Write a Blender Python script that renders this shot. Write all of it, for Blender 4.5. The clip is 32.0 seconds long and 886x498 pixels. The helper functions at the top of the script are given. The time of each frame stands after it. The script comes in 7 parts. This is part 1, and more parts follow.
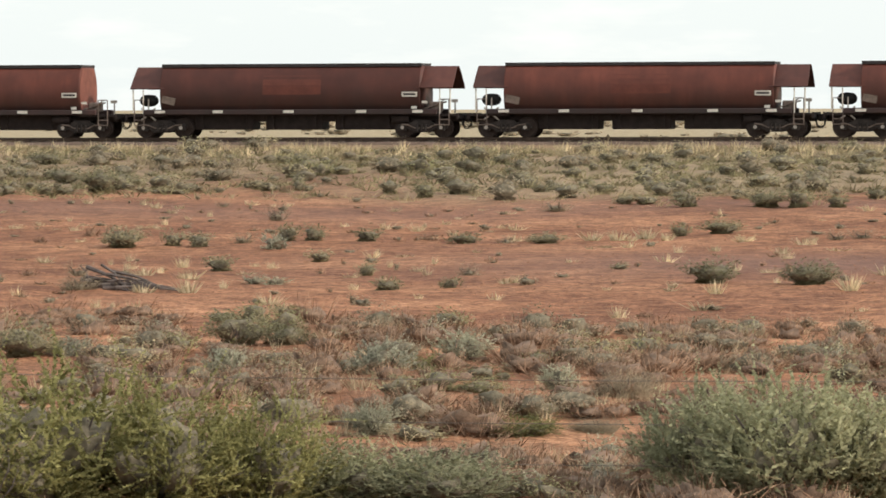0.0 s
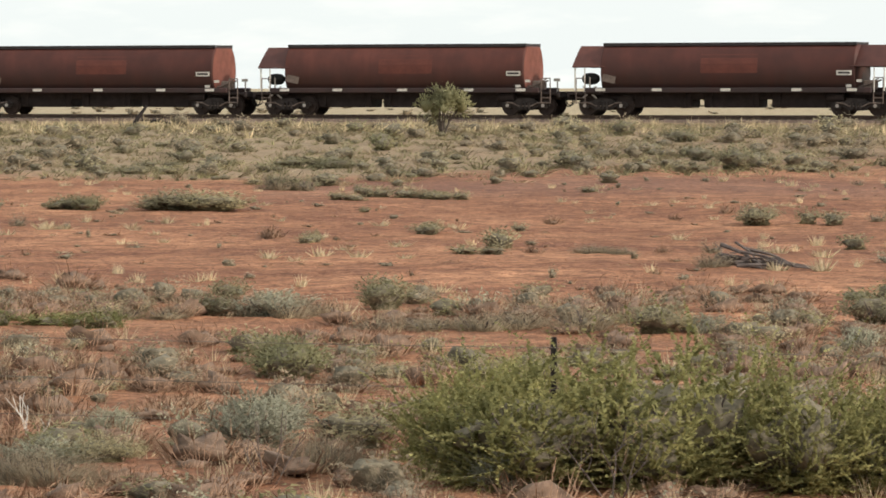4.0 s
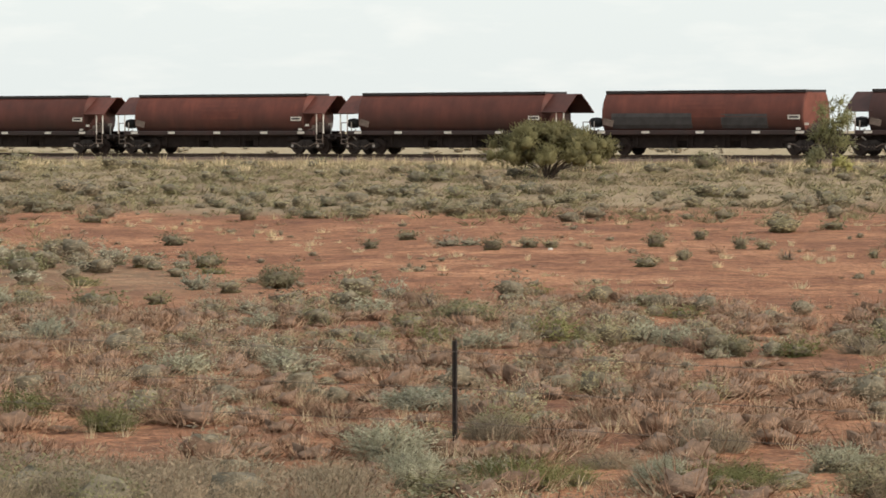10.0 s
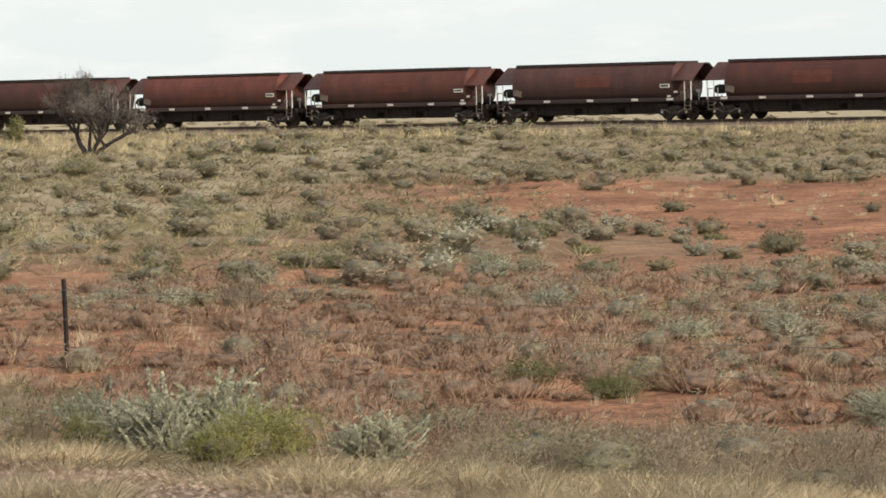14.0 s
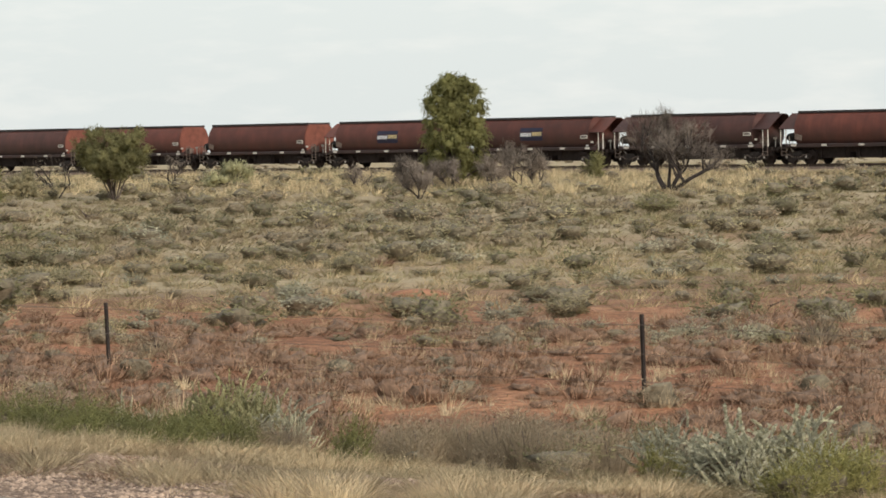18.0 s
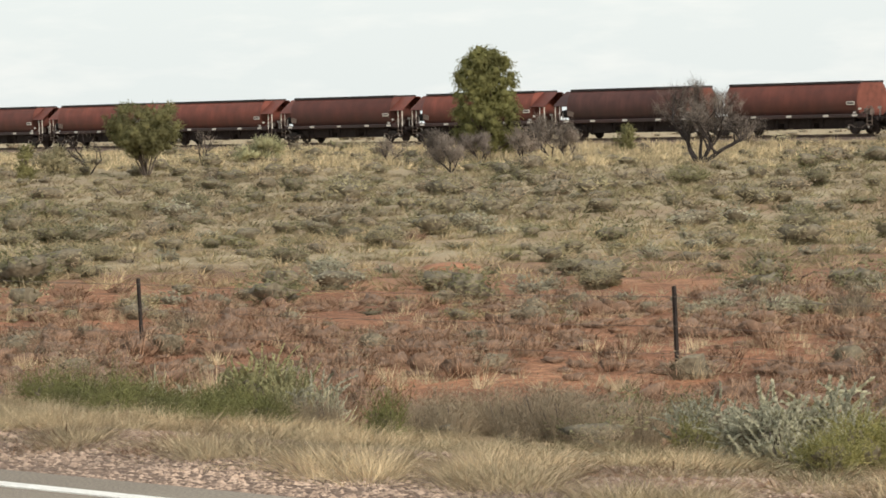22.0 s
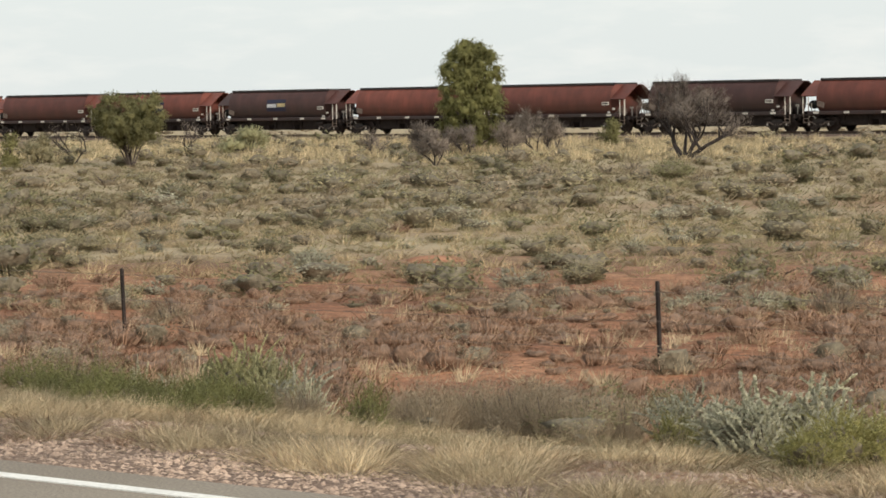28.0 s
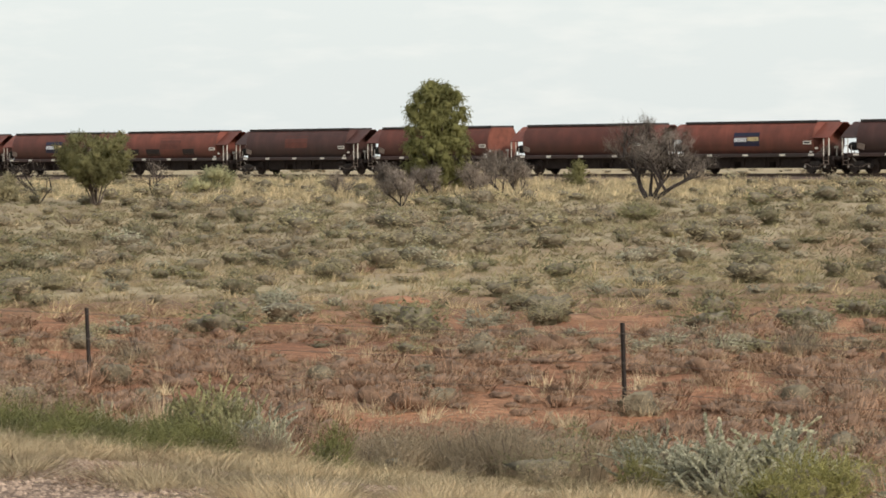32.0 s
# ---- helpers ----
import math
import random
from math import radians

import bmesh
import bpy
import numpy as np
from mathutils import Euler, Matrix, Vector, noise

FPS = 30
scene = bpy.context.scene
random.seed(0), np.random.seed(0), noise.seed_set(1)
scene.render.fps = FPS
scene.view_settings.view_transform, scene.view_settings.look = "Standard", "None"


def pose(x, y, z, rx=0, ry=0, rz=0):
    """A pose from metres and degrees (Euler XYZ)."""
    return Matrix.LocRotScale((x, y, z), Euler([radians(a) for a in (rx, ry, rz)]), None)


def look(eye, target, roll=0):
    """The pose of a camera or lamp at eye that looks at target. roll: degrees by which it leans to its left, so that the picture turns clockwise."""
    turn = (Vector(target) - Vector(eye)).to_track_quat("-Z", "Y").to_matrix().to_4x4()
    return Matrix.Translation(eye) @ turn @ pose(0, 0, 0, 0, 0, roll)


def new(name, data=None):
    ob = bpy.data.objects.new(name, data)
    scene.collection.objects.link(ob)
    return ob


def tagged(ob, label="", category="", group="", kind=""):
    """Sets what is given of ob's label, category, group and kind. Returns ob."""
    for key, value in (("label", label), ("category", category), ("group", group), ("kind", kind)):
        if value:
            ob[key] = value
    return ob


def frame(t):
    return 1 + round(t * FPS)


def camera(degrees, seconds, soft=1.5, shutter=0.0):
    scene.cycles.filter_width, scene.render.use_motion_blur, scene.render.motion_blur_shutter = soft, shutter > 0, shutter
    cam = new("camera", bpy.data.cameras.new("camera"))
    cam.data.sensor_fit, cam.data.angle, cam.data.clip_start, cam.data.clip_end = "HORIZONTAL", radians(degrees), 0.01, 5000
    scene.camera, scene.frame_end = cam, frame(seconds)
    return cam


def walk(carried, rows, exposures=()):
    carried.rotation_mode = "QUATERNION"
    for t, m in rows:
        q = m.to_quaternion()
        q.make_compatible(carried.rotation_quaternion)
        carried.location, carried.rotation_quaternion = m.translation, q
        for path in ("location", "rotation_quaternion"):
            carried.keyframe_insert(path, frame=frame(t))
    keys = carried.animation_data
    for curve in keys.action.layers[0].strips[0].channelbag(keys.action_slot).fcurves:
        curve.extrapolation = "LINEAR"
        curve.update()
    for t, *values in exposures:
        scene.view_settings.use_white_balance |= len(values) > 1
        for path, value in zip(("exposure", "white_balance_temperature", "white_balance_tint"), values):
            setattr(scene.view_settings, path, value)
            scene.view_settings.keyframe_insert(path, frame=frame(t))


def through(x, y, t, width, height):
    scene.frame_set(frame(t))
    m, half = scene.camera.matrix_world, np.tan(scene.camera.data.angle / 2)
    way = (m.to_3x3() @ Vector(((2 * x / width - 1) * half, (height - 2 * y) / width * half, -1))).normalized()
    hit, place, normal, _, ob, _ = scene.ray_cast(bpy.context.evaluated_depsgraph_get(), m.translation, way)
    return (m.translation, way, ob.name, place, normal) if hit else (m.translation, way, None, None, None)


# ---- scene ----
# seconds, stops
EXPOSURES = [(0.0, 0.14), (5.0, 0.12), (9.0, -0.02), (13.0, 0.0), (17.0, 0.06), (18.0, -0.14), (20.0, -0.02), (23.0, -0.02), (24.0, -0.13), (26.5, -0.13), (28.5, -0.1), (32.0, -0.1)]


cam = camera(12.817, 32.0, soft=1.7)
EYE = Vector((0.0, 0.0, 1.85))
# seconds, turn to the left of +y, tilt up, lean to the left
PATH = [
    (0, 12.172, -2.049, -0.16),
    (0.5, 13.486, -2.084, 0.03),
    (1, 14.984, -2.035, -0.11),
    (1.5, 15.978, -1.959, 0.09),
    (2, 16.953, -2.040, 0.50),
    (2.5, 18.106, -2.069, 0.27),
    (4.5, 22.578, -2.244, -0.11),
    (5, 23.888, -1.871, -0.20),
    (5.5, 25.115, -1.791, -0.21),
    (6, 26.506, -1.709, -0.18),
    (6.5, 27.682, -1.533, 0.01),
    (7, 28.957, -1.451, 0.06),
    (7.5, 30.102, -1.544, -0.05),
    (8, 31.433, -1.653, 0.09),
    (8.5, 32.637, -1.747, 0.23),
    (9, 33.730, -1.837, 0.36),
    (9.5, 34.819, -1.850, 0.17),
    (10, 35.645, -1.732, -0.09),
    (10.5, 36.832, -1.666, -0.26),
    (11, 38.170, -1.605, -0.36),
    (11.5, 39.211, -1.710, -0.54),
    (12, 40.147, -1.873, -0.55),
    (12.5, 40.949, -1.957, -0.78),
    (13, 41.658, -2.144, -0.80),
    (13.5, 42.417, -2.186, -1.10),
    (15.5, 44.905, -1.984, -1.24),
    (16, 46.330, -2.070, -1.59),
    (16.5, 47.365, -2.133, -1.45),
    (17, 48.782, -1.551, -0.98),
    (17.5, 49.999, -1.256, -0.51),
    (18, 51.308, -1.464, -0.85),
    (18.5, 51.776, -1.556, -0.92),
    (19, 51.720, -1.769, -0.84),
    (19.5, 51.777, -2.233, -1.04),
    (20, 52.178, -2.272, -1.54),
    (20.5, 52.225, -2.256, -1.47),
    (21, 52.336, -2.051, -1.30),
    (21.5, 52.204, -1.902, -1.11),
    (22, 51.778, -1.842, -1.28),
    (22.5, 51.695, -1.902, -1.13),
    (23, 51.570, -1.697, -0.89),
    (23.5, 51.474, -1.371, -0.88),
    (24, 51.349, -1.210, -0.88),
    (24.5, 51.339, -1.159, -0.84),
    (25, 51.293, -1.350, -0.86),
    (25.5, 51.387, -1.530, -0.95),
    (26, 51.553, -1.712, -0.86),
    (26.5, 51.566, -1.686, -0.73),
    (28.5, 51.482, -2.020, -0.67),
    (29, 51.296, -1.749, -0.47),
    (29.5, 51.191, -1.459, -0.49),
    (30, 51.026, -1.288, -0.62),
    (30.5, 50.946, -1.272, -0.46),
    (31, 50.861, -1.409, -0.42),
    (31.5, 50.881, -1.392, -0.40),
    (32, 51.035, -1.361, -0.45),
]


def aim(turn, tilt, lean):
    a, b = radians(turn), radians(tilt)
    ahead = Vector((-math.sin(a) * math.cos(b), math.cos(a) * math.cos(b), math.sin(b)))
    return look(EYE, EYE + 10 * ahead, lean)


walk(cam, [(t, aim(a, b, c)) for t, a, b, c in PATH], EXPOSURES)


# ---- daylight: thin bright overcast, a veiled low sun to the right and behind the railway ----
SUN_TURN, SUN_UP = 97.0, 28.0  # degrees clockwise from +y, degrees above the horizon
world = bpy.data.worlds.new("sky")
scene.world = world
world.use_nodes = True
wn, wl = world.node_tree.nodes, world.node_tree.links
wn.clear()
w_out = wn.new("ShaderNodeOutputWorld")
w_bg = wn.new("ShaderNodeBackground")
w_sky = wn.new("ShaderNodeTexSky")
w_sky.sky_type = "NISHITA"
w_sky.sun_disc = False
w_sky.sun_elevation, w_sky.sun_rotation = radians(SUN_UP), radians(SUN_TURN)
w_sky.dust_density, w_sky.air_density = 3.0, 1.0
w_co = wn.new("ShaderNodeTexCoord")
w_map = wn.new("ShaderNodeMapping")
w_map.inputs["Scale"].default_value = (14.0, 14.0, 60.0)
w_noise = wn.new("ShaderNodeTexNoise")
w_noise.inputs["Scale"].default_value = 2.2
w_noise.inputs["Detail"].default_value = 7.0
w_noise.inputs["Roughness"].default_value = 0.55
w_ramp = wn.new("ShaderNodeValToRGB")
w_ramp.color_ramp.elements[0].position, w_ramp.color_ramp.elements[0].color = 0.5, (0, 0, 0, 1)
w_ramp.color_ramp.elements[1].position, w_ramp.color_ramp.elements[1].color = 0.78, (1, 1, 1, 1)
w_veil = wn.new("ShaderNodeMix")
w_veil.data_type = "RGBA"
w_veil.inputs["B"].default_value = (11.2, 11.85, 11.6, 1)
w_veil.inputs["Factor"].default_value = 0.72
w_cloud = wn.new("ShaderNodeMix")
w_cloud.data_type = "RGBA"
w_cloud.inputs["B"].default_value = (13.8, 12.7, 11.5, 1)
w_amount = wn.new("ShaderNodeMath")
w_amount.operation = "MULTIPLY"
w_amount.inputs[1].default_value = 0.2
wl.new(w_co.outputs["Generated"], w_map.inputs["Vector"])
wl.new(w_map.outputs["Vector"], w_noise.inputs["Vector"])
wl.new(w_noise.outputs["Fac"], w_ramp.inputs["Fac"])
wl.new(w_ramp.outputs["Color"], w_amount.inputs[0])
wl.new(w_sky.outputs["Color"], w_veil.inputs["A"])
wl.new(w_veil.outputs["Result"], w_cloud.inputs["A"])
wl.new(w_amount.outputs["Value"], w_cloud.inputs["Factor"])
wl.new(w_cloud.outputs["Result"], w_bg.inputs["Color"])
w_bg.inputs["Strength"].default_value = 0.1
wl.new(w_bg.outputs["Background"], w_out.inputs["Surface"])

sun = new("sun", bpy.data.lights.new("sun", "SUN"))
sun.data.energy, sun.data.angle, sun.data.color = 3.0, radians(5.0), (1.0, 0.91, 0.8)
s_a, s_b = radians(SUN_TURN), radians(SUN_UP)
sun_dir = Vector((math.sin(s_a) * math.cos(s_b), math.cos(s_a) * math.cos(s_b), math.sin(s_b)))
sun.matrix_world = look(sun_dir * 60, (0, 0, 0))


# ---- materials ----
def shader(name, rough=0.8, metal=0.0, spec=0.3):
    m = bpy.data.materials.new(name)
    m.use_nodes = True
    b = m.node_tree.nodes["Principled BSDF"]
    b.inputs["Roughness"].default_value, b.inputs["Metallic"].default_value = rough, metal
    b.inputs["Specular IOR Level"].default_value = spec
    return m, m.node_tree.nodes, m.node_tree.links, b


def noise_at(nodes, links, scale, detail=4.0, stretch=None, source="Object"):
    co = nodes.new("ShaderNodeTexCoord")
    tex = nodes.new("ShaderNodeTexNoise")
    tex.inputs["Scale"].default_value, tex.inputs["Detail"].default_value = scale, detail
    if stretch:
        mp = nodes.new("ShaderNodeMapping")
        mp.inputs["Scale"].default_value = stretch
        links.new(co.outputs[source], mp.inputs["Vector"])
        links.new(mp.outputs["Vector"], tex.inputs["Vector"])
    else:
        links.new(co.outputs[source], tex.inputs["Vector"])
    return tex.outputs["Fac"]


def ramp(nodes, links, fac, stops):
    r = nodes.new("ShaderNodeValToRGB")
    while len(r.color_ramp.elements) < len(stops):
        r.color_ramp.elements.new(0.5)
    for e, (p, c) in zip(r.color_ramp.elements, stops):
        e.position, e.color = p, (*c, 1) if len(c) == 3 else c
    links.new(fac, r.inputs["Fac"])
    return r.outputs["Color"]


def mixed(nodes, links, fac, a, b, how="MIX"):
    m = nodes.new("ShaderNodeMix")
    m.data_type, m.blend_type = "RGBA", how
    for key, v in (("Factor", fac), ("A", a), ("B", b)):
        if isinstance(v, bpy.types.NodeSocket):
            links.new(v, m.inputs[key])
        else:
            m.inputs[key].default_value = (*v, 1) if isinstance(v, tuple) else v
    return m.outputs["Result"]


def bumped(nodes, links, b, height, strength, distance=0.02):
    n = nodes.new("ShaderNodeBump")
    n.inputs["Strength"].default_value, n.inputs["Distance"].default_value = strength, distance
    links.new(height, n.inputs["Height"])
    links.new(n.outputs["Normal"], b.inputs["Normal"])


def scaled(c, k):
    return tuple(min(1.0, v * k) for v in c)


def worn(name, colour, rough=0.75, scale=3.0, spread=0.35, metal=0.0, bump=0.15, spec=0.3, grain=40.0):
    """A painted, rusted or weathered solid: patches at one scale, grain at another, each object a little different."""
    m, n, l, b = shader(name, rough, metal, spec)
    big = ramp(n, l, noise_at(n, l, scale, 5), [(0.3, scaled(colour, 1 - spread)), (0.7, scaled(colour, 1 + spread))])
    fine = ramp(n, l, noise_at(n, l, grain, 3), [(0.3, (0.8, 0.8, 0.8)), (0.7, (1.15, 1.15, 1.15))])
    l.new(mixed(n, l, 1.0, big, fine, "MULTIPLY"), b.inputs["Base Color"])
    bumped(n, l, b, noise_at(n, l, grain, 3), bump)
    return m


def leafy(name, dark, light, rough=0.7, through=0.45):
    """Leaves or blades: each its own shade between two, each plant a little different, light passing through a part."""
    m, n, l, b = shader(name, rough, 0.0, 0.2)
    dark, light = (tuple(min(0.85, (p + (q - p) * k) * 1.22) for p, q in zip(dark, light)) for k in (0.3, 0.72))
    geo = n.new("ShaderNodeNewGeometry")
    info = n.new("ShaderNodeObjectInfo")
    base = ramp(n, l, geo.outputs["Random Per Island"], [(0.0, dark), (1.0, light)])
    tone = ramp(n, l, info.outputs["Random"], [(0.0, (0.82, 0.82, 0.82)), (1.0, (1.18, 1.16, 1.1))])
    patch = ramp(n, l, noise_at(n, l, 0.8, 3), [(0.32, (0.68, 0.68, 0.66)), (0.68, (1.3, 1.28, 1.22))])
    col = mixed(n, l, 1.0, mixed(n, l, 1.0, base, tone, "MULTIPLY"), patch, "MULTIPLY")
    fine = ramp(n, l, noise_at(n, l, 22.0, 3), [(0.34, (0.86, 0.86, 0.86)), (0.66, (1.14, 1.14, 1.14))])
    col = mixed(n, l, 1.0, col, fine, "MULTIPLY")
    l.new(col, b.inputs["Base Color"])
    thin = n.new("ShaderNodeBsdfTranslucent")
    l.new(col, thin.inputs["Color"])
    add = n.new("ShaderNodeMixShader")
    add.inputs["Fac"].default_value = through
    l.new(b.outputs["BSDF"], add.inputs[1])
    l.new(thin.outputs["BSDF"], add.inputs[2])
    l.new(add.outputs["Shader"], n["Material Output"].inputs["Surface"])
    return m


def wagon_paint(name, colour, grime_shade):
    """Iron-oxide paint on curved sides: long vertical streaks, then dust, soot and painted-in shade thickening towards
    the sill.
    """
    m, n, l, b = shader(name, 0.62, 0.0, 0.35)
    info = n.new("ShaderNodeObjectInfo")
    tone = ramp(n, l, info.outputs["Random"], [(0.0, (0.62, 0.6, 0.62)), (0.5, (0.95, 0.95, 0.95)), (1.0, (1.3, 1.22, 1.15))])
    base = ramp(n, l, noise_at(n, l, 0.9, 6), [(0.3, scaled(colour, 0.7)), (0.7, scaled(colour, 1.25))])
    base = mixed(n, l, 1.0, base, tone, "MULTIPLY")
    streak = ramp(n, l, noise_at(n, l, 2.2, 5, (1.6, 1.0, 0.12)), [(0.42, (0, 0, 0)), (0.72, (1, 1, 1))])
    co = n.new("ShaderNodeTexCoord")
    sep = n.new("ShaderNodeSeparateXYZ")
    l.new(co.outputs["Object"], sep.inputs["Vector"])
    # darker downwards: grime, and the shade of the undercurving side as colour
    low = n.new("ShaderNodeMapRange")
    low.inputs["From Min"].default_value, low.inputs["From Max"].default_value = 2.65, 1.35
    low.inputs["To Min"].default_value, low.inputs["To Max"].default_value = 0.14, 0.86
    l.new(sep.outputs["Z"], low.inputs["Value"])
    dirt_shade = n.new("ShaderNodeMath")
    dirt_shade.operation = "MULTIPLY"
    l.new(low.outputs["Result"], dirt_shade.inputs[0])
    l.new(ramp(n, l, noise_at(n, l, 0.55, 5), [(0.25, (0.45, 0.45, 0.45)), (0.75, (1.2, 1.2, 1.2))]), dirt_shade.inputs[1])
    col = mixed(n, l, dirt_shade.outputs["Value"], base, grime_shade)
    half = n.new("ShaderNodeMath")
    half.operation = "MULTIPLY"
    half.inputs[1].default_value = 0.35
    l.new(streak, half.inputs[0])
    col = mixed(n, l, half.outputs["Value"], col, scaled(colour, 0.45))
    l.new(col, b.inputs["Base Color"])
    bumped(n, l, b, noise_at(n, l, 14, 4), 0.2, 0.01)
    return m


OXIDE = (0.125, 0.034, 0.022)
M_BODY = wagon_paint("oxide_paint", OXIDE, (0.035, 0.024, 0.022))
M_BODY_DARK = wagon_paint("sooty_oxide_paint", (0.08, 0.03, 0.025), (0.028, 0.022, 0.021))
# darker copy of the oxide paint: shade put into the sky-facing hoods' colour
M_HOOD = wagon_paint("hood_shaded_oxide_paint", (0.1, 0.03, 0.021), (0.032, 0.023, 0.021))
# redder, brighter oxide: the later sunshine put into the paint colour
M_BODY_RED = wagon_paint("sunlit_oxide_paint", (0.18, 0.05, 0.033), (0.045, 0.026, 0.022))
M_PATCH = worn("repainted_oxide", (0.115, 0.033, 0.022), 0.6, 2.0, 0.18)
M_GREYPATCH = worn("grey_primer", (0.06, 0.055, 0.055), 0.7, 2.0, 0.25)
# lighter oxide for bare wagon ends: low sun on them painted in
M_SUNLIT_END = worn("sunlit_end_oxide", (0.17, 0.058, 0.04), 0.75, 2.0, 0.3)
M_SAND = worn("pale_sand", (0.72, 0.62, 0.51), 0.95, 0.4, 0.18, 0.0, 0.4, 0.2, 4.0)
M_RIM = worn("dark_steel", (0.032, 0.026, 0.026), 0.7, 3.0, 0.3)
M_UNDER = worn("brake_dust_black", (0.03, 0.021, 0.019), 0.85, 3.0, 0.35)
M_BOGIE = worn("oily_cast_steel", (0.035, 0.027, 0.024), 0.7, 4.0, 0.4, 0.2)
M_FRAME_EDGE = worn("pale_steel_edge", (0.16, 0.12, 0.1), 0.8, 4.0, 0.3)
M_WHEEL = worn("wheel_steel", (0.05, 0.035, 0.03), 0.6, 4.0, 0.3, 0.4)
M_WHITE = worn("dusty_white_paint", (0.62, 0.58, 0.52), 0.7, 4.0, 0.2)
M_HUB = worn("dusty_hub_cap", (0.38, 0.34, 0.3), 0.7, 5.0, 0.2)
M_BLUE = worn("sign_blue", (0.012, 0.02, 0.11), 0.5, 3.0, 0.25)
M_NAVY = worn("sign_navy", (0.012, 0.013, 0.04), 0.5, 3.0, 0.25)
M_LETTER = worn("sign_white", (0.62, 0.62, 0.64), 0.6, 4.0, 0.15)
M_GOLD = worn("sign_gold", (0.52, 0.42, 0.22), 0.6, 4.0, 0.2)
M_RUBBER = worn("black_rubber", (0.015, 0.015, 0.015), 0.85, 5.0, 0.2)
M_RAIL = worn("rail_steel", (0.09, 0.06, 0.045), 0.55, 6.0, 0.3, 0.6)
M_SLEEPER = worn("weathered_sleeper", (0.16, 0.13, 0.11), 0.9, 3.0, 0.3)
M_BALLAST = worn("dusty_ballast", (0.17, 0.12, 0.095), 0.95, 1.5, 0.35, 0.0, 1.0, 0.2, 9.0)
M_POST = worn("black_steel_picket", (0.032, 0.024, 0.021), 0.6, 8.0, 0.4, 0.3)
M_WIRE = worn("grey_wire", (0.22, 0.185, 0.155), 0.6, 8.0, 0.2, 0.6)
M_BARK = worn("grey_brown_bark", (0.11, 0.085, 0.07), 0.9, 6.0, 0.4, 0.0, 0.6)
M_DEADWOOD = worn("dead_grey_wood", (0.12, 0.095, 0.085), 0.9, 8.0, 0.35, 0.0, 0.5)
M_CHAR = worn("dark_dead_wood", (0.036, 0.028, 0.026), 0.9, 8.0, 0.4, 0.0, 0.5)
M_STONE = leafy("shoulder_stone", (0.03, 0.015, 0.01), (0.62, 0.47, 0.38), 0.85, 0.0)
M_PEBBLE = leafy("flat_stone", (0.1, 0.055, 0.042), (0.34, 0.17, 0.11), 0.85, 0.0)
M_SALT = leafy("silver_saltbush_leaf", (0.245, 0.24, 0.182), (0.515, 0.5, 0.395))
M_BLUEB = leafy("bluebush_leaf", (0.19, 0.17, 0.108), (0.42, 0.376, 0.25))
M_DARK = leafy("dark_green_leaf", (0.125, 0.116, 0.072), (0.3, 0.277, 0.178))
M_LIME = leafy("yellow_green_leaf", (0.145, 0.143, 0.058), (0.45, 0.42, 0.185))
M_HERB = leafy("fresh_green_leaf", (0.11, 0.113, 0.05), (0.29, 0.288, 0.13))
M_TWIG = leafy("red_brown_twig", (0.2, 0.122, 0.083), (0.41, 0.265, 0.188), 0.9, 0.1)
M_STRAW = leafy("straw_blade", (0.33, 0.262, 0.17), (0.79, 0.662, 0.48), 0.85, 0.42)
M_OLIVE = leafy("olive_leaf", (0.13, 0.126, 0.068), (0.34, 0.32, 0.185))
M_TREE = leafy("tree_leaf", (0.078, 0.08, 0.032), (0.245, 0.24, 0.102))
M_BUSHY = leafy("light_olive_leaf", (0.12, 0.117, 0.054), (0.31, 0.292, 0.143))
M_DUSKY = leafy("dusky_olive_leaf", (0.095, 0.089, 0.043), (0.25, 0.226, 0.118))
M_ASH = leafy("ash_grey_twig", (0.105, 0.088, 0.077), (0.24, 0.2, 0.178), 0.9, 0.1)
M_GREYBUSH = leafy("grey_shrub_leaf", (0.18, 0.143, 0.104), (0.42, 0.343, 0.255))
M_SILVER = leafy("pale_silver_leaf", (0.36, 0.352, 0.275), (0.62, 0.605, 0.49))
# twig brown, darkened by the shade within a shrub, put into the colour
M_INNER = worn("woody_shaded_inside", (0.18, 0.152, 0.105), 0.9, 9.0, 0.45, 0.0, 0.6)
M_PALELEAF = leafy("pale_tree_leaf", (0.13, 0.13, 0.06), (0.34, 0.33, 0.18))
M_PALEGREEN = leafy("dull_green_blade", (0.205, 0.187, 0.11), (0.42, 0.378, 0.23), 0.85, 0.42)
M_GOLDEN = leafy("golden_sunlit_blade", (0.34, 0.28, 0.185), (0.64, 0.54, 0.375), 0.85, 0.42)
M_GREENSALT = leafy("green_saltbush_leaf", (0.21, 0.212, 0.13), (0.48, 0.47, 0.315))
M_YELLOWSALT = leafy("yellow_saltbush_leaf", (0.26, 0.255, 0.15), (0.52, 0.5, 0.31))
M_MOUND = worn("orange_soil", (0.31, 0.155, 0.092), 0.95, 3.0, 0.3, 0.0, 0.6, 0.15, 12.0)
M_THICKET = worn("red_brown_thicket", (0.2, 0.13, 0.09), 0.9, 9.0, 0.4, 0.0, 0.6)
M_PALE = leafy("pale_dry_grass", (0.315, 0.25, 0.16), (0.6, 0.492, 0.34), 0.85, 0.42)


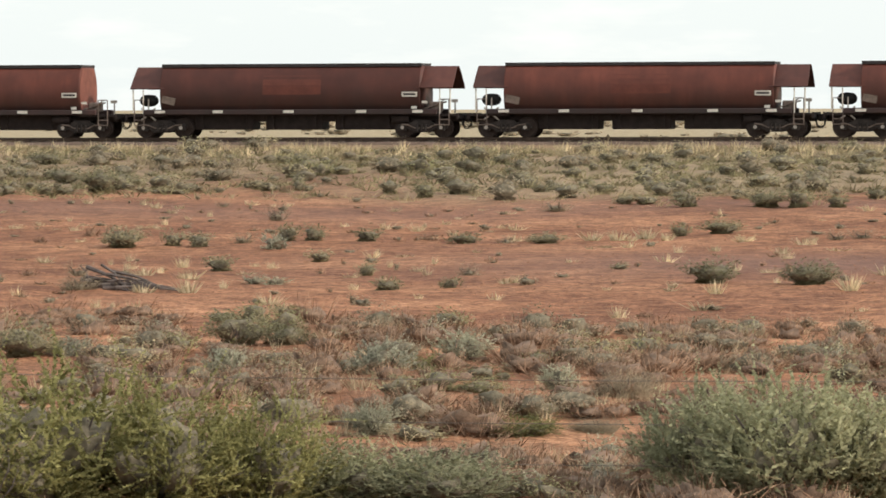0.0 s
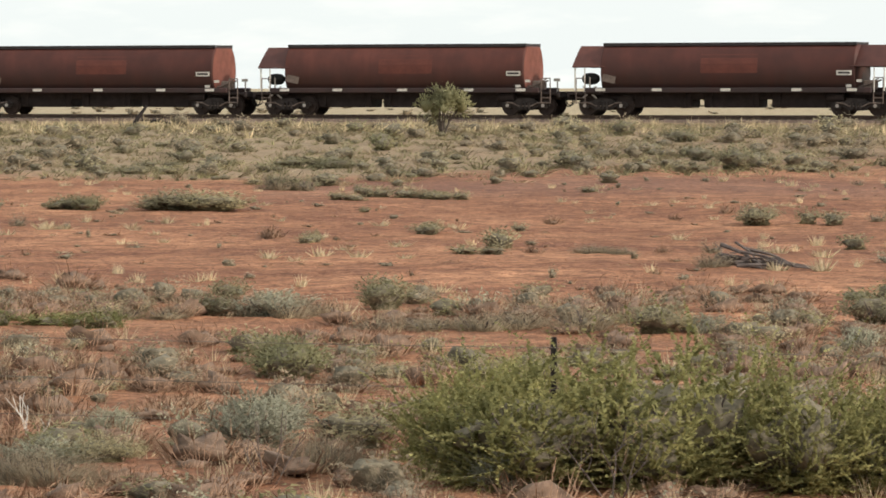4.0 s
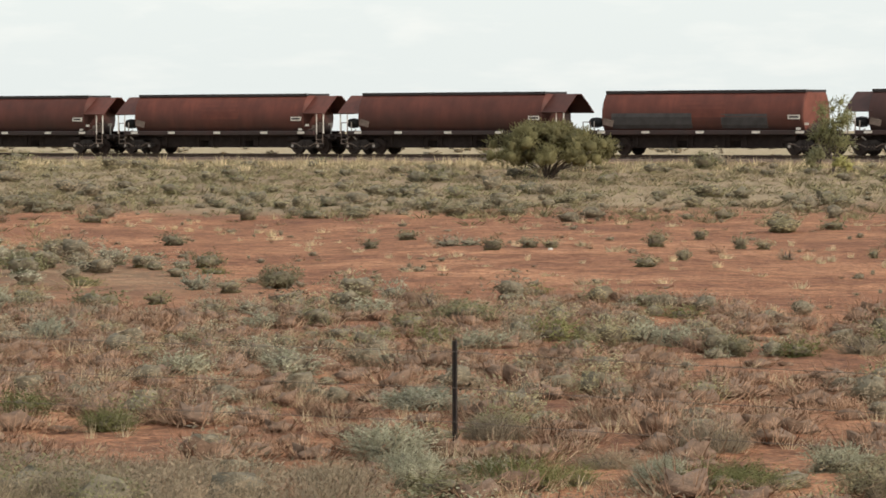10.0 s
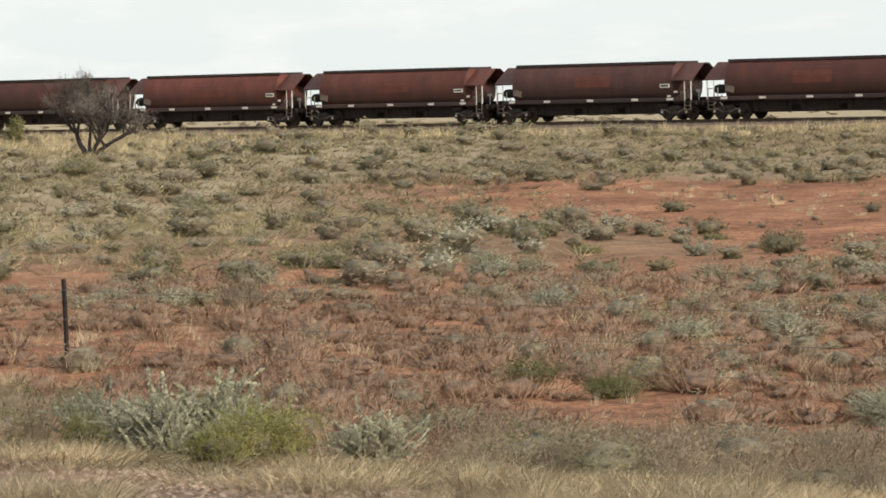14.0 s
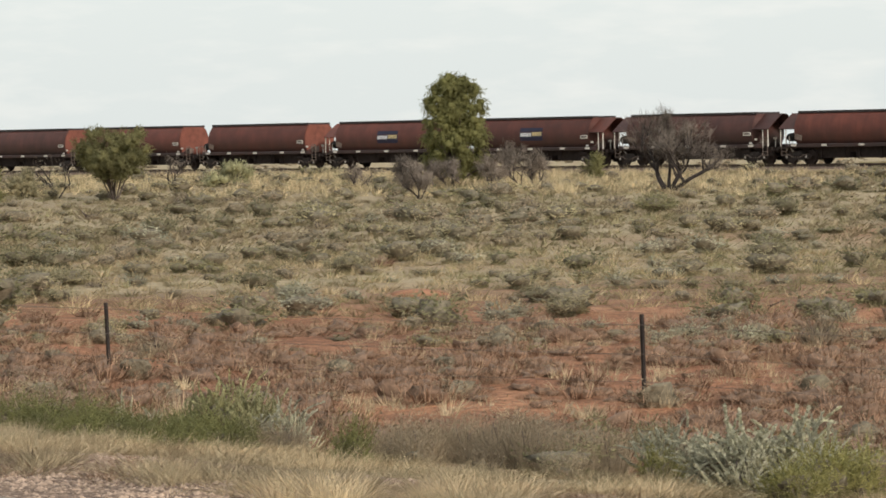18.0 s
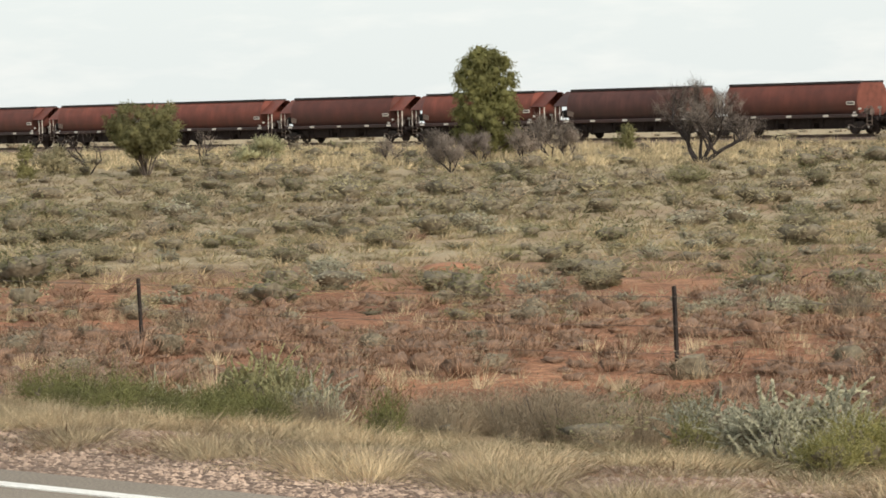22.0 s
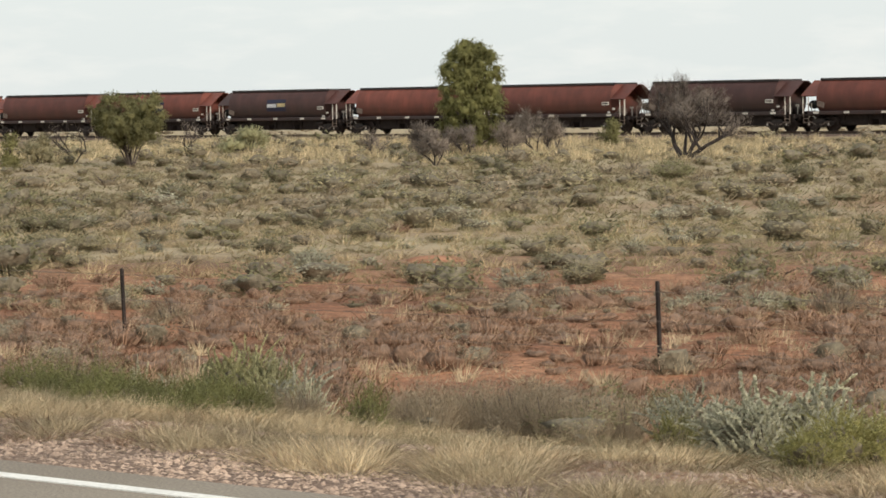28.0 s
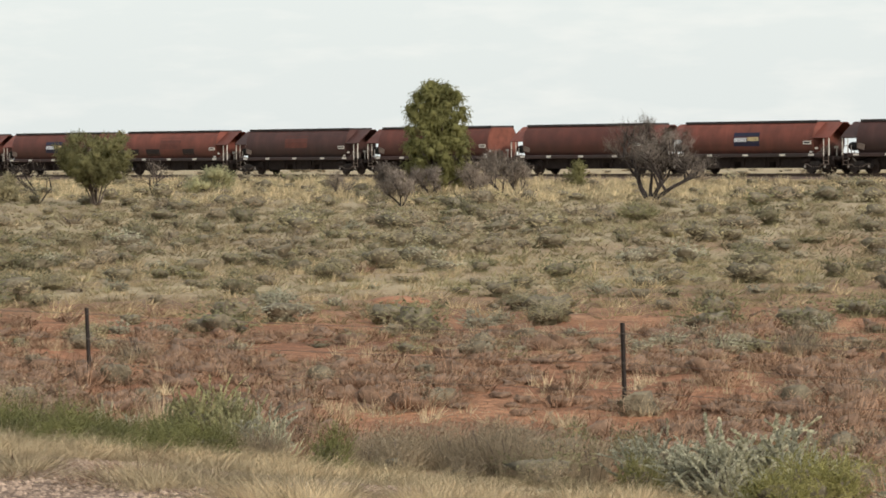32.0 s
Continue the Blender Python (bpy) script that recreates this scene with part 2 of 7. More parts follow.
def soil():
    m, n, l, b = shader("red_soil", 0.95, 0.0, 0.15)
    zone = n.new("ShaderNodeAttribute")
    zone.attribute_name = "cover"
    sep = n.new("ShaderNodeSeparateColor")
    l.new(zone.outputs["Color"], sep.inputs["Color"])
    red = ramp(n, l, noise_at(n, l, 0.22, 6), [(0.28, (0.208, 0.093, 0.056)), (0.5, (0.304, 0.146, 0.083)), (0.72, (0.455, 0.236, 0.136))])
    streaky = ramp(n, l, noise_at(n, l, 1.5, 7), [(0.36, (0.62, 0.58, 0.57)), (0.64, (1.2, 1.18, 1.14))])
    red = mixed(n, l, 1.0, red, streaky, "MULTIPLY")
    stones = ramp(n, l, noise_at(n, l, 9.0, 4), [(0.36, (1.2, 1.2, 1.18)), (0.5, (1, 1, 1)), (0.62, (0.5, 0.46, 0.46))])
    red = mixed(n, l, 1.0, red, stones, "MULTIPLY")
    grit = ramp(n, l, noise_at(n, l, 24.0, 3), [(0.36, (0.72, 0.68, 0.68)), (0.5, (1, 1, 1)), (0.66, (1.2, 1.2, 1.2))])
    red = mixed(n, l, 1.0, red, grit, "MULTIPLY")
    gibber = ramp(n, l, noise_at(n, l, 3.0, 5), [(0.35, (0.12, 0.068, 0.055)), (0.65, (0.24, 0.125, 0.092))])
    litter = ramp(n, l, noise_at(n, l, 0.9, 6), [(0.3, (0.105, 0.075, 0.052)), (0.5, (0.19, 0.146, 0.094)), (0.7, (0.29, 0.235, 0.15))])
    straw = ramp(n, l, noise_at(n, l, 1.6, 6), [(0.3, (0.25, 0.198, 0.125)), (0.7, (0.49, 0.4, 0.262))])
    gravel = ramp(n, l, noise_at(n, l, 18, 3), [(0.35, (0.1, 0.066, 0.05)), (0.65, (0.24, 0.17, 0.13))])
    col = mixed(n, l, sep.outputs["Red"], red, litter)
    col = mixed(n, l, sep.outputs["Green"], col, gibber)
    col = mixed(n, l, sep.outputs["Blue"], col, straw)
    col = mixed(n, l, zone.outputs["Alpha"], col, gravel)
    l.new(col, b.inputs["Base Color"])
    bumped(n, l, b, noise_at(n, l, 6.0, 6), 0.9, 0.08)
    return m


M_SOIL = soil()


def asphalt():
    m, n, l, b = shader("grey_chip_seal", 0.9, 0.0, 0.25)
    base = ramp(n, l, noise_at(n, l, 0.6, 5), [(0.3, (0.2, 0.166, 0.13)), (0.7, (0.265, 0.225, 0.178))])
    chip = ramp(n, l, noise_at(n, l, 60, 2), [(0.35, (0.75, 0.75, 0.75)), (0.65, (1.2, 1.2, 1.2))])
    l.new(mixed(n, l, 1.0, base, chip, "MULTIPLY"), b.inputs["Base Color"])
    bumped(n, l, b, noise_at(n, l, 60, 2), 0.4, 0.01)
    return m


M_ROAD = asphalt()
M_LINE = worn("road_line_paint", (0.75, 0.73, 0.68), 0.7, 3.0, 0.1)


# ---- the lie of the land ----
TRACK_Y, RAIL_Z = 177.0, 0.5
ROAD_N, ROAD_C, ROAD_Z = Vector((-0.026, 0.9997)), 9.86, 0.25  # far edge line of the road: ROAD_N . p = ROAD_C


def ease(t):
    t = np.clip(t, 0.0, 1.0)
    return t * t * (3 - 2 * t)


def ground_z(x, y):
    x, y = np.asarray(x, float), np.asarray(y, float)
    u = ROAD_N[0] * x + ROAD_N[1] * y - ROAD_C
    w = TRACK_Y - y
    rise = np.where(w < 0, 1.0, ease(1 - (np.abs(w) - 6) / 92.0))
    low = -1.35 * (1 - rise)
    fall = 0.5 * ease((u - 2.0) / 15.0) + 0.5 * np.clip((u - 2.4) / 14.0, 0, 1)
    z = (ROAD_Z - 0.03) * (1 - fall) + low * fall
    z = np.where(u < 0.9, ROAD_Z - 0.05 + 0.02 * np.clip(u, -1, 1), z)
    swell = 0.08 * np.sin(x * 0.11 + 1.3) * np.sin(y * 0.083 + 0.4) + 0.05 * np.sin(x * 0.31 + y * 0.23)
    z = z + swell * ease((u - 6) / 12.0) * ease(np.abs(w) / 25.0)
    bank = ease((6.5 - np.abs(w)) / 3.4)
    return z + (0.17 - z) * bank


def cover(x, y):
    """How far the soil is hidden: litter, dark gibber, dry grass, road gravel."""
    az, d = np.degrees(np.arctan2(-x, y)), np.hypot(x, y)
    u = ROAD_N[0] * x + ROAD_N[1] * y - ROAD_C
    wob = 6 * np.sin(x * 0.21 + 0.7 * np.sin(y * 0.13)) + 5 * np.sin(y * 0.17 + 1.1 * np.sin(x * 0.19))
    far_edge, near_edge = far_near(az)
    far_veg = ease((d + wob * 0.6 - far_edge) / 14.0)
    near_veg = ease((near_edge - d + wob * 0.35) / 10.0)
    litter = np.clip((0.58 + 0.24 * ease((az - 36) / 8)) * far_veg + near_veg * (0.08 + 0.5 * ease((d - 72) / 20)), 0, 1)
    gib = 0.9 * np.exp(-((az - 6.0) / 6.0) ** 2) * np.exp(-((d - 80) / 7.0) ** 2) + 0.55 * np.exp(-((d - 112 + wob * 0.3) / 6.0) ** 2) * (az < 24)
    straw = ease((d - far_edge - 4 + wob) / 14.0) * (0.72 + 0.2 * np.sin(x * 0.09 + 2.0)) * (0.55 + 0.45 * ease((az - 38) / 8))
    straw = np.maximum(straw, ease((u - 2.0) / 1.2) * ease((7.0 - u) / 3.0) * 0.9)
    straw = np.maximum(straw, ease((d - 82 + wob) / 12.0) * ease((az - 42) / 5.0) * (0.7 + 0.2 * np.sin(x * 0.4)))
    straw = np.where(y > TRACK_Y + 5, 0.9, straw)
    gravel = ease((2.6 + 0.05 * wob - u) / 0.9)
    return np.stack([litter, np.clip(gib, 0, 1), np.clip(straw, 0, 1), gravel], -1)


def far_near(az):
    """The open red flat, as a stretch of distances for a bearing: it closes to the left."""
    a = np.asarray(az, float)
    far = np.interp(a, [0, 12, 25, 40, 60], [116, 118, 119, 135, 130]) + 3 * np.sin(a * 0.5)
    near = np.interp(a, [0, 24, 32, 37, 40.5, 43, 46, 60], [54, 55, 67, 78, 100, 114, 137, 140])
    return far, near


def mesh_of(name, verts, faces, mat, smooth=False):
    me = bpy.data.meshes.new(name)
    me.from_pydata(verts, [], faces)
    if mat:
        me.materials.append(mat)
    if smooth:
        me.polygons.foreach_set("use_smooth", [True] * len(me.polygons))
    me.update()
    return me


def build_ground():
    az = np.radians(np.concatenate([np.arange(-4, 62, 0.22), np.arange(62, 356, 7.0)]))
    rad = np.concatenate([[0.5, 3, 6], np.geomspace(9, 330, 250), np.geomspace(345, 4600, 26)])
    a, r = np.meshgrid(az, rad)
    x, y = -np.sin(a) * r, np.cos(a) * r
    z = ground_z(x, y)
    rough = np.array([noise.noise((px * 0.9, py * 0.9, 0.0)) + 0.5 * noise.noise((px * 2.7, py * 2.7, 4.0)) for px, py in zip(x.ravel(), y.ravel())]).reshape(x.shape)
    u = ROAD_N[0] * x + ROAD_N[1] * y - ROAD_C
    z = z + rough * 0.05 * ease((u - 2) / 8.0) * ease((np.abs(y - TRACK_Y) - 4) / 5) * (r < 330)
    z = np.where(r > 330, z - 0.02 * np.clip((r - 330) / 60, 0, 12), z)
    na, nr = len(az), len(rad)
    verts = np.stack([x, y, z], -1).reshape(-1, 3)
    i, j = np.meshgrid(np.arange(nr - 1), np.arange(na), indexing="ij")
    k = (j + 1) % na
    faces = np.stack([i * na + j, i * na + k, (i + 1) * na + k, (i + 1) * na + j], -1).reshape(-1, 4)
    verts = np.concatenate([verts, [[0, 0, float(ground_z(0.0, 0.0))]]])
    cap = [[len(verts) - 1, (j + 1) % na, j] for j in range(na)]
    me = mesh_of("ground", verts.tolist(), faces[:, ::-1].tolist() + cap, M_SOIL, True)
    att = me.color_attributes.new("cover", "FLOAT_COLOR", "POINT")
    att.data.foreach_set("color", cover(verts[:, 0], verts[:, 1]).astype(np.float32).ravel())
    return tagged(new("ground", me), "red desert soil with gravel, litter and dry grass", "ground", kind="structure")


ground = build_ground()


def strip(name, n0, n1, s0, s1, z, mat, steps=80):
    """A flat strip along the road, between two distances from its far edge line."""
    t = Vector((-ROAD_N[1], ROAD_N[0]))
    vs, fs = [], []
    for i in range(steps + 1):
        s = s0 + (s1 - s0) * i / steps
        for n in (n0, n1):
            p = ROAD_N * (ROAD_C + n) + Vector((ROAD_N[1], -ROAD_N[0])) * s
            vs += [(p.x, p.y, z), (p.x, p.y, z - 0.1)]
    for i in range(steps):
        a, b = 4 * i, 4 * i + 4
        fs += [(a, b, b + 2, a + 2), (a, a + 1, b + 1, b), (a + 2, b + 2, b + 3, a + 3), (a + 1, a + 3, b + 3, b + 1)]
    fs += [(0, 2, 3, 1), (4 * steps, 4 * steps + 1, 4 * steps + 3, 4 * steps + 2)]
    return mesh_of(name, vs, fs, mat)


road = tagged(new("road", strip("road", -7.6, 0.45, -260, 260, ROAD_Z, M_ROAD)), "worn grey chip-seal country road", "road", kind="structure")
line = tagged(new("road_marking", strip("road_marking", -0.06, 0.06, -260, 260, ROAD_Z + 0.006, M_LINE)), "solid white painted edge line on the road", "road marking", kind="structure")


def service_track():
    """A pale sandy vehicle track beyond the railway."""
    vs, fs = [], []
    xs = np.linspace(-430, -120, 120)
    for i, x in enumerate(xs):
        wob = 0.8 * math.sin(x * 0.05) + 0.4 * math.sin(x * 0.13)
        vs += [(x, TRACK_Y + 8 + wob, 0.0), (x, TRACK_Y + 8.6 + wob, 0.24), (x, TRACK_Y + 17 + wob, 0.27), (x, TRACK_Y + 18 + wob, 0.0)]
        if i:
            a, b = 4 * i - 4, 4 * i
            fs += [(a + k, b + k, b + k + 1, a + k + 1) for k in range(3)] + [(a, a + 3, b + 3, b)]
    fs += [(0, 1, 2, 3), (4 * len(xs) - 1, 4 * len(xs) - 2, 4 * len(xs) - 3, 4 * len(xs) - 4)]
    return tagged(new("road_service", mesh_of("road_service", vs, fs, M_SAND)), "pale sandy service track beyond the railway", "road", kind="structure")


service_track()


# ---- small tools for meshes ----
def part(name, data, parent, label="", m=None):
    ob = new(name, data)
    ob.parent = parent
    if m is not None:
        ob.matrix_basis = m
    return tagged(ob, label)


def holder(name, m=None):
    ob = new(name)
    ob.empty_display_size = 0.2
    if m is not None:
        ob.matrix_basis = m
    return ob


class Shape:
    """Verts and faces gathered from boxes, tubes and sheets, then made into one mesh."""

    def __init__(self):
        self.v, self.f = [], []

    def add(self, vs, fs):
        k = len(self.v)
        self.v += [tuple(p) for p in vs]
        self.f += [tuple(i + k for i in f) for f in fs]
        return self

    def box(self, x0, x1, y0, y1, z0, z1, taper=0.0, bevel=0.0):
        t = taper
        if bevel:
            b = bevel
            ring = [(x0 + b, y0), (x1 - b, y0), (x1, y0 + b), (x1, y1 - b), (x1 - b, y1), (x0 + b, y1), (x0, y1 - b), (x0, y0 + b)]
            cx, cy = (x0 + x1) / 2, (y0 + y1) / 2
            vs = [(x, y, z0 + b) for x, y in ring] + [(x, y, z1 - b) for x, y in ring]
            vs += [(cx + (x - cx) * (1 - b / max(x1 - cx, 1e-6)), cy + (y - cy) * (1 - b / max(y1 - cy, 1e-6)), z) for z in (z0, z1) for x, y in ring]
            fs = [(i, (i + 1) % 8, 8 + (i + 1) % 8, 8 + i) for i in range(8)]
            fs += [(16 + i, 16 + (i + 1) % 8, (i + 1) % 8, i) for i in range(8)] + [(8 + i, 8 + (i + 1) % 8, 24 + (i + 1) % 8, 24 + i) for i in range(8)]
            fs += [tuple(range(23, 15, -1)), tuple(range(24, 32))]
            return self.add(vs, fs)
        vs = [(x0 + t, y0 + t, z0), (x1 - t, y0 + t, z0), (x1 - t, y1 - t, z0), (x0 + t, y1 - t, z0), (x0, y0, z1), (x1, y0, z1), (x1, y1, z1), (x0, y1, z1)]
        return self.add(vs, [(3, 2, 1, 0), (4, 5, 6, 7), (0, 1, 5, 4), (1, 2, 6, 5), (2, 3, 7, 6), (3, 0, 4, 7)])

    def tube(self, pts, r0, r1=None, n=6):
        """A tapered tube along points."""
        pts = [Vector(p) for p in pts]
        r1 = r0 if r1 is None else r1
        vs, fs = [], []
        for i, p in enumerate(pts):
            t = (pts[min(i + 1, len(pts) - 1)] - pts[max(i - 1, 0)]).normalized()
            a = t.orthogonal().normalized() if abs(t.z) > 0.95 else t.cross(Vector((0, 0, 1))).normalized()
            b = t.cross(a)
            r = r0 + (r1 - r0) * i / max(1, len(pts) - 1)
            vs += [p + (a * math.cos(2 * math.pi * k / n) + b * math.sin(2 * math.pi * k / n)) * r for k in range(n)]
        for i in range(len(pts) - 1):
            fs += [(i * n + k, i * n + (k + 1) % n, (i + 1) * n + (k + 1) % n, (i + 1) * n + k) for k in range(n)]
        fs += [tuple(range(n - 1, -1, -1)), tuple(range((len(pts) - 1) * n, len(pts) * n))]
        return self.add(vs, fs)

    def loft(self, rings, closed=True, caps=True):
        n = len(rings[0])
        vs = [p for r in rings for p in r]
        fs = []
        for i in range(len(rings) - 1):
            for k in range(n if closed else n - 1):
                fs.append((i * n + k, i * n + (k + 1) % n, (i + 1) * n + (k + 1) % n, (i + 1) * n + k))
        if caps:
            fs += [tuple(range(n - 1, -1, -1)), tuple(range((len(rings) - 1) * n, len(rings) * n))]
        return self.add(vs, fs)

    def mesh(self, name, mat, smooth=False):
        me = mesh_of(name, self.v, self.f, mat, smooth)
        bm = bmesh.new()
        bm.from_mesh(me)
        bmesh.ops.recalc_face_normals(bm, faces=bm.faces)
        bm.to_mesh(me)
        bm.free()
        return me


# ---- the ore train ----
WAGON = 16.2  # coupling to coupling
PACE = 1.1034 * WAGON  # metres in a second
PROFILE = [(1.12, 0.98), (1.3, 1.2), (1.6, 1.36), (2.0, 1.43), (2.38, 1.41), (2.75, 1.31), (3.08, 1.12), (3.29, 0.94)]


def section(x, grow=0.0, z0=0.0):
    some = [(z, w) for z, w in PROFILE if z >= z0]
    left = [(x, -(w + grow), z) for z, w in some]
    return left + [(x, w + grow, z) for z, w in reversed(some)]


def wagon_meshes():
    g = {}
    s = Shape().loft([section(x) for x in (-6.2, -6.15, -3.2, 0, 3.2, 6.05, 6.1)])
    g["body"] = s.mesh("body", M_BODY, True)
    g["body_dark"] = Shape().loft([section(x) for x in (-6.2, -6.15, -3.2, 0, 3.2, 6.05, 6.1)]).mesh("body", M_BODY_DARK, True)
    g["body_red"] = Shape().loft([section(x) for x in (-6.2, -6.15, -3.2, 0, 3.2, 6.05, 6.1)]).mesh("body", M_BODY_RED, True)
    g["end_wall"] = Shape().loft([[(x, y * 0.94, 2.2 + (z - 2.2) * 0.94) for _, y, z in section(6.1)] for x in (6.09, 6.125)]).mesh("end_wall", M_SUNLIT_END)
    s = Shape()
    for y in (-0.95, 0.95):
        s.box(-6.2, 6.1, y - 0.09, y + 0.09, 3.25, 3.4)
    s.box(-6.2, -6.02, -0.86, 0.86, 3.27, 3.39).box(5.92, 6.1, -0.86, 0.86, 3.27, 3.39)
    g["coaming"] = s.mesh("coaming", M_RIM)
    for side in (-1, 1):
        s = Shape()
        e0, eave, ridge = (-6.0, -7.62, -7.6) if side < 0 else (5.9, 7.62, 7.6)
        outer = [(-1.43, 2.28), (-1.05, 2.62), (-0.66, 2.93), (-0.22, 3.27), (0.22, 3.27), (0.66, 2.93), (1.05, 2.62), (1.43, 2.28)]
        end = [eave] * 3 + [ridge] * 2 + [eave] * 3
        a = [(e0, y * 1.012, z) for y, z in outer]
        b = [(x, y * 1.012, z) for x, (y, z) in zip(end, outer)]
        ai = [(e0, y * 0.97, z - 0.04) for y, z in outer]
        bi = [(x, y * 0.97, z - 0.04) for x, (y, z) in zip(end, outer)]
        n = len(outer)
        vs = a + b + ai + bi
        fs = [(k, k + 1, n + k + 1, n + k) for k in range(n - 1)] + [(2 * n + k, 3 * n + k, 3 * n + k + 1, 2 * n + k + 1) for k in range(n - 1)]
        fs += [(n + k, n + k + 1, 3 * n + k + 1, 3 * n + k) for k in range(n - 1)] + [(0, n, 3 * n, 2 * n), (n - 1, 2 * n - 1, 4 * n - 1, 3 * n - 1)]
        s.add(vs, fs)
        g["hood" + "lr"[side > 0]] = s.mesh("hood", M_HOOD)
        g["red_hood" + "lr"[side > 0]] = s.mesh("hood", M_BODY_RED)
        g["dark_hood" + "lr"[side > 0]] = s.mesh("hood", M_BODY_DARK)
        st = Shape()
        for y in (-1.34, 1.34):
            st.tube([(side * 7.5, y, 1.15), (side * 7.5, y, 2.3)], 0.045)
        g["post" + "lr"[side > 0]] = Shape().tube([(side * 7.5, -1.36, 1.15), (side * 7.5, -1.36, 2.31)], 0.04).mesh("hood_post", M_WHITE)
        g["post2" + "lr"[side > 0]] = Shape().tube([(side * 7.02, -1.36, 1.1), (side * 7.02, -1.36, 2.31)], 0.032).mesh("hood_post", M_WHITE)
    s = Shape()
    for y in (-1, 1):
        s.box(-7.0, 6.9, min(y * 1.2, y * 1.47), max(y * 1.2, y * 1.47), 1.06, 1.3, 0, 0.03)
    g["sill"] = s.mesh("sill", M_BODY_DARK)
    g["centre_beam"] = Shape().box(-7.7, 7.7, -0.62, 0.62, 0.74, 1.09, 0, 0.03).mesh("centre_beam", M_UNDER)
    for k, (a, b) in enumerate(((-4.75, -1.95), (-1.35, 1.35), (1.95, 4.85))):
        s = Shape().box(a, b, -0.68, 0.68, 0.36, 1.12, 0, 0.05)
        s.box(a + 0.03, b - 0.03, -0.74, -0.68, 0.58, 0.68).box(a + 0.3, a + 0.42, -0.76, -0.67, 0.4, 1.05).box(b - 0.42, b - 0.3, -0.76, -0.67, 0.4, 1.05)
        g["hopper%d" % k] = s.mesh("hopper", M_UNDER)
    g["reflector"] = Shape().box(-0.24, 0.24, -0.012, 0.012, -0.065, 0.065).mesh("reflector_plate", M_WHITE)
    g["label"] = Shape().box(-0.36, 0.36, -0.012, 0.012, -0.11, 0.11).mesh("label_plate", M_WHITE)
    g["label_bar"] = Shape().box(-0.29, 0.29, -0.018, -0.012, -0.045, 0.045).mesh("print_bar", M_RIM)
    g["plate"] = Shape().box(-0.32, 0.32, -0.015, 0.015, -0.17, 0.17).mesh("grey_plate", M_FRAME_EDGE)
    g["tag"] = Shape().box(-0.13, 0.13, -0.012, 0.012, -0.06, 0.06).mesh("small_plate", M_WHITE)
    for side in (-1, 1):
        a, b = sorted((side * 6.1, side * 7.85))
        s = Shape().box(a, b, -1.35, 1.35, 0.98, 1.08).box(a, b, -0.35, 0.35, 0.7, 0.98)
        s.box(side * 7.85 - 0.05, side * 7.85 + 0.05, -1.38, 1.38, 0.86, 1.12)
        g["deck" + "lr"[side > 0]] = s.mesh("end_platform", M_UNDER)
        s = Shape()
        for x in (7.0, 7.45):
            s.tube([(side * x, -1.36, 0.55), (side * x, -1.36, 1.75)], 0.028, n=5)
        for z in (0.58, 0.82):
            s.tube([(side * 7.0, -1.36, z), (side * 7.45, -1.36, z)], 0.025, n=5)
        s.tube([(side * 7.0, -1.36, 1.75), (side * 7.45, -1.36, 1.75)], 0.025, n=5)
        g["ladder" + "lr"[side > 0]] = s.mesh("step_ladder", M_FRAME_EDGE)
        s = Shape().box(min(side * 7.8, side * 8.08), max(side * 7.8, side * 8.08), -0.14, 0.14, 0.74, 1.0, 0, 0.03)
        s.box(min(side * 7.98, side * 8.095), max(side * 7.98, side * 8.095), -0.22, 0.22, 0.7, 1.04, 0, 0.03)
        g["coupler" + "lr"[side > 0]] = s.mesh("coupler", M_BOGIE)
        s = Shape()
        for y, dz in ((-0.55, 0.0), (-0.3, 0.06)):
            s.tube([(side * 7.86, y, 0.92), (side * 7.93, y, 0.55), (side * 8.02, y, 0.42 + dz), (side * 8.09, y, 0.42 + dz)], 0.03, n=5)
        g["hose" + "lr"[side > 0]] = s.mesh("air_hose", M_RUBBER)
    s = Shape()
    rings = []
    for x, r in ((-0.44, 0.06), (-0.38, 0.17), (-0.26, 0.25), (0.0, 0.28), (0.26, 0.25), (0.38, 0.17), (0.44, 0.06)):
        rings.append([(x, r * math.cos(2 * math.pi * k / 12), r * math.sin(2 * math.pi * k / 12)) for k in range(12)])
    g["tank"] = s.loft(rings).mesh("air_tank", M_RUBBER)
    s = Shape().tube([(-0.34, 0, -0.28), (0.34, 0, 0.28)], 0.04, n=5).tube([(-0.34, 0.05, 0.28), (0.34, 0.05, -0.28)], 0.04, n=5).tube([(0.02, 0, 0.0), (0.02, 0, 0.72)], 0.035, n=5)
    g["brace"] = s.mesh("cross_brace", M_HUB)
    s = Shape().box(-0.3, 0.3, -0.2, 0.2, -0.22, 0.22, 0, 0.04).tube([(-0.5, -0.25, -0.1), (0.55, -0.25, 0.22)], 0.04, n=5).tube([(-0.1, -0.25, 0.0), (0.45, -0.3, 0.3)], 0.03, n=5)
    g["valve"] = s.mesh("brake_valve", M_FRAME_EDGE)
    g["strut"] = Shape().tube([(0.0, 0, -0.35), (0.0, 0, 0.35)], 0.04, n=5).box(-0.18, 0.12, -0.03, 0.03, 0.2, 0.34).mesh("brake_stand", M_HUB)
    g["cylinder"] = Shape().tube([(-0.4, 0, 0), (0.4, 0, 0)], 0.2, n=10).mesh("brake_cylinder", M_UNDER)
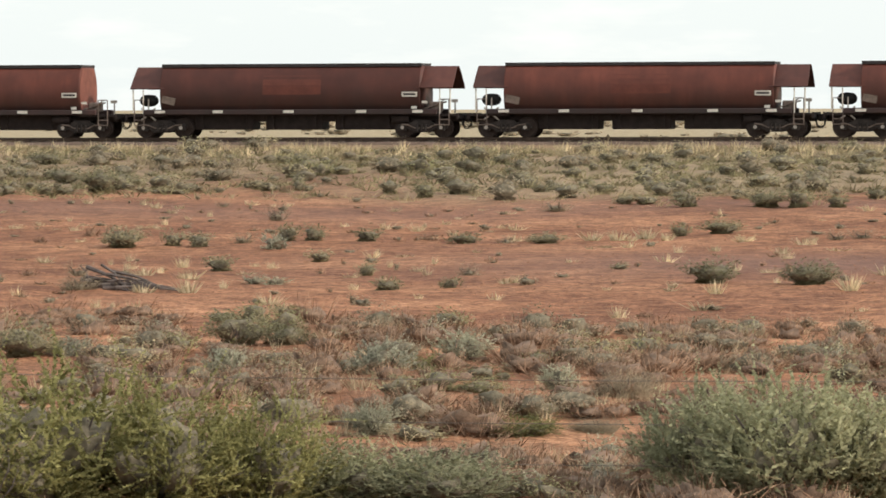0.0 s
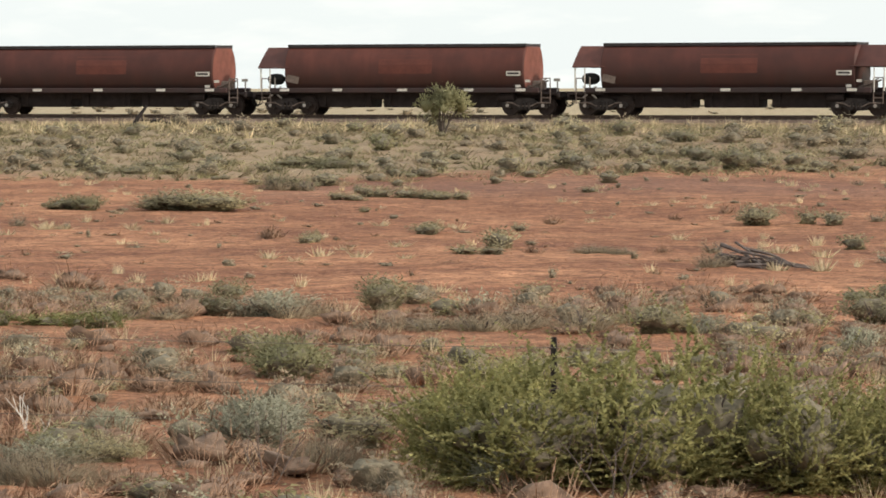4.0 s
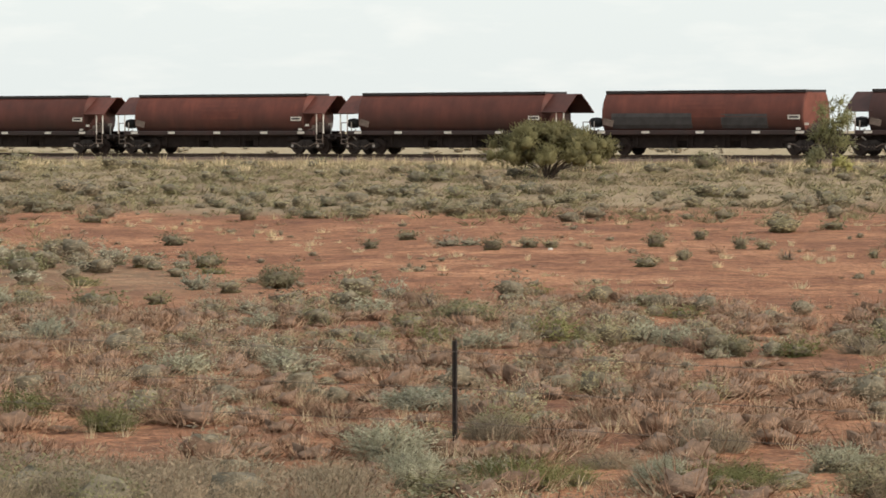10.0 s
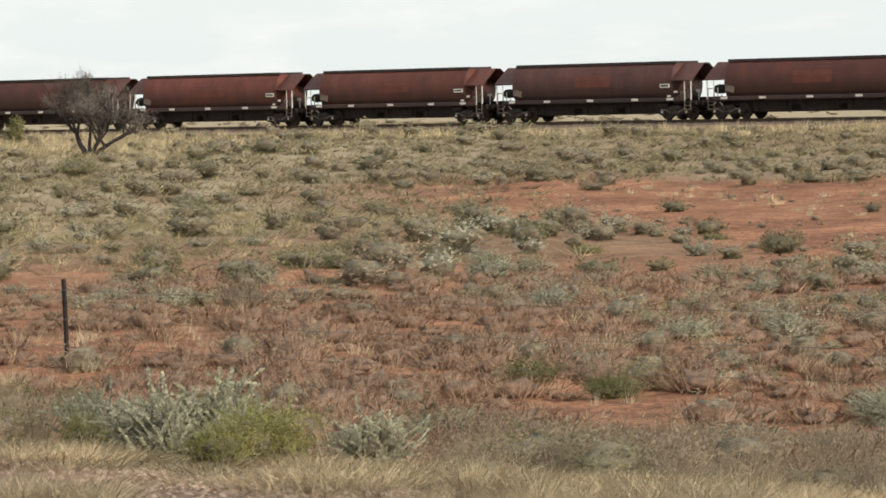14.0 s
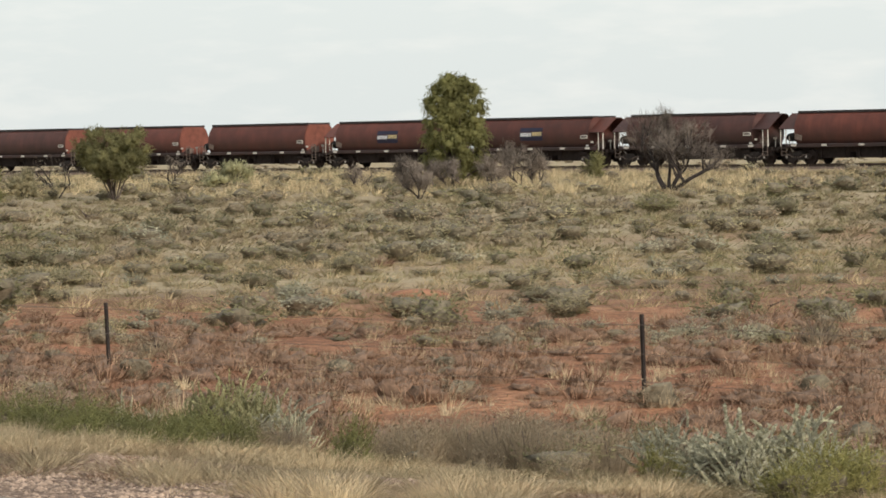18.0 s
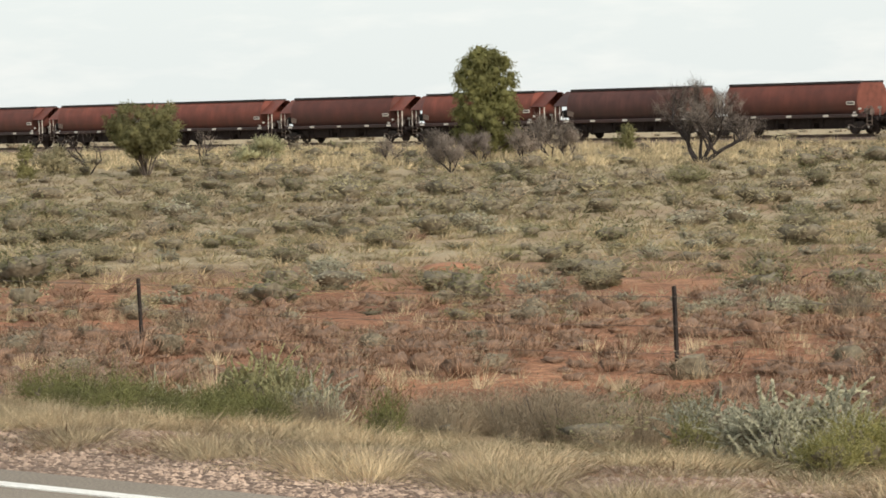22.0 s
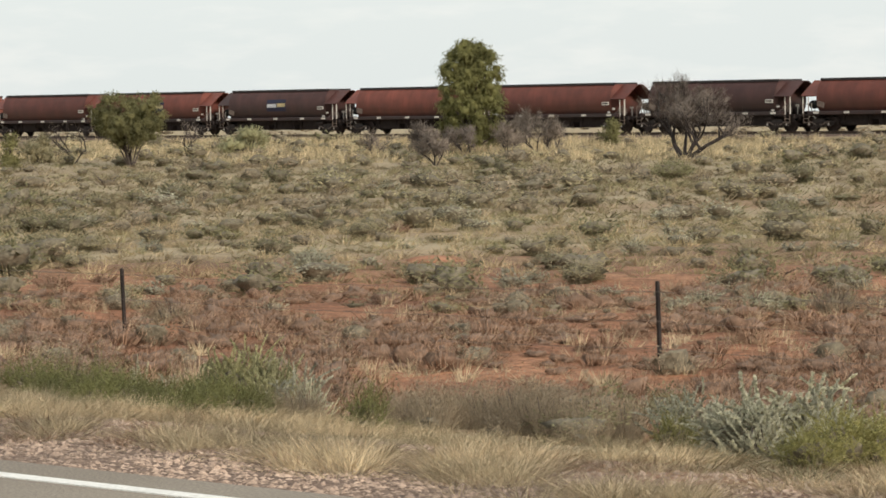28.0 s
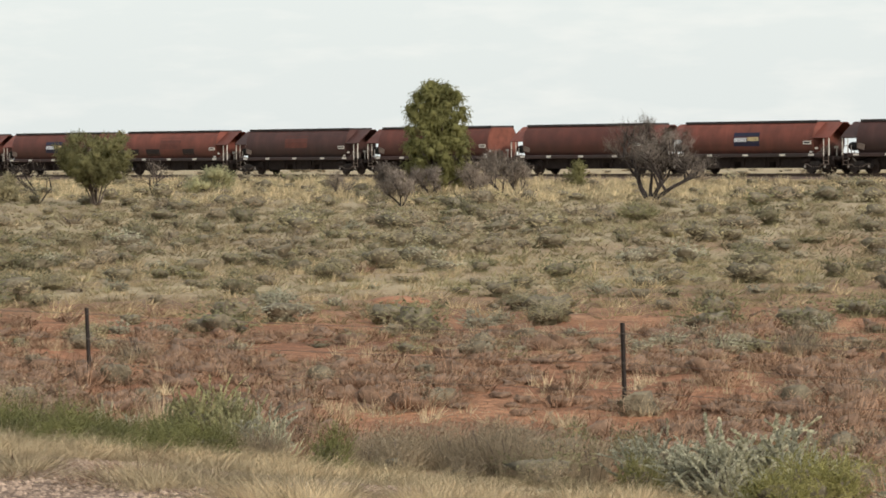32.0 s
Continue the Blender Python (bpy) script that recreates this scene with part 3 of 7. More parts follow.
    # bogie
    s = Shape().box(-0.22, 0.22, -1.2, 1.2, 0.42, 0.72, 0, 0.04).box(-0.7, 0.7, -0.35, 0.35, 0.6, 0.86, 0, 0.04)
    g["bolster"] = s.mesh("bolster", M_BOGIE)
    s = Shape()
    top = [(-1.2, 0.56), (-0.95, 0.66), (-0.6, 0.62), (-0.34, 0.8), (0.34, 0.8), (0.6, 0.62), (0.95, 0.66), (1.2, 0.56)]
    bot = [(-1.2, 0.42), (-0.95, 0.42), (-0.62, 0.4), (-0.36, 0.24), (0.36, 0.24), (0.62, 0.4), (0.95, 0.42), (1.2, 0.42)]
    for y0, y1 in ((-1.22, -1.08),):
        ring = [(x, z) for x, z in top] + [(x, z) for x, z in reversed(bot)]
        s.loft([[(x, y0, z) for x, z in ring], [(x, y1, z) for x, z in ring]])
        for k in (-0.2, 0.0, 0.2):
            s.tube([(k, y0 - 0.04, 0.3), (k, y0 - 0.04, 0.6)], 0.075, n=8)
    g["side_frame"] = s.mesh("side_frame", M_BOGIE)
    # paler rib along the frame's flange: its wavy highlight as colour
    s = Shape()
    for i in range(len(top) - 1):
        (xa, za), (xb, zb) = top[i], top[i + 1]
        if abs(xa) < 1.1 and abs(xb) < 1.1:
            dz = -0.34 if max(abs(xa), abs(xb)) < 0.5 else 0.0
            za, zb = (za - 0.36 if abs(xa) < 0.5 else za - 0.05), (zb - 0.36 if abs(xb) < 0.5 else zb - 0.05)
            s.tube([(xa, -1.27, za), (xb, -1.27, zb)], 0.032, n=5)
    g["frame_rib"] = s.mesh("frame_rib", M_FRAME_EDGE)
    rings = []
    for y, r in ((-0.79, 0.45), (-0.72, 0.46), (-0.68, 0.46), (-0.67, 0.5), (-0.65, 0.5), (-0.65, 0.07), (0.65, 0.07), (0.65, 0.5), (0.67, 0.5), (0.68, 0.46), (0.72, 0.46), (0.79, 0.45)):
        rings.append([(r * math.cos(2 * math.pi * k / 16), y, r * math.sin(2 * math.pi * k / 16)) for k in range(16)])
    g["wheelset"] = Shape().loft(rings).mesh("wheelset", M_WHEEL)
    g["axle_box"] = Shape().box(-0.19, 0.19, -1.28, -1.05, -0.17, 0.17, 0, 0.05).mesh("axle_box", M_BOGIE)
    g["hub"] = Shape().tube([(0, -1.29, 0), (0, -1.26, 0)], 0.085, n=10).mesh("hub_cap", M_HUB)
    # side panels and signs: sheets that follow the curve of the side
    def sheet(x0, x1, z0, z1, grow):
        zs = np.linspace(z0, z1, 5)
        ws = np.interp(zs, [p[0] for p in PROFILE], [p[1] for p in PROFILE])
        q = Shape()
        rings = [[(x, -(w + g_), z) for z, w in zip(zs, ws)] for x in (x0, x1) for g_ in (grow,)]
        back = [[(x, -(w - 0.01), z) for z, w in zip(zs, ws)] for x in (x0, x1)]
        q.loft([rings[0] + back[0][::-1], rings[1] + back[1][::-1]])
        return q

    g["patch"] = sheet(-1.3, 1.45, 1.98, 2.85, 0.006).mesh("repainted_panel", M_PATCH)
    g["grey_a"] = sheet(-5.6, -0.6, 1.4, 2.2, 0.006).mesh("primer_panel", M_GREYPATCH)
    g["grey_b"] = sheet(1.2, 4.0, 1.4, 2.15, 0.006).mesh("primer_panel", M_GREYPATCH)
    g["soot_a"] = sheet(-5.3, -4.2, 1.55, 2.0, 0.006).mesh("soot_panel", M_UNDER)
    g["soot_b"] = sheet(-3.2, -1.4, 1.5, 2.0, 0.006).mesh("soot_panel", M_UNDER)
    g["soot_c"] = sheet(1.7, 3.2, 1.5, 2.0, 0.006).mesh("soot_panel", M_UNDER)
    g["navy"] = sheet(-1.2, 1.2, 1.78, 2.66, 0.008).mesh("sign_panel", M_NAVY)
    g["blue"] = sheet(-1.2, 1.2, 1.78, 2.66, 0.008).mesh("sign_panel", M_BLUE)
    def blocks(x0, x1, z0, z1, count, mat):
        q = Shape()
        step = (x1 - x0) / count
        for i in range(count):
            c = sheet(x0 + i * step, x0 + (i + 0.8) * step, z0 + 0.02 * (i % 2), z1, 0.016)
            q.add(c.v, c.f)
        return q.mesh("sign_stripe", mat)

    g["bar_white"] = blocks(-1.14, 0.02, 2.06, 2.32, 7, M_LETTER)
    g["bar_gold"] = blocks(0.08, 1.14, 2.1, 2.36, 8, M_GOLD)
    g["fc_white"] = blocks(-0.95, 0.95, 2.24, 2.5, 10, M_LETTER)
    g["fc_gold"] = sheet(-0.75, 1.0, 1.98, 2.1, 0.016).mesh("sign_stripe", M_GOLD)
    g["diamond"] = Shape().add([(0, -0.02, 0.22), (0.22, -0.02, 0), (0, -0.02, -0.22), (-0.22, -0.02, 0), (0, 0.0, 0.22), (0.22, 0.0, 0), (0, 0.0, -0.22), (-0.22, 0.0, 0)],
                               [(0, 3, 2, 1), (0, 1, 5, 4), (1, 2, 6, 5), (2, 3, 7, 6), (3, 0, 4, 7), (4, 5, 6, 7)]).mesh("diamond_placard", M_FRAME_EDGE)
    return g


WG = wagon_meshes()


def bogie(parent, x):
    b = part("bogie", WG["bolster"], parent, "oily cast-steel four-wheel bogie", pose(x, 0, 0))
    for turn in (0, 180):
        part("side_frame", WG["side_frame"], b, "", pose(0, 0, 0, 0, 0, turn))
    part("frame_rib", WG["frame_rib"], b, "lighter edge of the side frame, highlight put into its colour")
    for dx in (-0.9, 0.9):
        part("wheelset", WG["wheelset"], b, "", pose(dx, 0, 0.46))
        part("axle_box", WG["axle_box"], b, "", pose(dx, 0, 0.46))
        part("hub_cap", WG["hub"], b, "pale dusty hub cap", pose(dx, 0, 0.46))
    return b


def wagon(n, sign="", left=True, right=True, dark=False, panel=True, primer=False, soot=False, placard=False, red=False):
    w = holder("ore_wagon")
    say = "red-brown covered ore hopper wagon, dusty, on rails"
    if sign == "navy":
        say = "red-brown ore hopper wagon with navy sign panel on its side"
    elif sign == "blue":
        say = "red-brown ore hopper wagon with bright blue sign panel"
    elif primer:
        say = "red-brown ore hopper wagon with grey primer patches and no end hoods"
    elif dark:
        say = "sooty dark brown covered ore hopper wagon on rails"
    elif red:
        say = "brighter rust-red covered ore hopper wagon on rails, sunlight in its colour"
    tagged(w, say, "train wagon", "wagons of the ore train")
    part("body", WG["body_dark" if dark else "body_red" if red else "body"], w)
    part("coaming", WG["coaming"], w, "dark steel rim along the top")
    part("sill", WG["sill"], w)
    part("centre_beam", WG["centre_beam"], w)
    for k in range(3):
        part("hopper", WG["hopper%d" % k], w)
    for k, on in (("l", left), ("r", right)):
        s = -1 if k == "l" else 1
        if on:
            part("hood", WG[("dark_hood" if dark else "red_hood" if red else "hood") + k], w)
            part("hood_post", WG["post" + k], w, "thin white steel post")
            part("hood_post", WG["post2" + k], w, "thin white steel post")
        if k == "r" and not on:
            part("end_wall", WG["end_wall"], w, "salmon end wall, sunlight put into its colour")
        part("end_platform", WG["deck" + k], w)
        part("step_ladder", WG["ladder" + k], w, "pale steel step ladder")
        part("coupler", WG["coupler" + k], w)
        part("air_hose", WG["hose" + k], w, "black hanging air hoses")
        bogie(w, 6.15 * s)
    for x in (-6.2, -3.42, -0.06, 3.36, 6.0):
        part("reflector_plate", WG["reflector"], w, "white reflector plate", pose(x, -1.483, 1.2))
    lp = part("label_plate", WG["label"], w, "white plate with dark print", pose(5.62, -1.455, 1.98))
    part("print_bar", WG["label_bar"], lp)
    part("grey_plate", WG["plate"], w, "grey steel plate", pose(-5.8, -1.43, 1.72, 0, 12, 0))
    part("small_plate", WG["tag"], w, "", pose(6.3, -1.3, 1.62))
    part("small_plate", WG["tag"], w, "", pose(5.8, -1.3, 1.38))
    part("air_tank", WG["tank"], w, "round black air tank", pose(-6.85, -0.95, 1.72))
    part("cross_brace", WG["brace"], w, "pale crossed brace", pose(-6.8, -1.3, 1.08))
    part("brake_valve", WG["valve"], w, "", pose(6.75, -0.9, 1.42))
    part("brake_stand", WG["strut"], w, "", pose(7.62, -0.8, 1.4))
    part("brake_cylinder", WG["cylinder"], w, "", pose(5.1, -0.95, 0.85))
    if sign == "navy":
        p = part("sign_panel", WG["navy"], w, "navy panel with pale and gold stripe")
        part("sign_stripe", WG["bar_white"], p)
        part("sign_stripe", WG["bar_gold"], p)
    elif sign == "blue":
        p = part("sign_panel", WG["blue"], w, "bright blue panel with white and gold stripes")
        part("sign_stripe", WG["fc_white"], p)
        part("sign_stripe", WG["fc_gold"], p)
    elif panel:
        part("repainted_panel", WG["patch"], w, "fresher red repainted rectangle")
    if primer:
        part("primer_panel", WG["grey_a"], w, "grey primer patch")
        part("primer_panel", WG["grey_b"], w, "grey primer patch")
    if soot:
        for k in "abc":
            part("soot_panel", WG["soot_" + k], w, "black overpainted patch")
    if placard:
        part("diamond_placard", WG["diamond"], w, "white diamond placard", pose(-5.0, -1.43, 2.1))
    return w


# what sets single wagons apart, counted from the front of those seen
NAVY = {4, 10, 15, 16, 32, 33, 45, 46, 48, 51}
NO_LEFT = {9, 17, 22, 34, 35, 42}
NO_RIGHT = {3, 8, 9, 17, 34, 35, 36, 48}
DARK = {11, 13, 16, 21, 24, 31, 36, 42, 45, 49}
# redder wagons, given the brighter paint that carries sunlight
RED = {33, 34, 35, 37, 38, 39, 40, 41, 43, 44, 46, 47, 48, 50, 51, 52}
SOOT = {14, 50}
PLAIN = {14, 18, 20, 22, 27, 30, 34, 35, 36, 37, 38, 39, 40, 41, 42, 43, 44, 47}
WAGONS = []
for n in range(0, 55):
    WAGONS.append(wagon(n, "navy" if n in NAVY else "blue" if n == 5 else "", n not in NO_LEFT, n not in NO_RIGHT, n in DARK, n not in PLAIN, n == 17, n in SOOT, n == 13, n in RED))


def wagon_x(n, t):
    return -(n + 0.78) * WAGON + PACE * t


# ---- the railway ----
def build_track():
    tr = holder("railway_track")
    tagged(tr, "single railway track on a low dusty ballast bank", "railway", kind="structure")
    s = Shape()
    ring = [(-3.0, -0.1), (-1.75, 0.26), (-1.4, 0.3), (1.4, 0.3), (1.75, 0.26), (3.0, -0.1)]
    xs = np.linspace(-420, 130, 276)
    s.loft([[(x, TRACK_Y + a + 0.12 * math.sin(x * 0.7 + a), b + 0.02 * math.sin(x * 1.9 + 3 * a)) for a, b in ring] for x in xs])
    part("ballast", s.mesh("ballast", M_BALLAST), tr, "dusty brown ballast")
    for y in (-0.72, 0.72):
        ring = [(-0.07, 0.31), (-0.07, 0.33), (-0.012, 0.36), (-0.012, 0.45), (-0.036, 0.46), (-0.036, 0.5), (0.036, 0.5), (0.036, 0.46), (0.012, 0.45), (0.012, 0.36), (0.07, 0.33), (0.07, 0.31)]
        part("rail", Shape().loft([[(x, TRACK_Y + y + a, b) for a, b in ring] for x in (-420, 130)]).mesh("rail", M_RAIL), tr, "rusty steel rail")
    s = Shape()
    for x in np.arange(-420, 130, 0.7):
        s.box(x - 0.12, x + 0.12, TRACK_Y - 1.25, TRACK_Y + 1.25, 0.22, 0.335)
    tagged(part("sleepers", s.mesh("sleepers", M_SLEEPER), tr, "weathered sleepers"), kind="stuff")


build_track()


# ---- plants: leaves and twigs as small faces on shoots, round a lumpy inside ----
def unit(v):
    return v / np.maximum(np.linalg.norm(v, axis=-1, keepdims=True), 1e-9)


def blades(at, along, length, width, face, soft):
    """A narrow pointed leaf, twig or blade at each place, its flat side to face, its light taken from soft, the swell of the whole plant."""
    side = unit(np.cross(along, face))
    length, width = np.broadcast_to(length, len(at))[:, None], np.broadcast_to(width, len(at))[:, None]
    v = np.stack([at + side * width * 0.5, at + along * length, at - side * width * 0.5], 1)
    turned = np.sum(np.cross(v[:, 1] - v[:, 0], v[:, 2] - v[:, 0]) * face, -1) < 0
    v[turned] = v[turned][:, ::-1]
    return v.reshape(-1, 3), np.repeat(unit(unit(face) * 0.75 + unit(soft) * 0.4), 3, 0)


NOCORE = (np.zeros((0, 3)), np.zeros((0, 3)), np.zeros((0, 3), int))


def swell(v, f):
    """Smooth normals of a closed mass."""
    n = np.zeros_like(v)
    fn = np.cross(v[f[:, 1]] - v[f[:, 0]], v[f[:, 2]] - v[f[:, 0]])
    for k in range(3):
        np.add.at(n, f[:, k], fn)
    return unit(n)


def both(*plants):
    """Several pieces of foliage as one: outer leaves, then the inner masses."""
    lv, ln, vs, ns, fs, k = [], [], [], [], [], 0
    for a, b, (v, n, f) in plants:
        lv.append(a)
        ln.append(b)
        vs.append(v)
        ns.append(n)
        fs.append(f + k)
        k += len(v)
    return np.concatenate(lv), np.concatenate(ln), (np.concatenate(vs), np.concatenate(ns), np.concatenate(fs))


def faces_mesh(name, foliage, mat, inside=None):
    v, nv, (cv, cn, cf) = foliage
    n, m = len(v) // 3, len(cf)
    me = bpy.data.meshes.new(name)
    me.vertices.add(3 * n + len(cv))
    me.vertices.foreach_set("co", np.concatenate([v, cv]).astype(np.float32).ravel())
    me.loops.add(3 * (n + m))
    me.loops.foreach_set("vertex_index", np.concatenate([np.arange(3 * n), cf.ravel() + 3 * n]).astype(np.int32))
    me.polygons.add(n + m)
    me.polygons.foreach_set("loop_start", np.arange(0, 3 * (n + m), 3, dtype=np.int32))
    me.materials.append(mat)
    if inside:
        me.materials.append(inside)
        me.polygons.foreach_set("material_index", np.concatenate([np.zeros(n), np.ones(m)]).astype(np.int32))
    me.polygons.foreach_set("use_smooth", np.ones(n + m, bool))
    me.update(calc_edges=True)
    att = me.attributes.new("custom_normal", "FLOAT_VECTOR", "POINT")
    att.data.foreach_set("vector", np.concatenate([nv, cn]).astype(np.float32).ravel())
    me.update()
    return me


def lobe_places(rng, lobes, spread=1.0, flat=1.0):
    """Centres and sizes of the lobes of a mound one metre wide and high."""
    ang = rng.uniform(0, 1.2, lobes) + np.arange(lobes) * 2.399
    rad = np.sqrt((np.arange(lobes) + rng.uniform(0.1, 0.9, lobes)) / lobes) * 0.34 * spread
    size = rng.uniform(0.15, 0.24, lobes) * (9 / lobes) ** 0.25
    top = np.sqrt(np.maximum(1 - (rad / 0.5) ** 2, 0.12)) * rng.uniform(0.62, 1.0, lobes) * flat
    cen = np.stack([np.cos(ang) * rad, np.sin(ang) * rad, np.maximum(top - size, size * 0.55)], -1)
    return cen, size


def reach(way, cen, size, foot):
    """How far a mound of lobes reaches from its foot in each direction, and which lobe it meets."""
    rel = cen[None] - foot
    along = np.einsum("ijk,ik->ij", np.broadcast_to(rel, (len(way), len(cen), 3)), way)
    gap = np.sum(rel ** 2, -1) - along ** 2
    far = np.where((gap < size ** 2) & (along > -size), along + np.sqrt(np.maximum(size ** 2 - gap, 0)), 0.0)
    k = far.argmax(1)
    return np.maximum(far[np.arange(len(way)), k], 0.2), k


def mound_core(rng, cen, size, nu, nv, k=1.0, rough=0.06):
    """The dense inside of a shrub as one closed lumpy dome."""
    foot = np.array([0.0, 0.0, 0.08])
    el = np.linspace(-0.12, 0.5, nu) * np.pi
    az = np.arange(nv) * 2 * np.pi / nv
    e, a = np.meshgrid(el[:-1], az, indexing="ij")
    a = a + (np.arange(nu - 1) % 2)[:, None] * np.pi / nv
    way = np.stack([np.cos(e) * np.cos(a), np.cos(e) * np.sin(a), np.sin(e)], -1).reshape(-1, 3)
    way = np.concatenate([way, [[0, 0, 1.0]]])
    r, _ = reach(way, cen, size, foot)
    v = foot + way * (r * k * rng.uniform(1 - rough, 1 + rough, len(way)))[:, None]
    v[:, 2] = np.maximum(v[:, 2], -0.02)
    i, j = np.meshgrid(np.arange(nu - 2), np.arange(nv), indexing="ij")
    q = (j + 1) % nv
    f = np.concatenate([np.stack([i * nv + j, i * nv + q, (i + 1) * nv + q], -1).reshape(-1, 3), np.stack([i * nv + j, (i + 1) * nv + q, (i + 1) * nv + j], -1).reshape(-1, 3)])
    t = (nu - 2) * nv
    f = np.concatenate([f, [[t + s, t + (s + 1) % nv, len(v) - 1] for s in range(nv)]])
    return v, swell(v, f), f


def surface(rng, n, cen, size, low=-0.05):
    """Random places on a mound with their outward ways."""
    foot = np.array([0.0, 0.0, 0.08])
    z = rng.uniform(low, 1.0, n)
    a = rng.uniform(0, 2 * np.pi, n)
    h = np.sqrt(np.maximum(1 - z * z, 0))
    way = np.stack([h * np.cos(a), h * np.sin(a), z], -1)
    r, k = reach(way, cen, size, foot)
    at = foot + way * r[:, None]
    at[:, 2] = np.maximum(at[:, 2], 0.0)
    return at, unit(at - cen[k]) * 0.65 + way * 0.35, way


def level_face(rng, out, loose=0.45):
    return unit(unit(out) + np.array([0, 0, 0.3]) + rng.normal(size=out.shape) * loose)


def mound(seed, leaves, leaf=0.06, wide=0.5, lobes=9, nu=8, nv=14, up=0.35, spread=1.0, k=0.62, loose=0.7, flat=1.0):
    """A leafy shrub one metre wide and high: leaves that stand out of a rounded, lobed mass."""
    rng = np.random.default_rng(seed)
    cen, size = lobe_places(rng, lobes, spread, flat)
    at, out, way = surface(rng, leaves, cen, size)
    at = at * rng.uniform(0.58, 1.0, leaves)[:, None]
    along = unit(out * 0.5 + np.array([0, 0, up]) + rng.normal(size=at.shape) * loose)
    v, n = blades(at, along, leaf * rng.uniform(0.5, 1.5, leaves), leaf * wide * rng.uniform(0.7, 1.4, leaves), level_face(rng, out), unit(out) + rng.normal(size=at.shape) * 0.4)
    return v, n, mound_core(rng, cen, size, nu, nv, k, 0.16)


def fingers(seed, shoots=150, per=60, leaf=0.03, long=(0.14, 0.26), up=0.7, lobes=9, curl=0.1, spread=1.0, k=0.55, nu=9, nv=16, taper=0.55, wide=0.6):
    """A shrub of stiff shoots, each thickly set with small leaves all round."""
    rng = np.random.default_rng(seed)
    cen, size = lobe_places(rng, lobes, spread)
    base, out, way = surface(rng, shoots, cen, size, 0.0)
    base = base * rng.uniform(0.45, 0.9, shoots)[:, None]
    grow = unit(out * 0.8 + np.array([0, 0, up]) + rng.normal(size=(shoots, 3)) * 0.3)
    length = rng.uniform(long[0], long[1], shoots)
    f = np.tile(np.linspace(0.0, 1.0, per), shoots)
    at = np.repeat(base, per, 0) + np.repeat(grow, per, 0) * (f * np.repeat(length, per))[:, None]
    bend = np.repeat(rng.normal(size=(shoots, 3)) * curl + np.array([0, 0, curl * 0.4]), per, 0)
    at = at + bend * (f * f * np.repeat(length, per) * 2)[:, None]
    around = unit(rng.normal(size=at.shape))
    along = unit(around * 0.75 + np.repeat(grow, per, 0))
    lit = np.repeat(unit(out), per, 0) * 0.8 + around * 0.55 + np.array([0, 0, 0.15])
    ok = at[:, 2] > 0.02
    v, n = blades(at[ok], along[ok], leaf * rng.uniform(0.7, 1.2, ok.sum()) * (1.1 - taper * f[ok]), leaf * wide, level_face(rng, np.repeat(out, per, 0)[ok] + around[ok] * 0.5), lit[ok])
    return v, n, (mound_core(rng, cen, size, nu, nv, k, 0.16) if k else NOCORE)


def twigs(seed, n, width=0.014, side=2, k=0.4):
    """A twiggy low shrub: thin stems that fan out from the base and fork, over a thicket."""
    rng = np.random.default_rng(seed)
    cen, size = lobe_places(rng, 7, 1.05, 0.85)
    tip, out, way = surface(rng, n, cen, size, 0.1)
    tip = tip * rng.uniform(0.72, 1.12, n)[:, None]
    base = tip * np.array([0.6, 0.6, 0.2])
    soft = unit(out) + rng.normal(size=tip.shape) * 0.3
    vs, ns = blades(base, unit(tip - base), np.linalg.norm(tip - base, axis=1), width * 1.1, level_face(rng, way), soft)
    allv, alln = [vs], [ns]
    for _ in range(side):
        f = rng.uniform(0.25, 0.95, n)[:, None]
        a = base * (1 - f) + tip * f
        go = unit(unit(tip - base) + rng.normal(size=(n, 3)) * 0.5 + np.array([0, 0, 0.2]))
        v, m = blades(a, go, rng.uniform(0.1, 0.26, n), width * 0.9, level_face(rng, way), soft)
        allv.append(v)
        alln.append(m)
    v = np.concatenate(allv)
    v[:, 2] = np.maximum(v[:, 2], 0.0)
    return v, np.concatenate(alln), (mound_core(rng, cen, size, 5, 8, k, 0.3) if k else NOCORE)


def tussock(seed, n, width=0.03, fan=0.6):
    """A tuft of dry blades."""
    rng = np.random.default_rng(seed)
    ang, r = rng.uniform(0, 2 * np.pi, n), np.sqrt(rng.uniform(0, 1, n))
    ring = np.stack([np.cos(ang) * r, np.sin(ang) * r, np.zeros(n)], -1)
    way = unit(ring * fan + np.array([0, 0, 1.0]) + rng.normal(size=(n, 3)) * 0.2)
    v, m = blades(ring * 0.26, way, rng.uniform(0.4, 1.0, n), width, level_face(rng, ring + 1e-3), ring * 0.8 + np.array([0, 0, 0.75]) + rng.normal(size=(n, 3)) * 0.25)
    return v, m, NOCORE


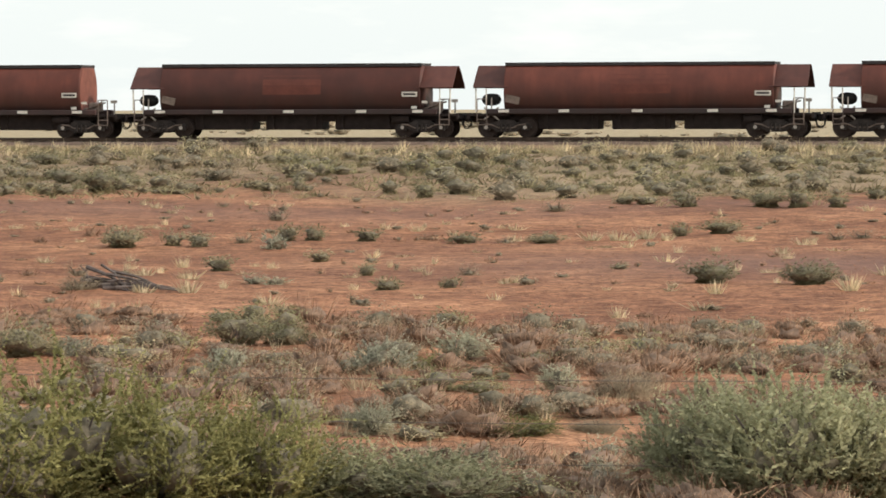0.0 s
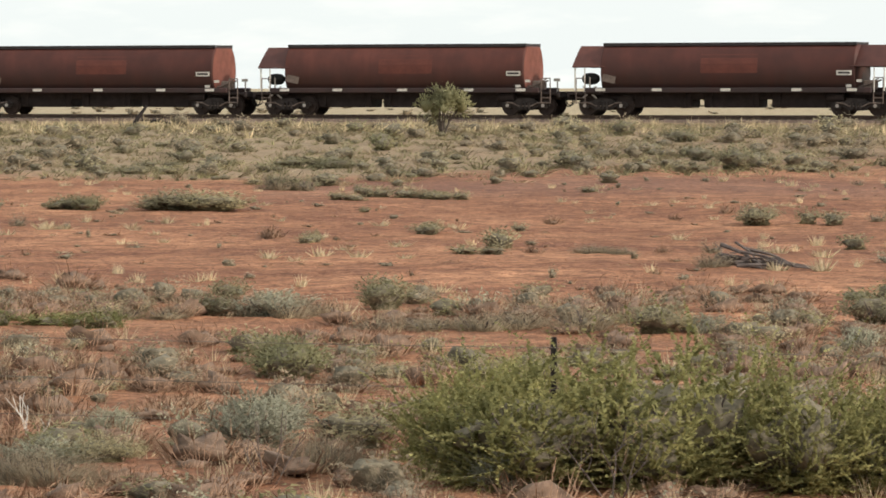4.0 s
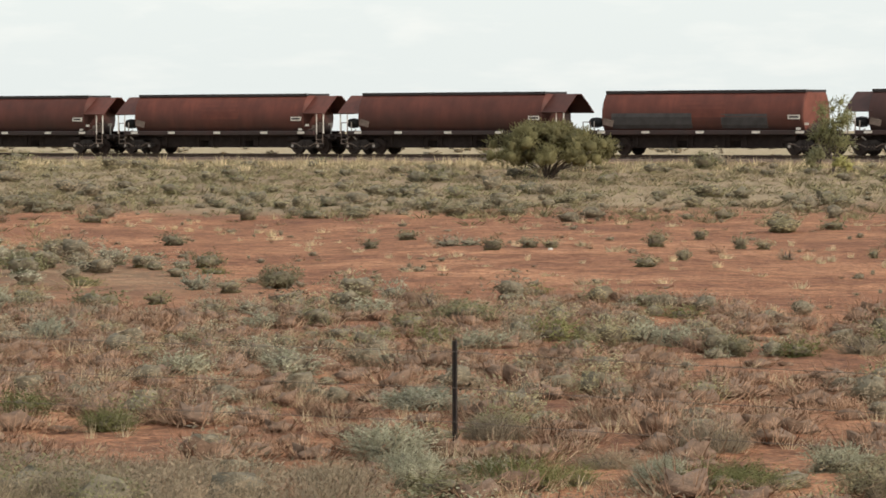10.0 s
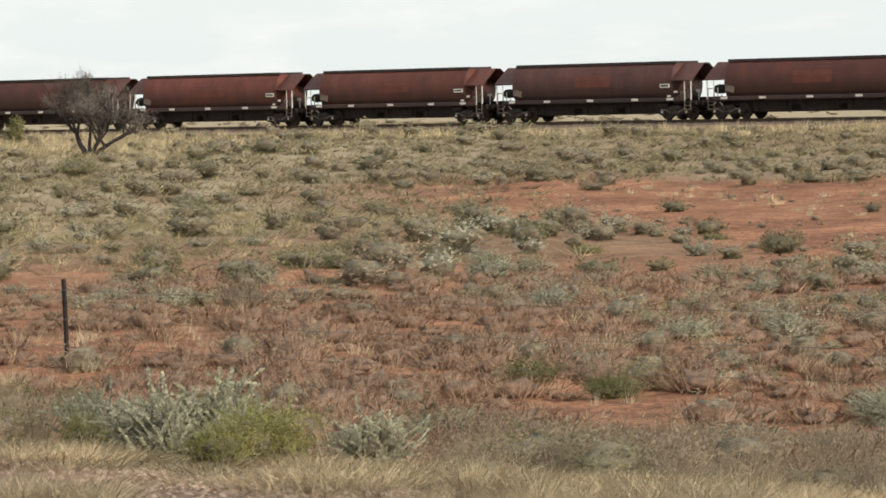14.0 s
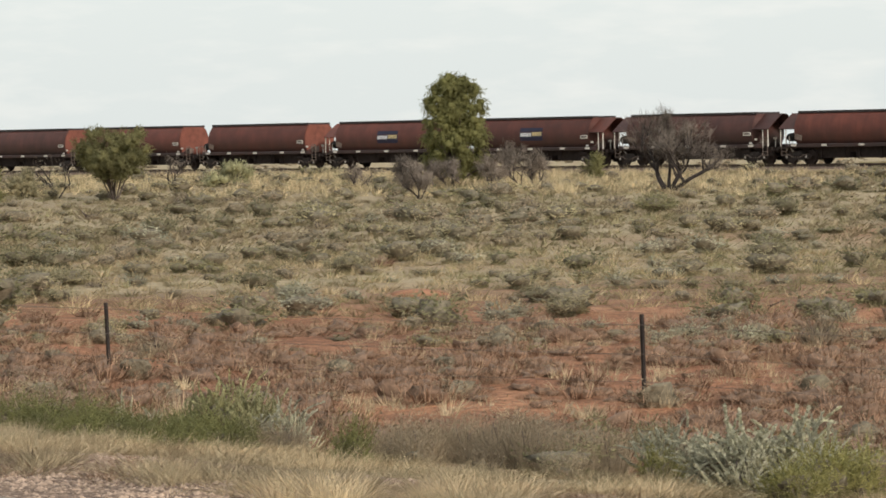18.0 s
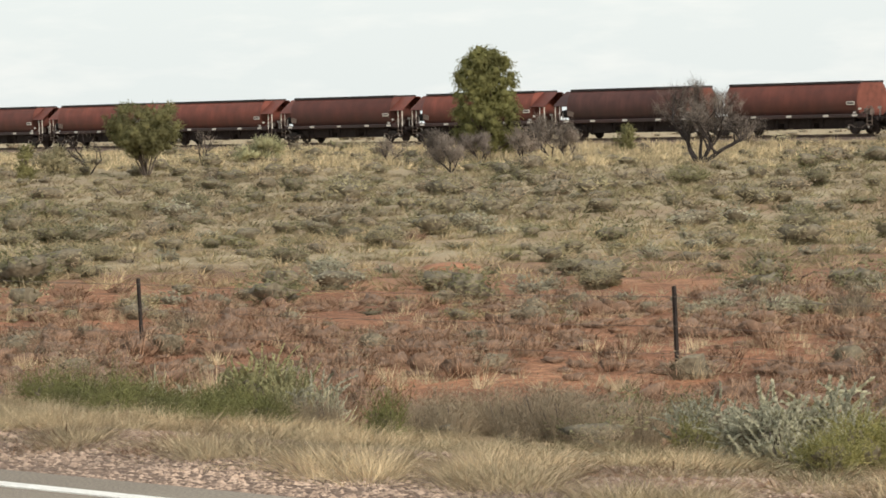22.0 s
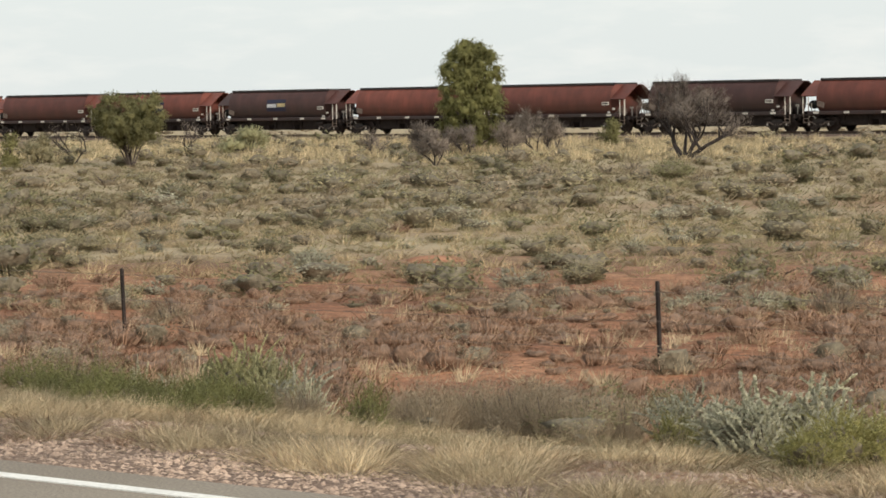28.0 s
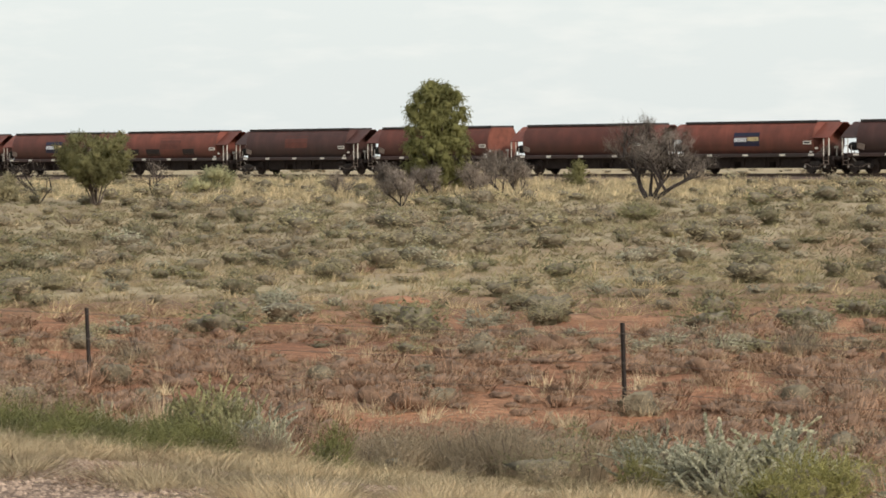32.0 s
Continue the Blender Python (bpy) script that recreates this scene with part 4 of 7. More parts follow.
def stems(seed, n=9, thick=0.02):
    """Forking woody stems out of one foot."""
    rng = random.Random(seed)
    s = Shape()
    cross = ((1, 0), (0, 1), (-1, 0), (0, -1))
    vs = [(u * thick * 1.6, v * thick * 1.6, -0.05) for u, v in cross]
    fs = []
    for _ in range(n):
        a, r = rng.uniform(0, 6.28), rng.uniform(0.08, 0.3)
        k = len(vs)
        for p, t in (((r * 0.5 * math.cos(a + 0.3), r * 0.5 * math.sin(a + 0.3), 0.2), thick * 0.8), ((r * math.cos(a), r * math.sin(a), rng.uniform(0.32, 0.58)), thick * 0.35)):
            vs += [(p[0] + u * t, p[1] + v * t, p[2]) for u, v in cross]
        for lo, hi in ((0, k), (k, k + 4)):
            fs += [(lo + q, lo + (q + 1) % 4, hi + (q + 1) % 4, hi + q) for q in range(4)]
        fs.append((k + 4, k + 5, k + 6, k + 7))
    return s.add(vs, fs)


def settled(x, y, sink=0.03):
    return float(ground_z(x, y)) - sink


KINDS = {
    "SALT": ("saltbush", M_SALT, "silvery grey-green saltbush on red soil", "shrub"),
    "GREENSALT": ("saltbush", M_GREENSALT, "large dense grey-green saltbush on the road verge", "shrub"),
    "SPIKY": ("saltbush", M_SILVER, "pale silver saltbush with stiff upright shoots", "shrub"),
    "YELLOW": ("saltbush", M_YELLOWSALT, "pale yellow-green saltbush with stubby upright shoots", "shrub"),
    "BLUE": ("bluebush", M_BLUEB, "rounded grey-green bluebush on the plain", "shrub"),
    "DARK": ("dark_shrub", M_DARK, "dense dark green low shrub on red soil", "shrub"),
    "LIME": ("green_shrub", M_LIME, "bushy yellow-green shrub on the road verge", "shrub"),
    "HERB": ("green_herb", M_HERB, "low fresh green spreading plant", "plant"),
    "TWIG": ("dry_shrub", M_TWIG, "low red-brown twiggy dry shrub", "shrub"),
    "STRAW": ("grass_tuft", M_STRAW, "tuft of pale straw-coloured dry grass", "grass"),
    "OLIVE": ("olive_shrub", M_OLIVE, "upright olive-green shrub on bare soil", "shrub"),
    "GREY": ("grey_shrub", M_GREYBUSH, "loose grey-brown half-dry shrub", "shrub"),
}


def shrub_templates():
    """For each kind, foliage meshes for near, middle and far plants."""
    t = {}
    for kind, (name, mat, _, _) in KINDS.items():
        for level, leaves, leaf in (("near", 8000, 0.04), ("mid", 2000, 0.065), ("far", 520, 0.1)):
            meshes = []
            near, far = level == "near", level == "far"
            nu, nv = (12, 22) if near else (8, 14) if level == "mid" else (6, 10)
            for i in range(3 if far else 4):
                seed = sum(map(ord, kind)) * 31 + i * 7 + leaves
                if kind in ("SALT", "GREENSALT"):
                    v = fingers(seed, 1000 if near else 300 if not far else 110, 22 if near else 7 if not far else 4, 0.032 if near else 0.07 if not far else 0.1, (0.08, 0.22), 0.45, 10, 0.2, 1.0, 0.56, nu, nv)
                elif kind in ("SPIKY", "YELLOW"):
                    v = fingers(seed, 90, 70, 0.045, (0.16, 0.32), 0.6, 8, 0.2, 1.0, 0.25, nu, nv, 0.15, 0.7) if far else fingers(seed, 340, 65, 0.03, (0.12, 0.22), 0.45, 10, 0.2, 0.95, 0.56, nu, nv, 0.15, 0.85)
                elif kind == "LIME":
                    v = fingers(seed, 620 if near else 240, 36 if near else 8, 0.03 if near else 0.08, (0.1, 0.28), 0.45, 13, 0.3, 1.05, 0.58, nu, nv)
                elif kind == "TWIG":
                    v = twigs(seed, {"near": 900, "mid": 330, "far": 110}[level], {"near": 0.009, "mid": 0.017, "far": 0.03}[level], 2)
                elif kind == "STRAW":
                    v = tussock(seed, {"near": 260, "mid": 150, "far": 80}[level], {"near": 0.016, "mid": 0.03, "far": 0.06}[level])
                elif kind == "HERB":
                    v = fingers(seed, 560 if near else 200 if not far else 90, 26 if near else 9 if not far else 5, 0.034 if near else 0.07 if not far else 0.1, (0.1, 0.3), 0.35, 12, 0.45, 1.1, 0.55, nu, nv, 0.4, 0.6)
                elif kind == "GREY":
                    v = both(mound(seed, leaves * 4 // 10, leaf * 0.85, 0.3, 9, nu, nv, 0.8, 1.0, 0.32), twigs(seed + 1, leaves // 5, 0.006 if near else 0.013, 1, 0))
                else:
                    v = mound(seed, leaves, leaf, 0.5, 10, nu, nv)
                meshes.append(faces_mesh("foliage", v, mat, (M_THICKET if kind == "TWIG" else M_INNER) if len(v[2][0]) else None))
            t[kind, level] = meshes
    return t


TEMPLATES = shrub_templates()
STEMS = [stems(i, 9).mesh("woody_base", M_DEADWOOD) for i in range(3)]
THIN = [stems(i + 9, 16, 0.011).mesh("woody_base", M_DEADWOOD) for i in range(3)]


def plant(kind, x, y, w, h, i):
    if w > 2.6 * h and w > 0.9 and kind not in ("SPIKY", "STRAW"):
        k = min(5, max(2, round(w / (1.9 * h))))
        r = random.Random(i)
        for j in range(k):
            one_plant(kind, x + (j - (k - 1) / 2) * w / k + r.uniform(-0.1, 0.1) * w / k, y + r.uniform(-0.25, 0.25) * w, w / k * r.uniform(1.0, 1.6), h * r.uniform(0.7, 1.05), i * 7 + j)
    else:
        one_plant(kind, x, y, w, h, i)


def one_plant(kind, x, y, w, h, i):
    name, mat, label, category = KINDS[kind]
    d = math.hypot(x, y)
    level = "near" if d < 34 or d < 43 and kind in ("SPIKY", "LIME", "SALT", "HERB", "GREY") else "mid" if w * 6980 / d > 64 else "far"
    if kind in ("SPIKY", "YELLOW") and w < 0.42:
        level = "far"
    rng = random.Random(i * 13 + len(kind))
    meshes = TEMPLATES[kind, level]
    if kind == "SPIKY":
        h = h * 0.85
    grow = 1.1 if kind in ("STRAW", "TWIG", "HERB") else 1.28
    m = pose(x, y, settled(x, y), 0, 0, rng.uniform(0, 360)) @ Matrix.Diagonal((w * grow, w * grow * rng.uniform(0.85, 1.1), h * (1.12 if kind == "STRAW" else 1.25), 1))
    me = meshes[rng.randrange(len(meshes))]
    if kind in ("STRAW", "TWIG"):
        ob = new(name, me)
    else:
        ob = new(name)
        ob.empty_display_size = 0.2
        part("foliage", me, ob)
        part("woody_base", (THIN if d < 40 else STEMS)[rng.randrange(3)], ob, "grey woody stems")
    ob.matrix_basis = m
    return tagged(ob, label, category, name.replace("_", " ") + "s of the plain")


# ---- single shrubs and tufts that stand out: place, width and height in metres ----
GREENSALT = [(-6.7, 31.0, 1.19, 0.50), (-7.5, 31.1, 1.15, 0.55), (-8.1, 31.0, 0.83, 0.46), (-3.9, 31.8, 1.52, 1.06), (-3.3, 31.9, 0.92, 0.92), (-4.7, 32.2, 1.22, 0.94)]
SALT_A = [
    (-11.0, 29.3, 0.41, 0.34), (-11.3, 29.8, 0.50, 0.32), (-15.2, 29.6, 0.67, 0.24), (-14.0, 31.3, 0.84, 0.54), (-18.5, 29.1, 0.50, 0.30), (-20.6, 28.3, 0.50, 0.35),
    (-18.8, 29.6, 0.35, 0.30), (-19.0, 29.8, 0.46, 0.25), (-20.4, 29.3, 0.62, 0.26), (-15.8, 32.2, 0.46, 0.26), (-21.2, 29.1, 0.62, 0.36), (-18.1, 31.4, 0.63, 0.31),
    (-16.2, 32.9, 0.44, 0.23), (-15.0, 33.7, 0.69, 0.31), (-15.1, 34.0, 0.64, 0.29), (-22.7, 30.8, 0.99, 0.39), (-26.0, 35.9, 0.70, 0.32), (-26.2, 36.3, 0.80, 0.30),
    (-26.4, 36.2, 0.77, 0.29), (-22.1, 49.7, 0.86, 0.41), (-22.7, 51.6, 0.89, 0.32), (-39.6, 44.9, 0.62, 0.45), (-41.0, 46.6, 0.73, 0.37),
]
SALT_B = [
    (-47.9, 52.8, 0.86, 0.51), (-54.1, 59.4, 0.71, 0.32), (-75.9, 51.6, 0.68, 0.37), (-68.1, 50.4, 0.80, 0.41), (-126.2, 97.5, 0.91, 0.46), (-67.3, 51.4, 0.51, 0.29),
    (-73.4, 57.2, 0.35, 0.20), (-78.4, 70.0, 0.54, 0.33), (-68.6, 60.1, 0.63, 0.39), (-65.1, 61.9, 0.64, 0.28), (-64.5, 62.9, 0.70, 0.28), (-60.2, 41.0, 0.59, 0.29),
    (-60.8, 42.2, 0.38, 0.21), (-58.1, 47.8, 0.67, 0.39), (-59.0, 49.2, 0.48, 0.33), (-53.0, 45.8, 0.62, 0.24), (-46.6, 41.7, 0.52, 0.34), (-47.7, 43.3, 0.65, 0.33),
    (-45.5, 42.5, 0.63, 0.39), (-49.8, 47.0, 0.39, 0.24), (-50.7, 49.8, 0.47, 0.35), (-22.8, 87.4, 0.65, 0.44), (-18.5, 70.4, 0.99, 0.27), (-15.3, 48.4, 0.51, 0.29),
]
SALT_C = [
    (-12.4, 45.2, 0.58, 0.38), (-10.6, 45.6, 0.75, 0.47), (-10.2, 48.6, 0.80, 0.41), (-8.1, 43.8, 0.42, 0.32), (-8.9, 38.0, 0.54, 0.35), (-60.8, 85.6, 1.14, 0.36),
    (-51.3, 62.8, 0.70, 0.44), (-43.1, 53.1, 0.53, 0.24), (-40.6, 54.4, 0.90, 0.37), (-44.6, 60.6, 0.65, 0.39), (-32.2, 45.8, 0.72, 0.32), (-32.8, 39.8, 0.67, 0.37),
    (-31.4, 40.4, 0.88, 0.41), (-39.8, 50.5, 0.65, 0.30), (-30.7, 47.7, 0.65, 0.41), (-29.9, 47.4, 0.64, 0.37),
]
SALT = SALT_A + SALT_B + SALT_C
TWIG_A = [
    (-20.5, 25.8, 0.95, 0.52), (-16.1, 30.7, 0.65, 0.35), (-13.7, 33.4, 0.47, 0.31), (-25.1, 26.8, 0.63, 0.37), (-16.4, 34.6, 0.77, 0.28), (-5.9, 38.0, 0.61, 0.33),
    (-21.6, 32.1, 0.78, 0.28), (-18.0, 34.4, 0.89, 0.28), (-20.6, 33.2, 0.73, 0.28), (-16.4, 35.6, 1.01, 0.23), (-8.1, 39.1, 0.69, 0.29), (-9.5, 39.0, 0.40, 0.26),
    (-22.8, 33.5, 0.70, 0.29), (-17.8, 37.2, 0.71, 0.18), (-22.8, 35.0, 0.96, 0.36), (-21.7, 36.2, 1.03, 0.30), (-19.4, 38.6, 0.35, 0.31), (-22.2, 37.2, 0.93, 0.25),
    (-19.4, 38.7, 0.35, 0.32), (-27.7, 33.6, 0.88, 0.31), (-23.7, 36.5, 0.88, 0.31), (-21.8, 37.9, 0.69, 0.25), (-26.7, 35.2, 1.01, 0.32), (-23.5, 39.8, 0.60, 0.27),
]
TWIG_B = [
    (-31.7, 34.7, 0.62, 0.22), (-32.9, 35.1, 0.76, 0.28), (-20.3, 43.6, 0.25, 0.15), (-20.4, 44.0, 0.25, 0.13), (-36.1, 37.3, 0.89, 0.22), (-12.8, 51.2, 0.61, 0.30),
    (-39.5, 43.1, 1.01, 0.34), (-40.3, 42.5, 1.18, 0.34), (-28.3, 53.5, 0.36, 0.30), (-42.0, 44.2, 1.23, 0.44), (-9.9, 60.9, 0.35, 0.12), (-41.4, 49.3, 1.02, 0.37),
    (-46.5, 53.2, 0.43, 0.26), (-25.4, 69.6, 0.42, 0.28), (-33.8, 76.3, 0.50, 0.31), (-33.8, 76.5, 0.53, 0.34), (-33.9, 76.6, 0.48, 0.31), (-31.9, 88.7, 0.54, 0.20),
    (-32.3, 89.9, 0.55, 0.19), (-82.2, 63.8, 0.78, 0.45), (-56.3, 36.9, 0.77, 0.29), (-55.1, 35.3, 0.75, 0.26), (-45.7, 32.3, 0.56, 0.21), (-47.7, 34.6, 0.68, 0.24),
]
TWIG_C = [
    (-57.3, 42.3, 0.82, 0.29), (-55.4, 43.4, 0.91, 0.32), (-52.3, 42.3, 0.87, 0.31), (-48.1, 37.8, 0.70, 0.28), (-44.4, 34.2, 0.56, 0.23), (-40.5, 33.3, 0.68, 0.26),
    (-39.5, 34.0, 0.67, 0.27), (-37.7, 34.3, 0.66, 0.25), (-41.7, 36.5, 0.56, 0.21), (-39.0, 36.3, 0.69, 0.35), (-41.6, 39.7, 0.74, 0.33), (-63.4, 49.1, 0.92, 0.32),
    (-61.6, 49.1, 0.90, 0.34), (-64.1, 48.1, 0.69, 0.25), (-53.0, 37.8, 0.56, 0.19), (-41.0, 40.4, 0.58, 0.25), (-42.0, 31.8, 0.33, 0.15), (-65.5, 45.5, 0.69, 0.27),
    (-63.3, 40.8, 0.86, 0.30), (-64.6, 42.8, 0.67, 0.27), (-20.0, 91.4, 0.54, 0.27), (-29.7, 91.4, 0.41, 0.22), (-29.3, 94.3, 0.48, 0.34), (-23.8, 72.5, 0.37, 0.24),
]
TWIG_D = [
    (-12.0, 70.4, 0.25, 0.18), (-32.8, 42.9, 0.70, 0.34), (-52.2, 84.6, 0.60, 0.31), (-42.9, 78.8, 0.44, 0.21), (-29.3, 54.3, 0.41, 0.32),
]
TWIG = TWIG_A + TWIG_B + TWIG_C + TWIG_D
DARKS_A = [
    (-29.5, 26.1, 0.51, 0.40), (-30.2, 26.9, 0.46, 0.44), (-22.8, 49.6, 0.66, 0.39), (-21.2, 51.9, 0.74, 0.51), (-21.5, 52.7, 0.74, 0.45), (-24.3, 53.3, 0.76, 0.35),
    (-14.9, 57.8, 0.43, 0.21), (-27.5, 73.2, 0.67, 0.40), (-56.4, 60.4, 0.85, 0.38), (-63.1, 70.6, 0.98, 0.38), (-64.2, 69.8, 0.71, 0.35), (-64.1, 71.7, 0.86, 0.36),
    (-38.1, 92.0, 0.37, 0.17), (-44.7, 89.3, 1.14, 0.43), (-45.0, 89.7, 1.29, 0.43), (-45.1, 89.7, 1.32, 0.37), (-70.0, 76.1, 0.92, 0.47), (-74.4, 74.9, 0.94, 0.45),
    (-72.5, 82.7, 0.98, 0.28), (-73.0, 83.3, 0.98, 0.25), (-77.1, 80.5, 1.15, 0.38), (-76.4, 83.0, 0.94, 0.42), (-45.5, 104.0, 1.37, 0.52), (-46.1, 105.7, 1.49, 0.43),
]
DARKS_B = [
    (-52.0, 117.4, 1.14, 0.37), (-51.3, 120.9, 1.17, 0.38), (-85.7, 99.6, 0.98, 0.41), (-52.1, 121.3, 3.03, 0.49), (-57.1, 120.2, 1.53, 0.42), (-65.9, 127.4, 1.07, 0.37),
    (-46.6, 144.5, 1.31, 0.57), (-75.2, 140.5, 1.42, 0.41), (-51.5, 151.7, 1.38, 0.73), (-124.5, 79.6, 1.16, 0.68), (-120.5, 83.0, 1.51, 0.84), (-145.2, 105.8, 1.54, 0.82),
    (-134.2, 95.9, 1.30, 0.66), (-94.6, 61.2, 2.10, 0.68), (-72.3, 52.4, 0.92, 0.51), (-162.7, 127.4, 1.13, 1.01), (-76.4, 60.7, 0.84, 0.22), (-102.2, 90.6, 0.67, 0.55),
    (-113.3, 108.1, 1.48, 0.90), (-80.6, 76.4, 1.27, 0.67), (-72.0, 71.1, 0.87, 0.61), (-53.8, 40.8, 0.50, 0.17), (-33.7, 32.6, 0.35, 0.16), (-36.8, 119.5, 1.70, 0.82),
]
DARKS_C = [
    (-25.5, 115.7, 0.93, 0.54), (-23.1, 91.2, 1.28, 0.46), (-21.5, 91.1, 0.75, 0.38), (-21.1, 76.6, 0.71, 0.39), (-15.8, 68.4, 0.60, 0.30), (-13.7, 50.6, 0.83, 0.47),
    (-13.0, 50.5, 0.67, 0.34), (-20.6, 118.1, 0.72, 0.34), (-16.6, 109.6, 0.89, 0.48), (-14.4, 109.7, 1.21, 0.54), (-13.5, 109.6, 0.95, 0.57), (-12.5, 110.4, 0.86, 0.45),
    (-12.2, 117.8, 0.68, 0.44), (-18.9, 90.2, 0.74, 0.34), (-14.7, 95.7, 0.58, 0.39), (-13.8, 96.6, 1.01, 0.39), (-10.3, 70.7, 0.98, 0.47), (-8.4, 70.0, 0.99, 0.44),
    (-14.8, 69.3, 0.41, 0.24), (-65.7, 89.9, 0.86, 0.35), (-62.3, 83.6, 0.66, 0.33), (-57.5, 82.3, 0.78, 0.40), (-70.4, 85.2, 0.86, 0.41), (-74.5, 107.7, 1.13, 0.45),
]
DARKS_D = [
    (-81.2, 105.6, 1.03, 0.46), (-90.3, 112.0, 0.70, 0.37), (-50.2, 64.2, 0.93, 0.58), (-64.3, 117.6, 1.04, 0.42), (-58.8, 102.0, 0.84, 0.41), (-55.6, 87.1, 0.71, 0.47),
    (-58.3, 93.6, 0.51, 0.32), (-48.7, 75.8, 0.78, 0.34), (-48.0, 85.2, 0.39, 0.28), (-30.6, 55.4, 0.91, 0.47), (-28.1, 46.1, 0.54, 0.34),
]
DARKS = DARKS_A + DARKS_B + DARKS_C + DARKS_D
BLUE_A = [
    (-14.8, 29.9, 0.72, 0.29), (-16.4, 29.3, 0.72, 0.43), (-13.5, 32.3, 0.91, 0.45), (-17.3, 31.2, 0.46, 0.31), (-25.7, 27.6, 0.81, 0.43),
    (-15.5, 40.8, 0.81, 0.25), (-16.5, 40.6, 0.76, 0.19), (-35.5, 42.5, 0.48, 0.24), (-48.0, 54.0, 0.75, 0.44), (-49.6, 54.6, 0.97, 0.47),
    (-26.4, 69.2, 0.96, 0.28), (-27.0, 72.2, 0.69, 0.40), (-31.7, 73.4, 0.48, 0.23), (-31.7, 73.8, 0.44, 0.25), (-32.0, 74.4, 0.44, 0.28), (-58.6, 60.5, 0.99, 0.43),
    (-31.6, 79.7, 0.76, 0.29), (-31.9, 80.7, 0.80, 0.30), (-30.7, 83.2, 0.51, 0.25), (-63.3, 65.6, 0.81, 0.34), (-41.9, 89.7, 2.41, 0.54), (-42.1, 89.8, 2.42, 0.51),
]
BLUE_B = [
    (-41.4, 98.6, 1.07, 0.28), (-39.3, 100.4, 1.85, 0.34), (-40.9, 100.6, 2.65, 0.34), (-93.9, 58.5, 1.43, 0.48), (-36.5, 104.5, 0.67, 0.19), (-81.1, 84.1, 1.04, 0.44),
    (-54.7, 114.6, 2.00, 0.44), (-78.4, 116.9, 1.25, 0.40), (-79.3, 118.8, 1.06, 0.41), (-36.7, 144.1, 1.49, 0.55), (-98.5, 125.5, 0.96, 0.41), (-199.6, 127.8, 1.53, 1.19),
    (-186.5, 121.4, 0.96, 0.80), (-118.7, 78.6, 1.14, 0.55), (-146.9, 99.7, 1.07, 0.64), (-179.3, 122.8, 1.40, 0.62), (-140.7, 99.1, 1.13, 0.64), (-81.1, 52.2, 1.24, 0.50),
    (-78.8, 51.8, 1.08, 0.49), (-70.7, 46.1, 0.85, 0.34), (-75.3, 53.7, 0.66, 0.29), (-79.5, 60.5, 1.03, 0.52), (-132.4, 109.4, 1.13, 0.74), (-72.7, 61.2, 0.82, 0.41),
]
BLUE_C = [
    (-64.1, 54.0, 1.01, 0.43), (-125.3, 117.6, 1.08, 0.59), (-110.4, 108.4, 1.02, 0.58), (-64.7, 60.1, 0.76, 0.30), (-58.1, 49.5, 0.88, 0.48), (-37.7, 117.6, 1.19, 0.39),
    (-34.4, 118.6, 1.06, 0.30), (-30.7, 120.8, 0.54, 0.45), (-26.9, 89.0, 1.07, 0.53), (-25.4, 89.0, 1.19, 0.45), (-20.2, 81.3, 0.60, 0.30), (-17.6, 74.6, 0.40, 0.29),
    (-15.9, 48.2, 0.80, 0.48), (-22.4, 117.9, 0.69, 0.34), (-18.4, 111.5, 1.20, 0.32), (-17.1, 90.8, 0.90, 0.29), (-12.8, 75.8, 0.40, 0.20), (-57.8, 85.0, 1.12, 0.38),
    (-76.3, 107.1, 1.24, 0.53), (-79.4, 105.8, 0.87, 0.34), (-93.0, 111.5, 1.04, 0.54), (-37.8, 46.1, 0.38, 0.26), (-68.0, 118.2, 1.06, 0.51), (-63.3, 118.0, 1.15, 0.42),
]
BLUE_D = [
    (-59.5, 100.1, 1.40, 0.60), (-53.2, 87.8, 1.09, 0.41), (-50.7, 80.6, 0.49, 0.30), (-47.6, 89.3, 1.28, 0.46), (-48.5, 88.9, 0.64, 0.35), (-30.7, 46.9, 0.64, 0.48),
]
BLUE = BLUE_A + BLUE_B + BLUE_C + BLUE_D
STRAW_A = [
    (-19.3, 12.3, 0.26, 0.20), (-6.4, 33.0, 0.29, 0.22), (-34.8, 30.0, 0.53, 0.26), (-28.4, 36.8, 0.67, 0.20), (-32.8, 37.9, 0.72, 0.29), (-32.7, 38.2, 1.01, 0.29),
    (-34.1, 37.7, 1.17, 0.29), (-35.0, 39.3, 0.98, 0.15), (-22.0, 56.0, 0.52, 0.22), (-22.3, 55.9, 0.17, 0.19), (-10.8, 69.5, 0.18, 0.16), (-26.4, 69.6, 0.53, 0.17),
    (-40.7, 80.1, 0.21, 0.15), (-41.0, 80.0, 0.54, 0.26), (-41.3, 80.6, 0.23, 0.21), (-51.0, 76.7, 0.18, 0.13), (-75.8, 94.6, 0.21, 0.17), (-79.9, 98.1, 0.18, 0.15),
    (-43.6, 30.4, 0.44, 0.26), (-22.5, 78.7, 0.35, 0.33), (-21.9, 73.9, 0.40, 0.22), (-20.6, 72.5, 0.48, 0.22), (-16.4, 93.0, 0.49, 0.30), (-15.8, 93.1, 0.54, 0.30),
]
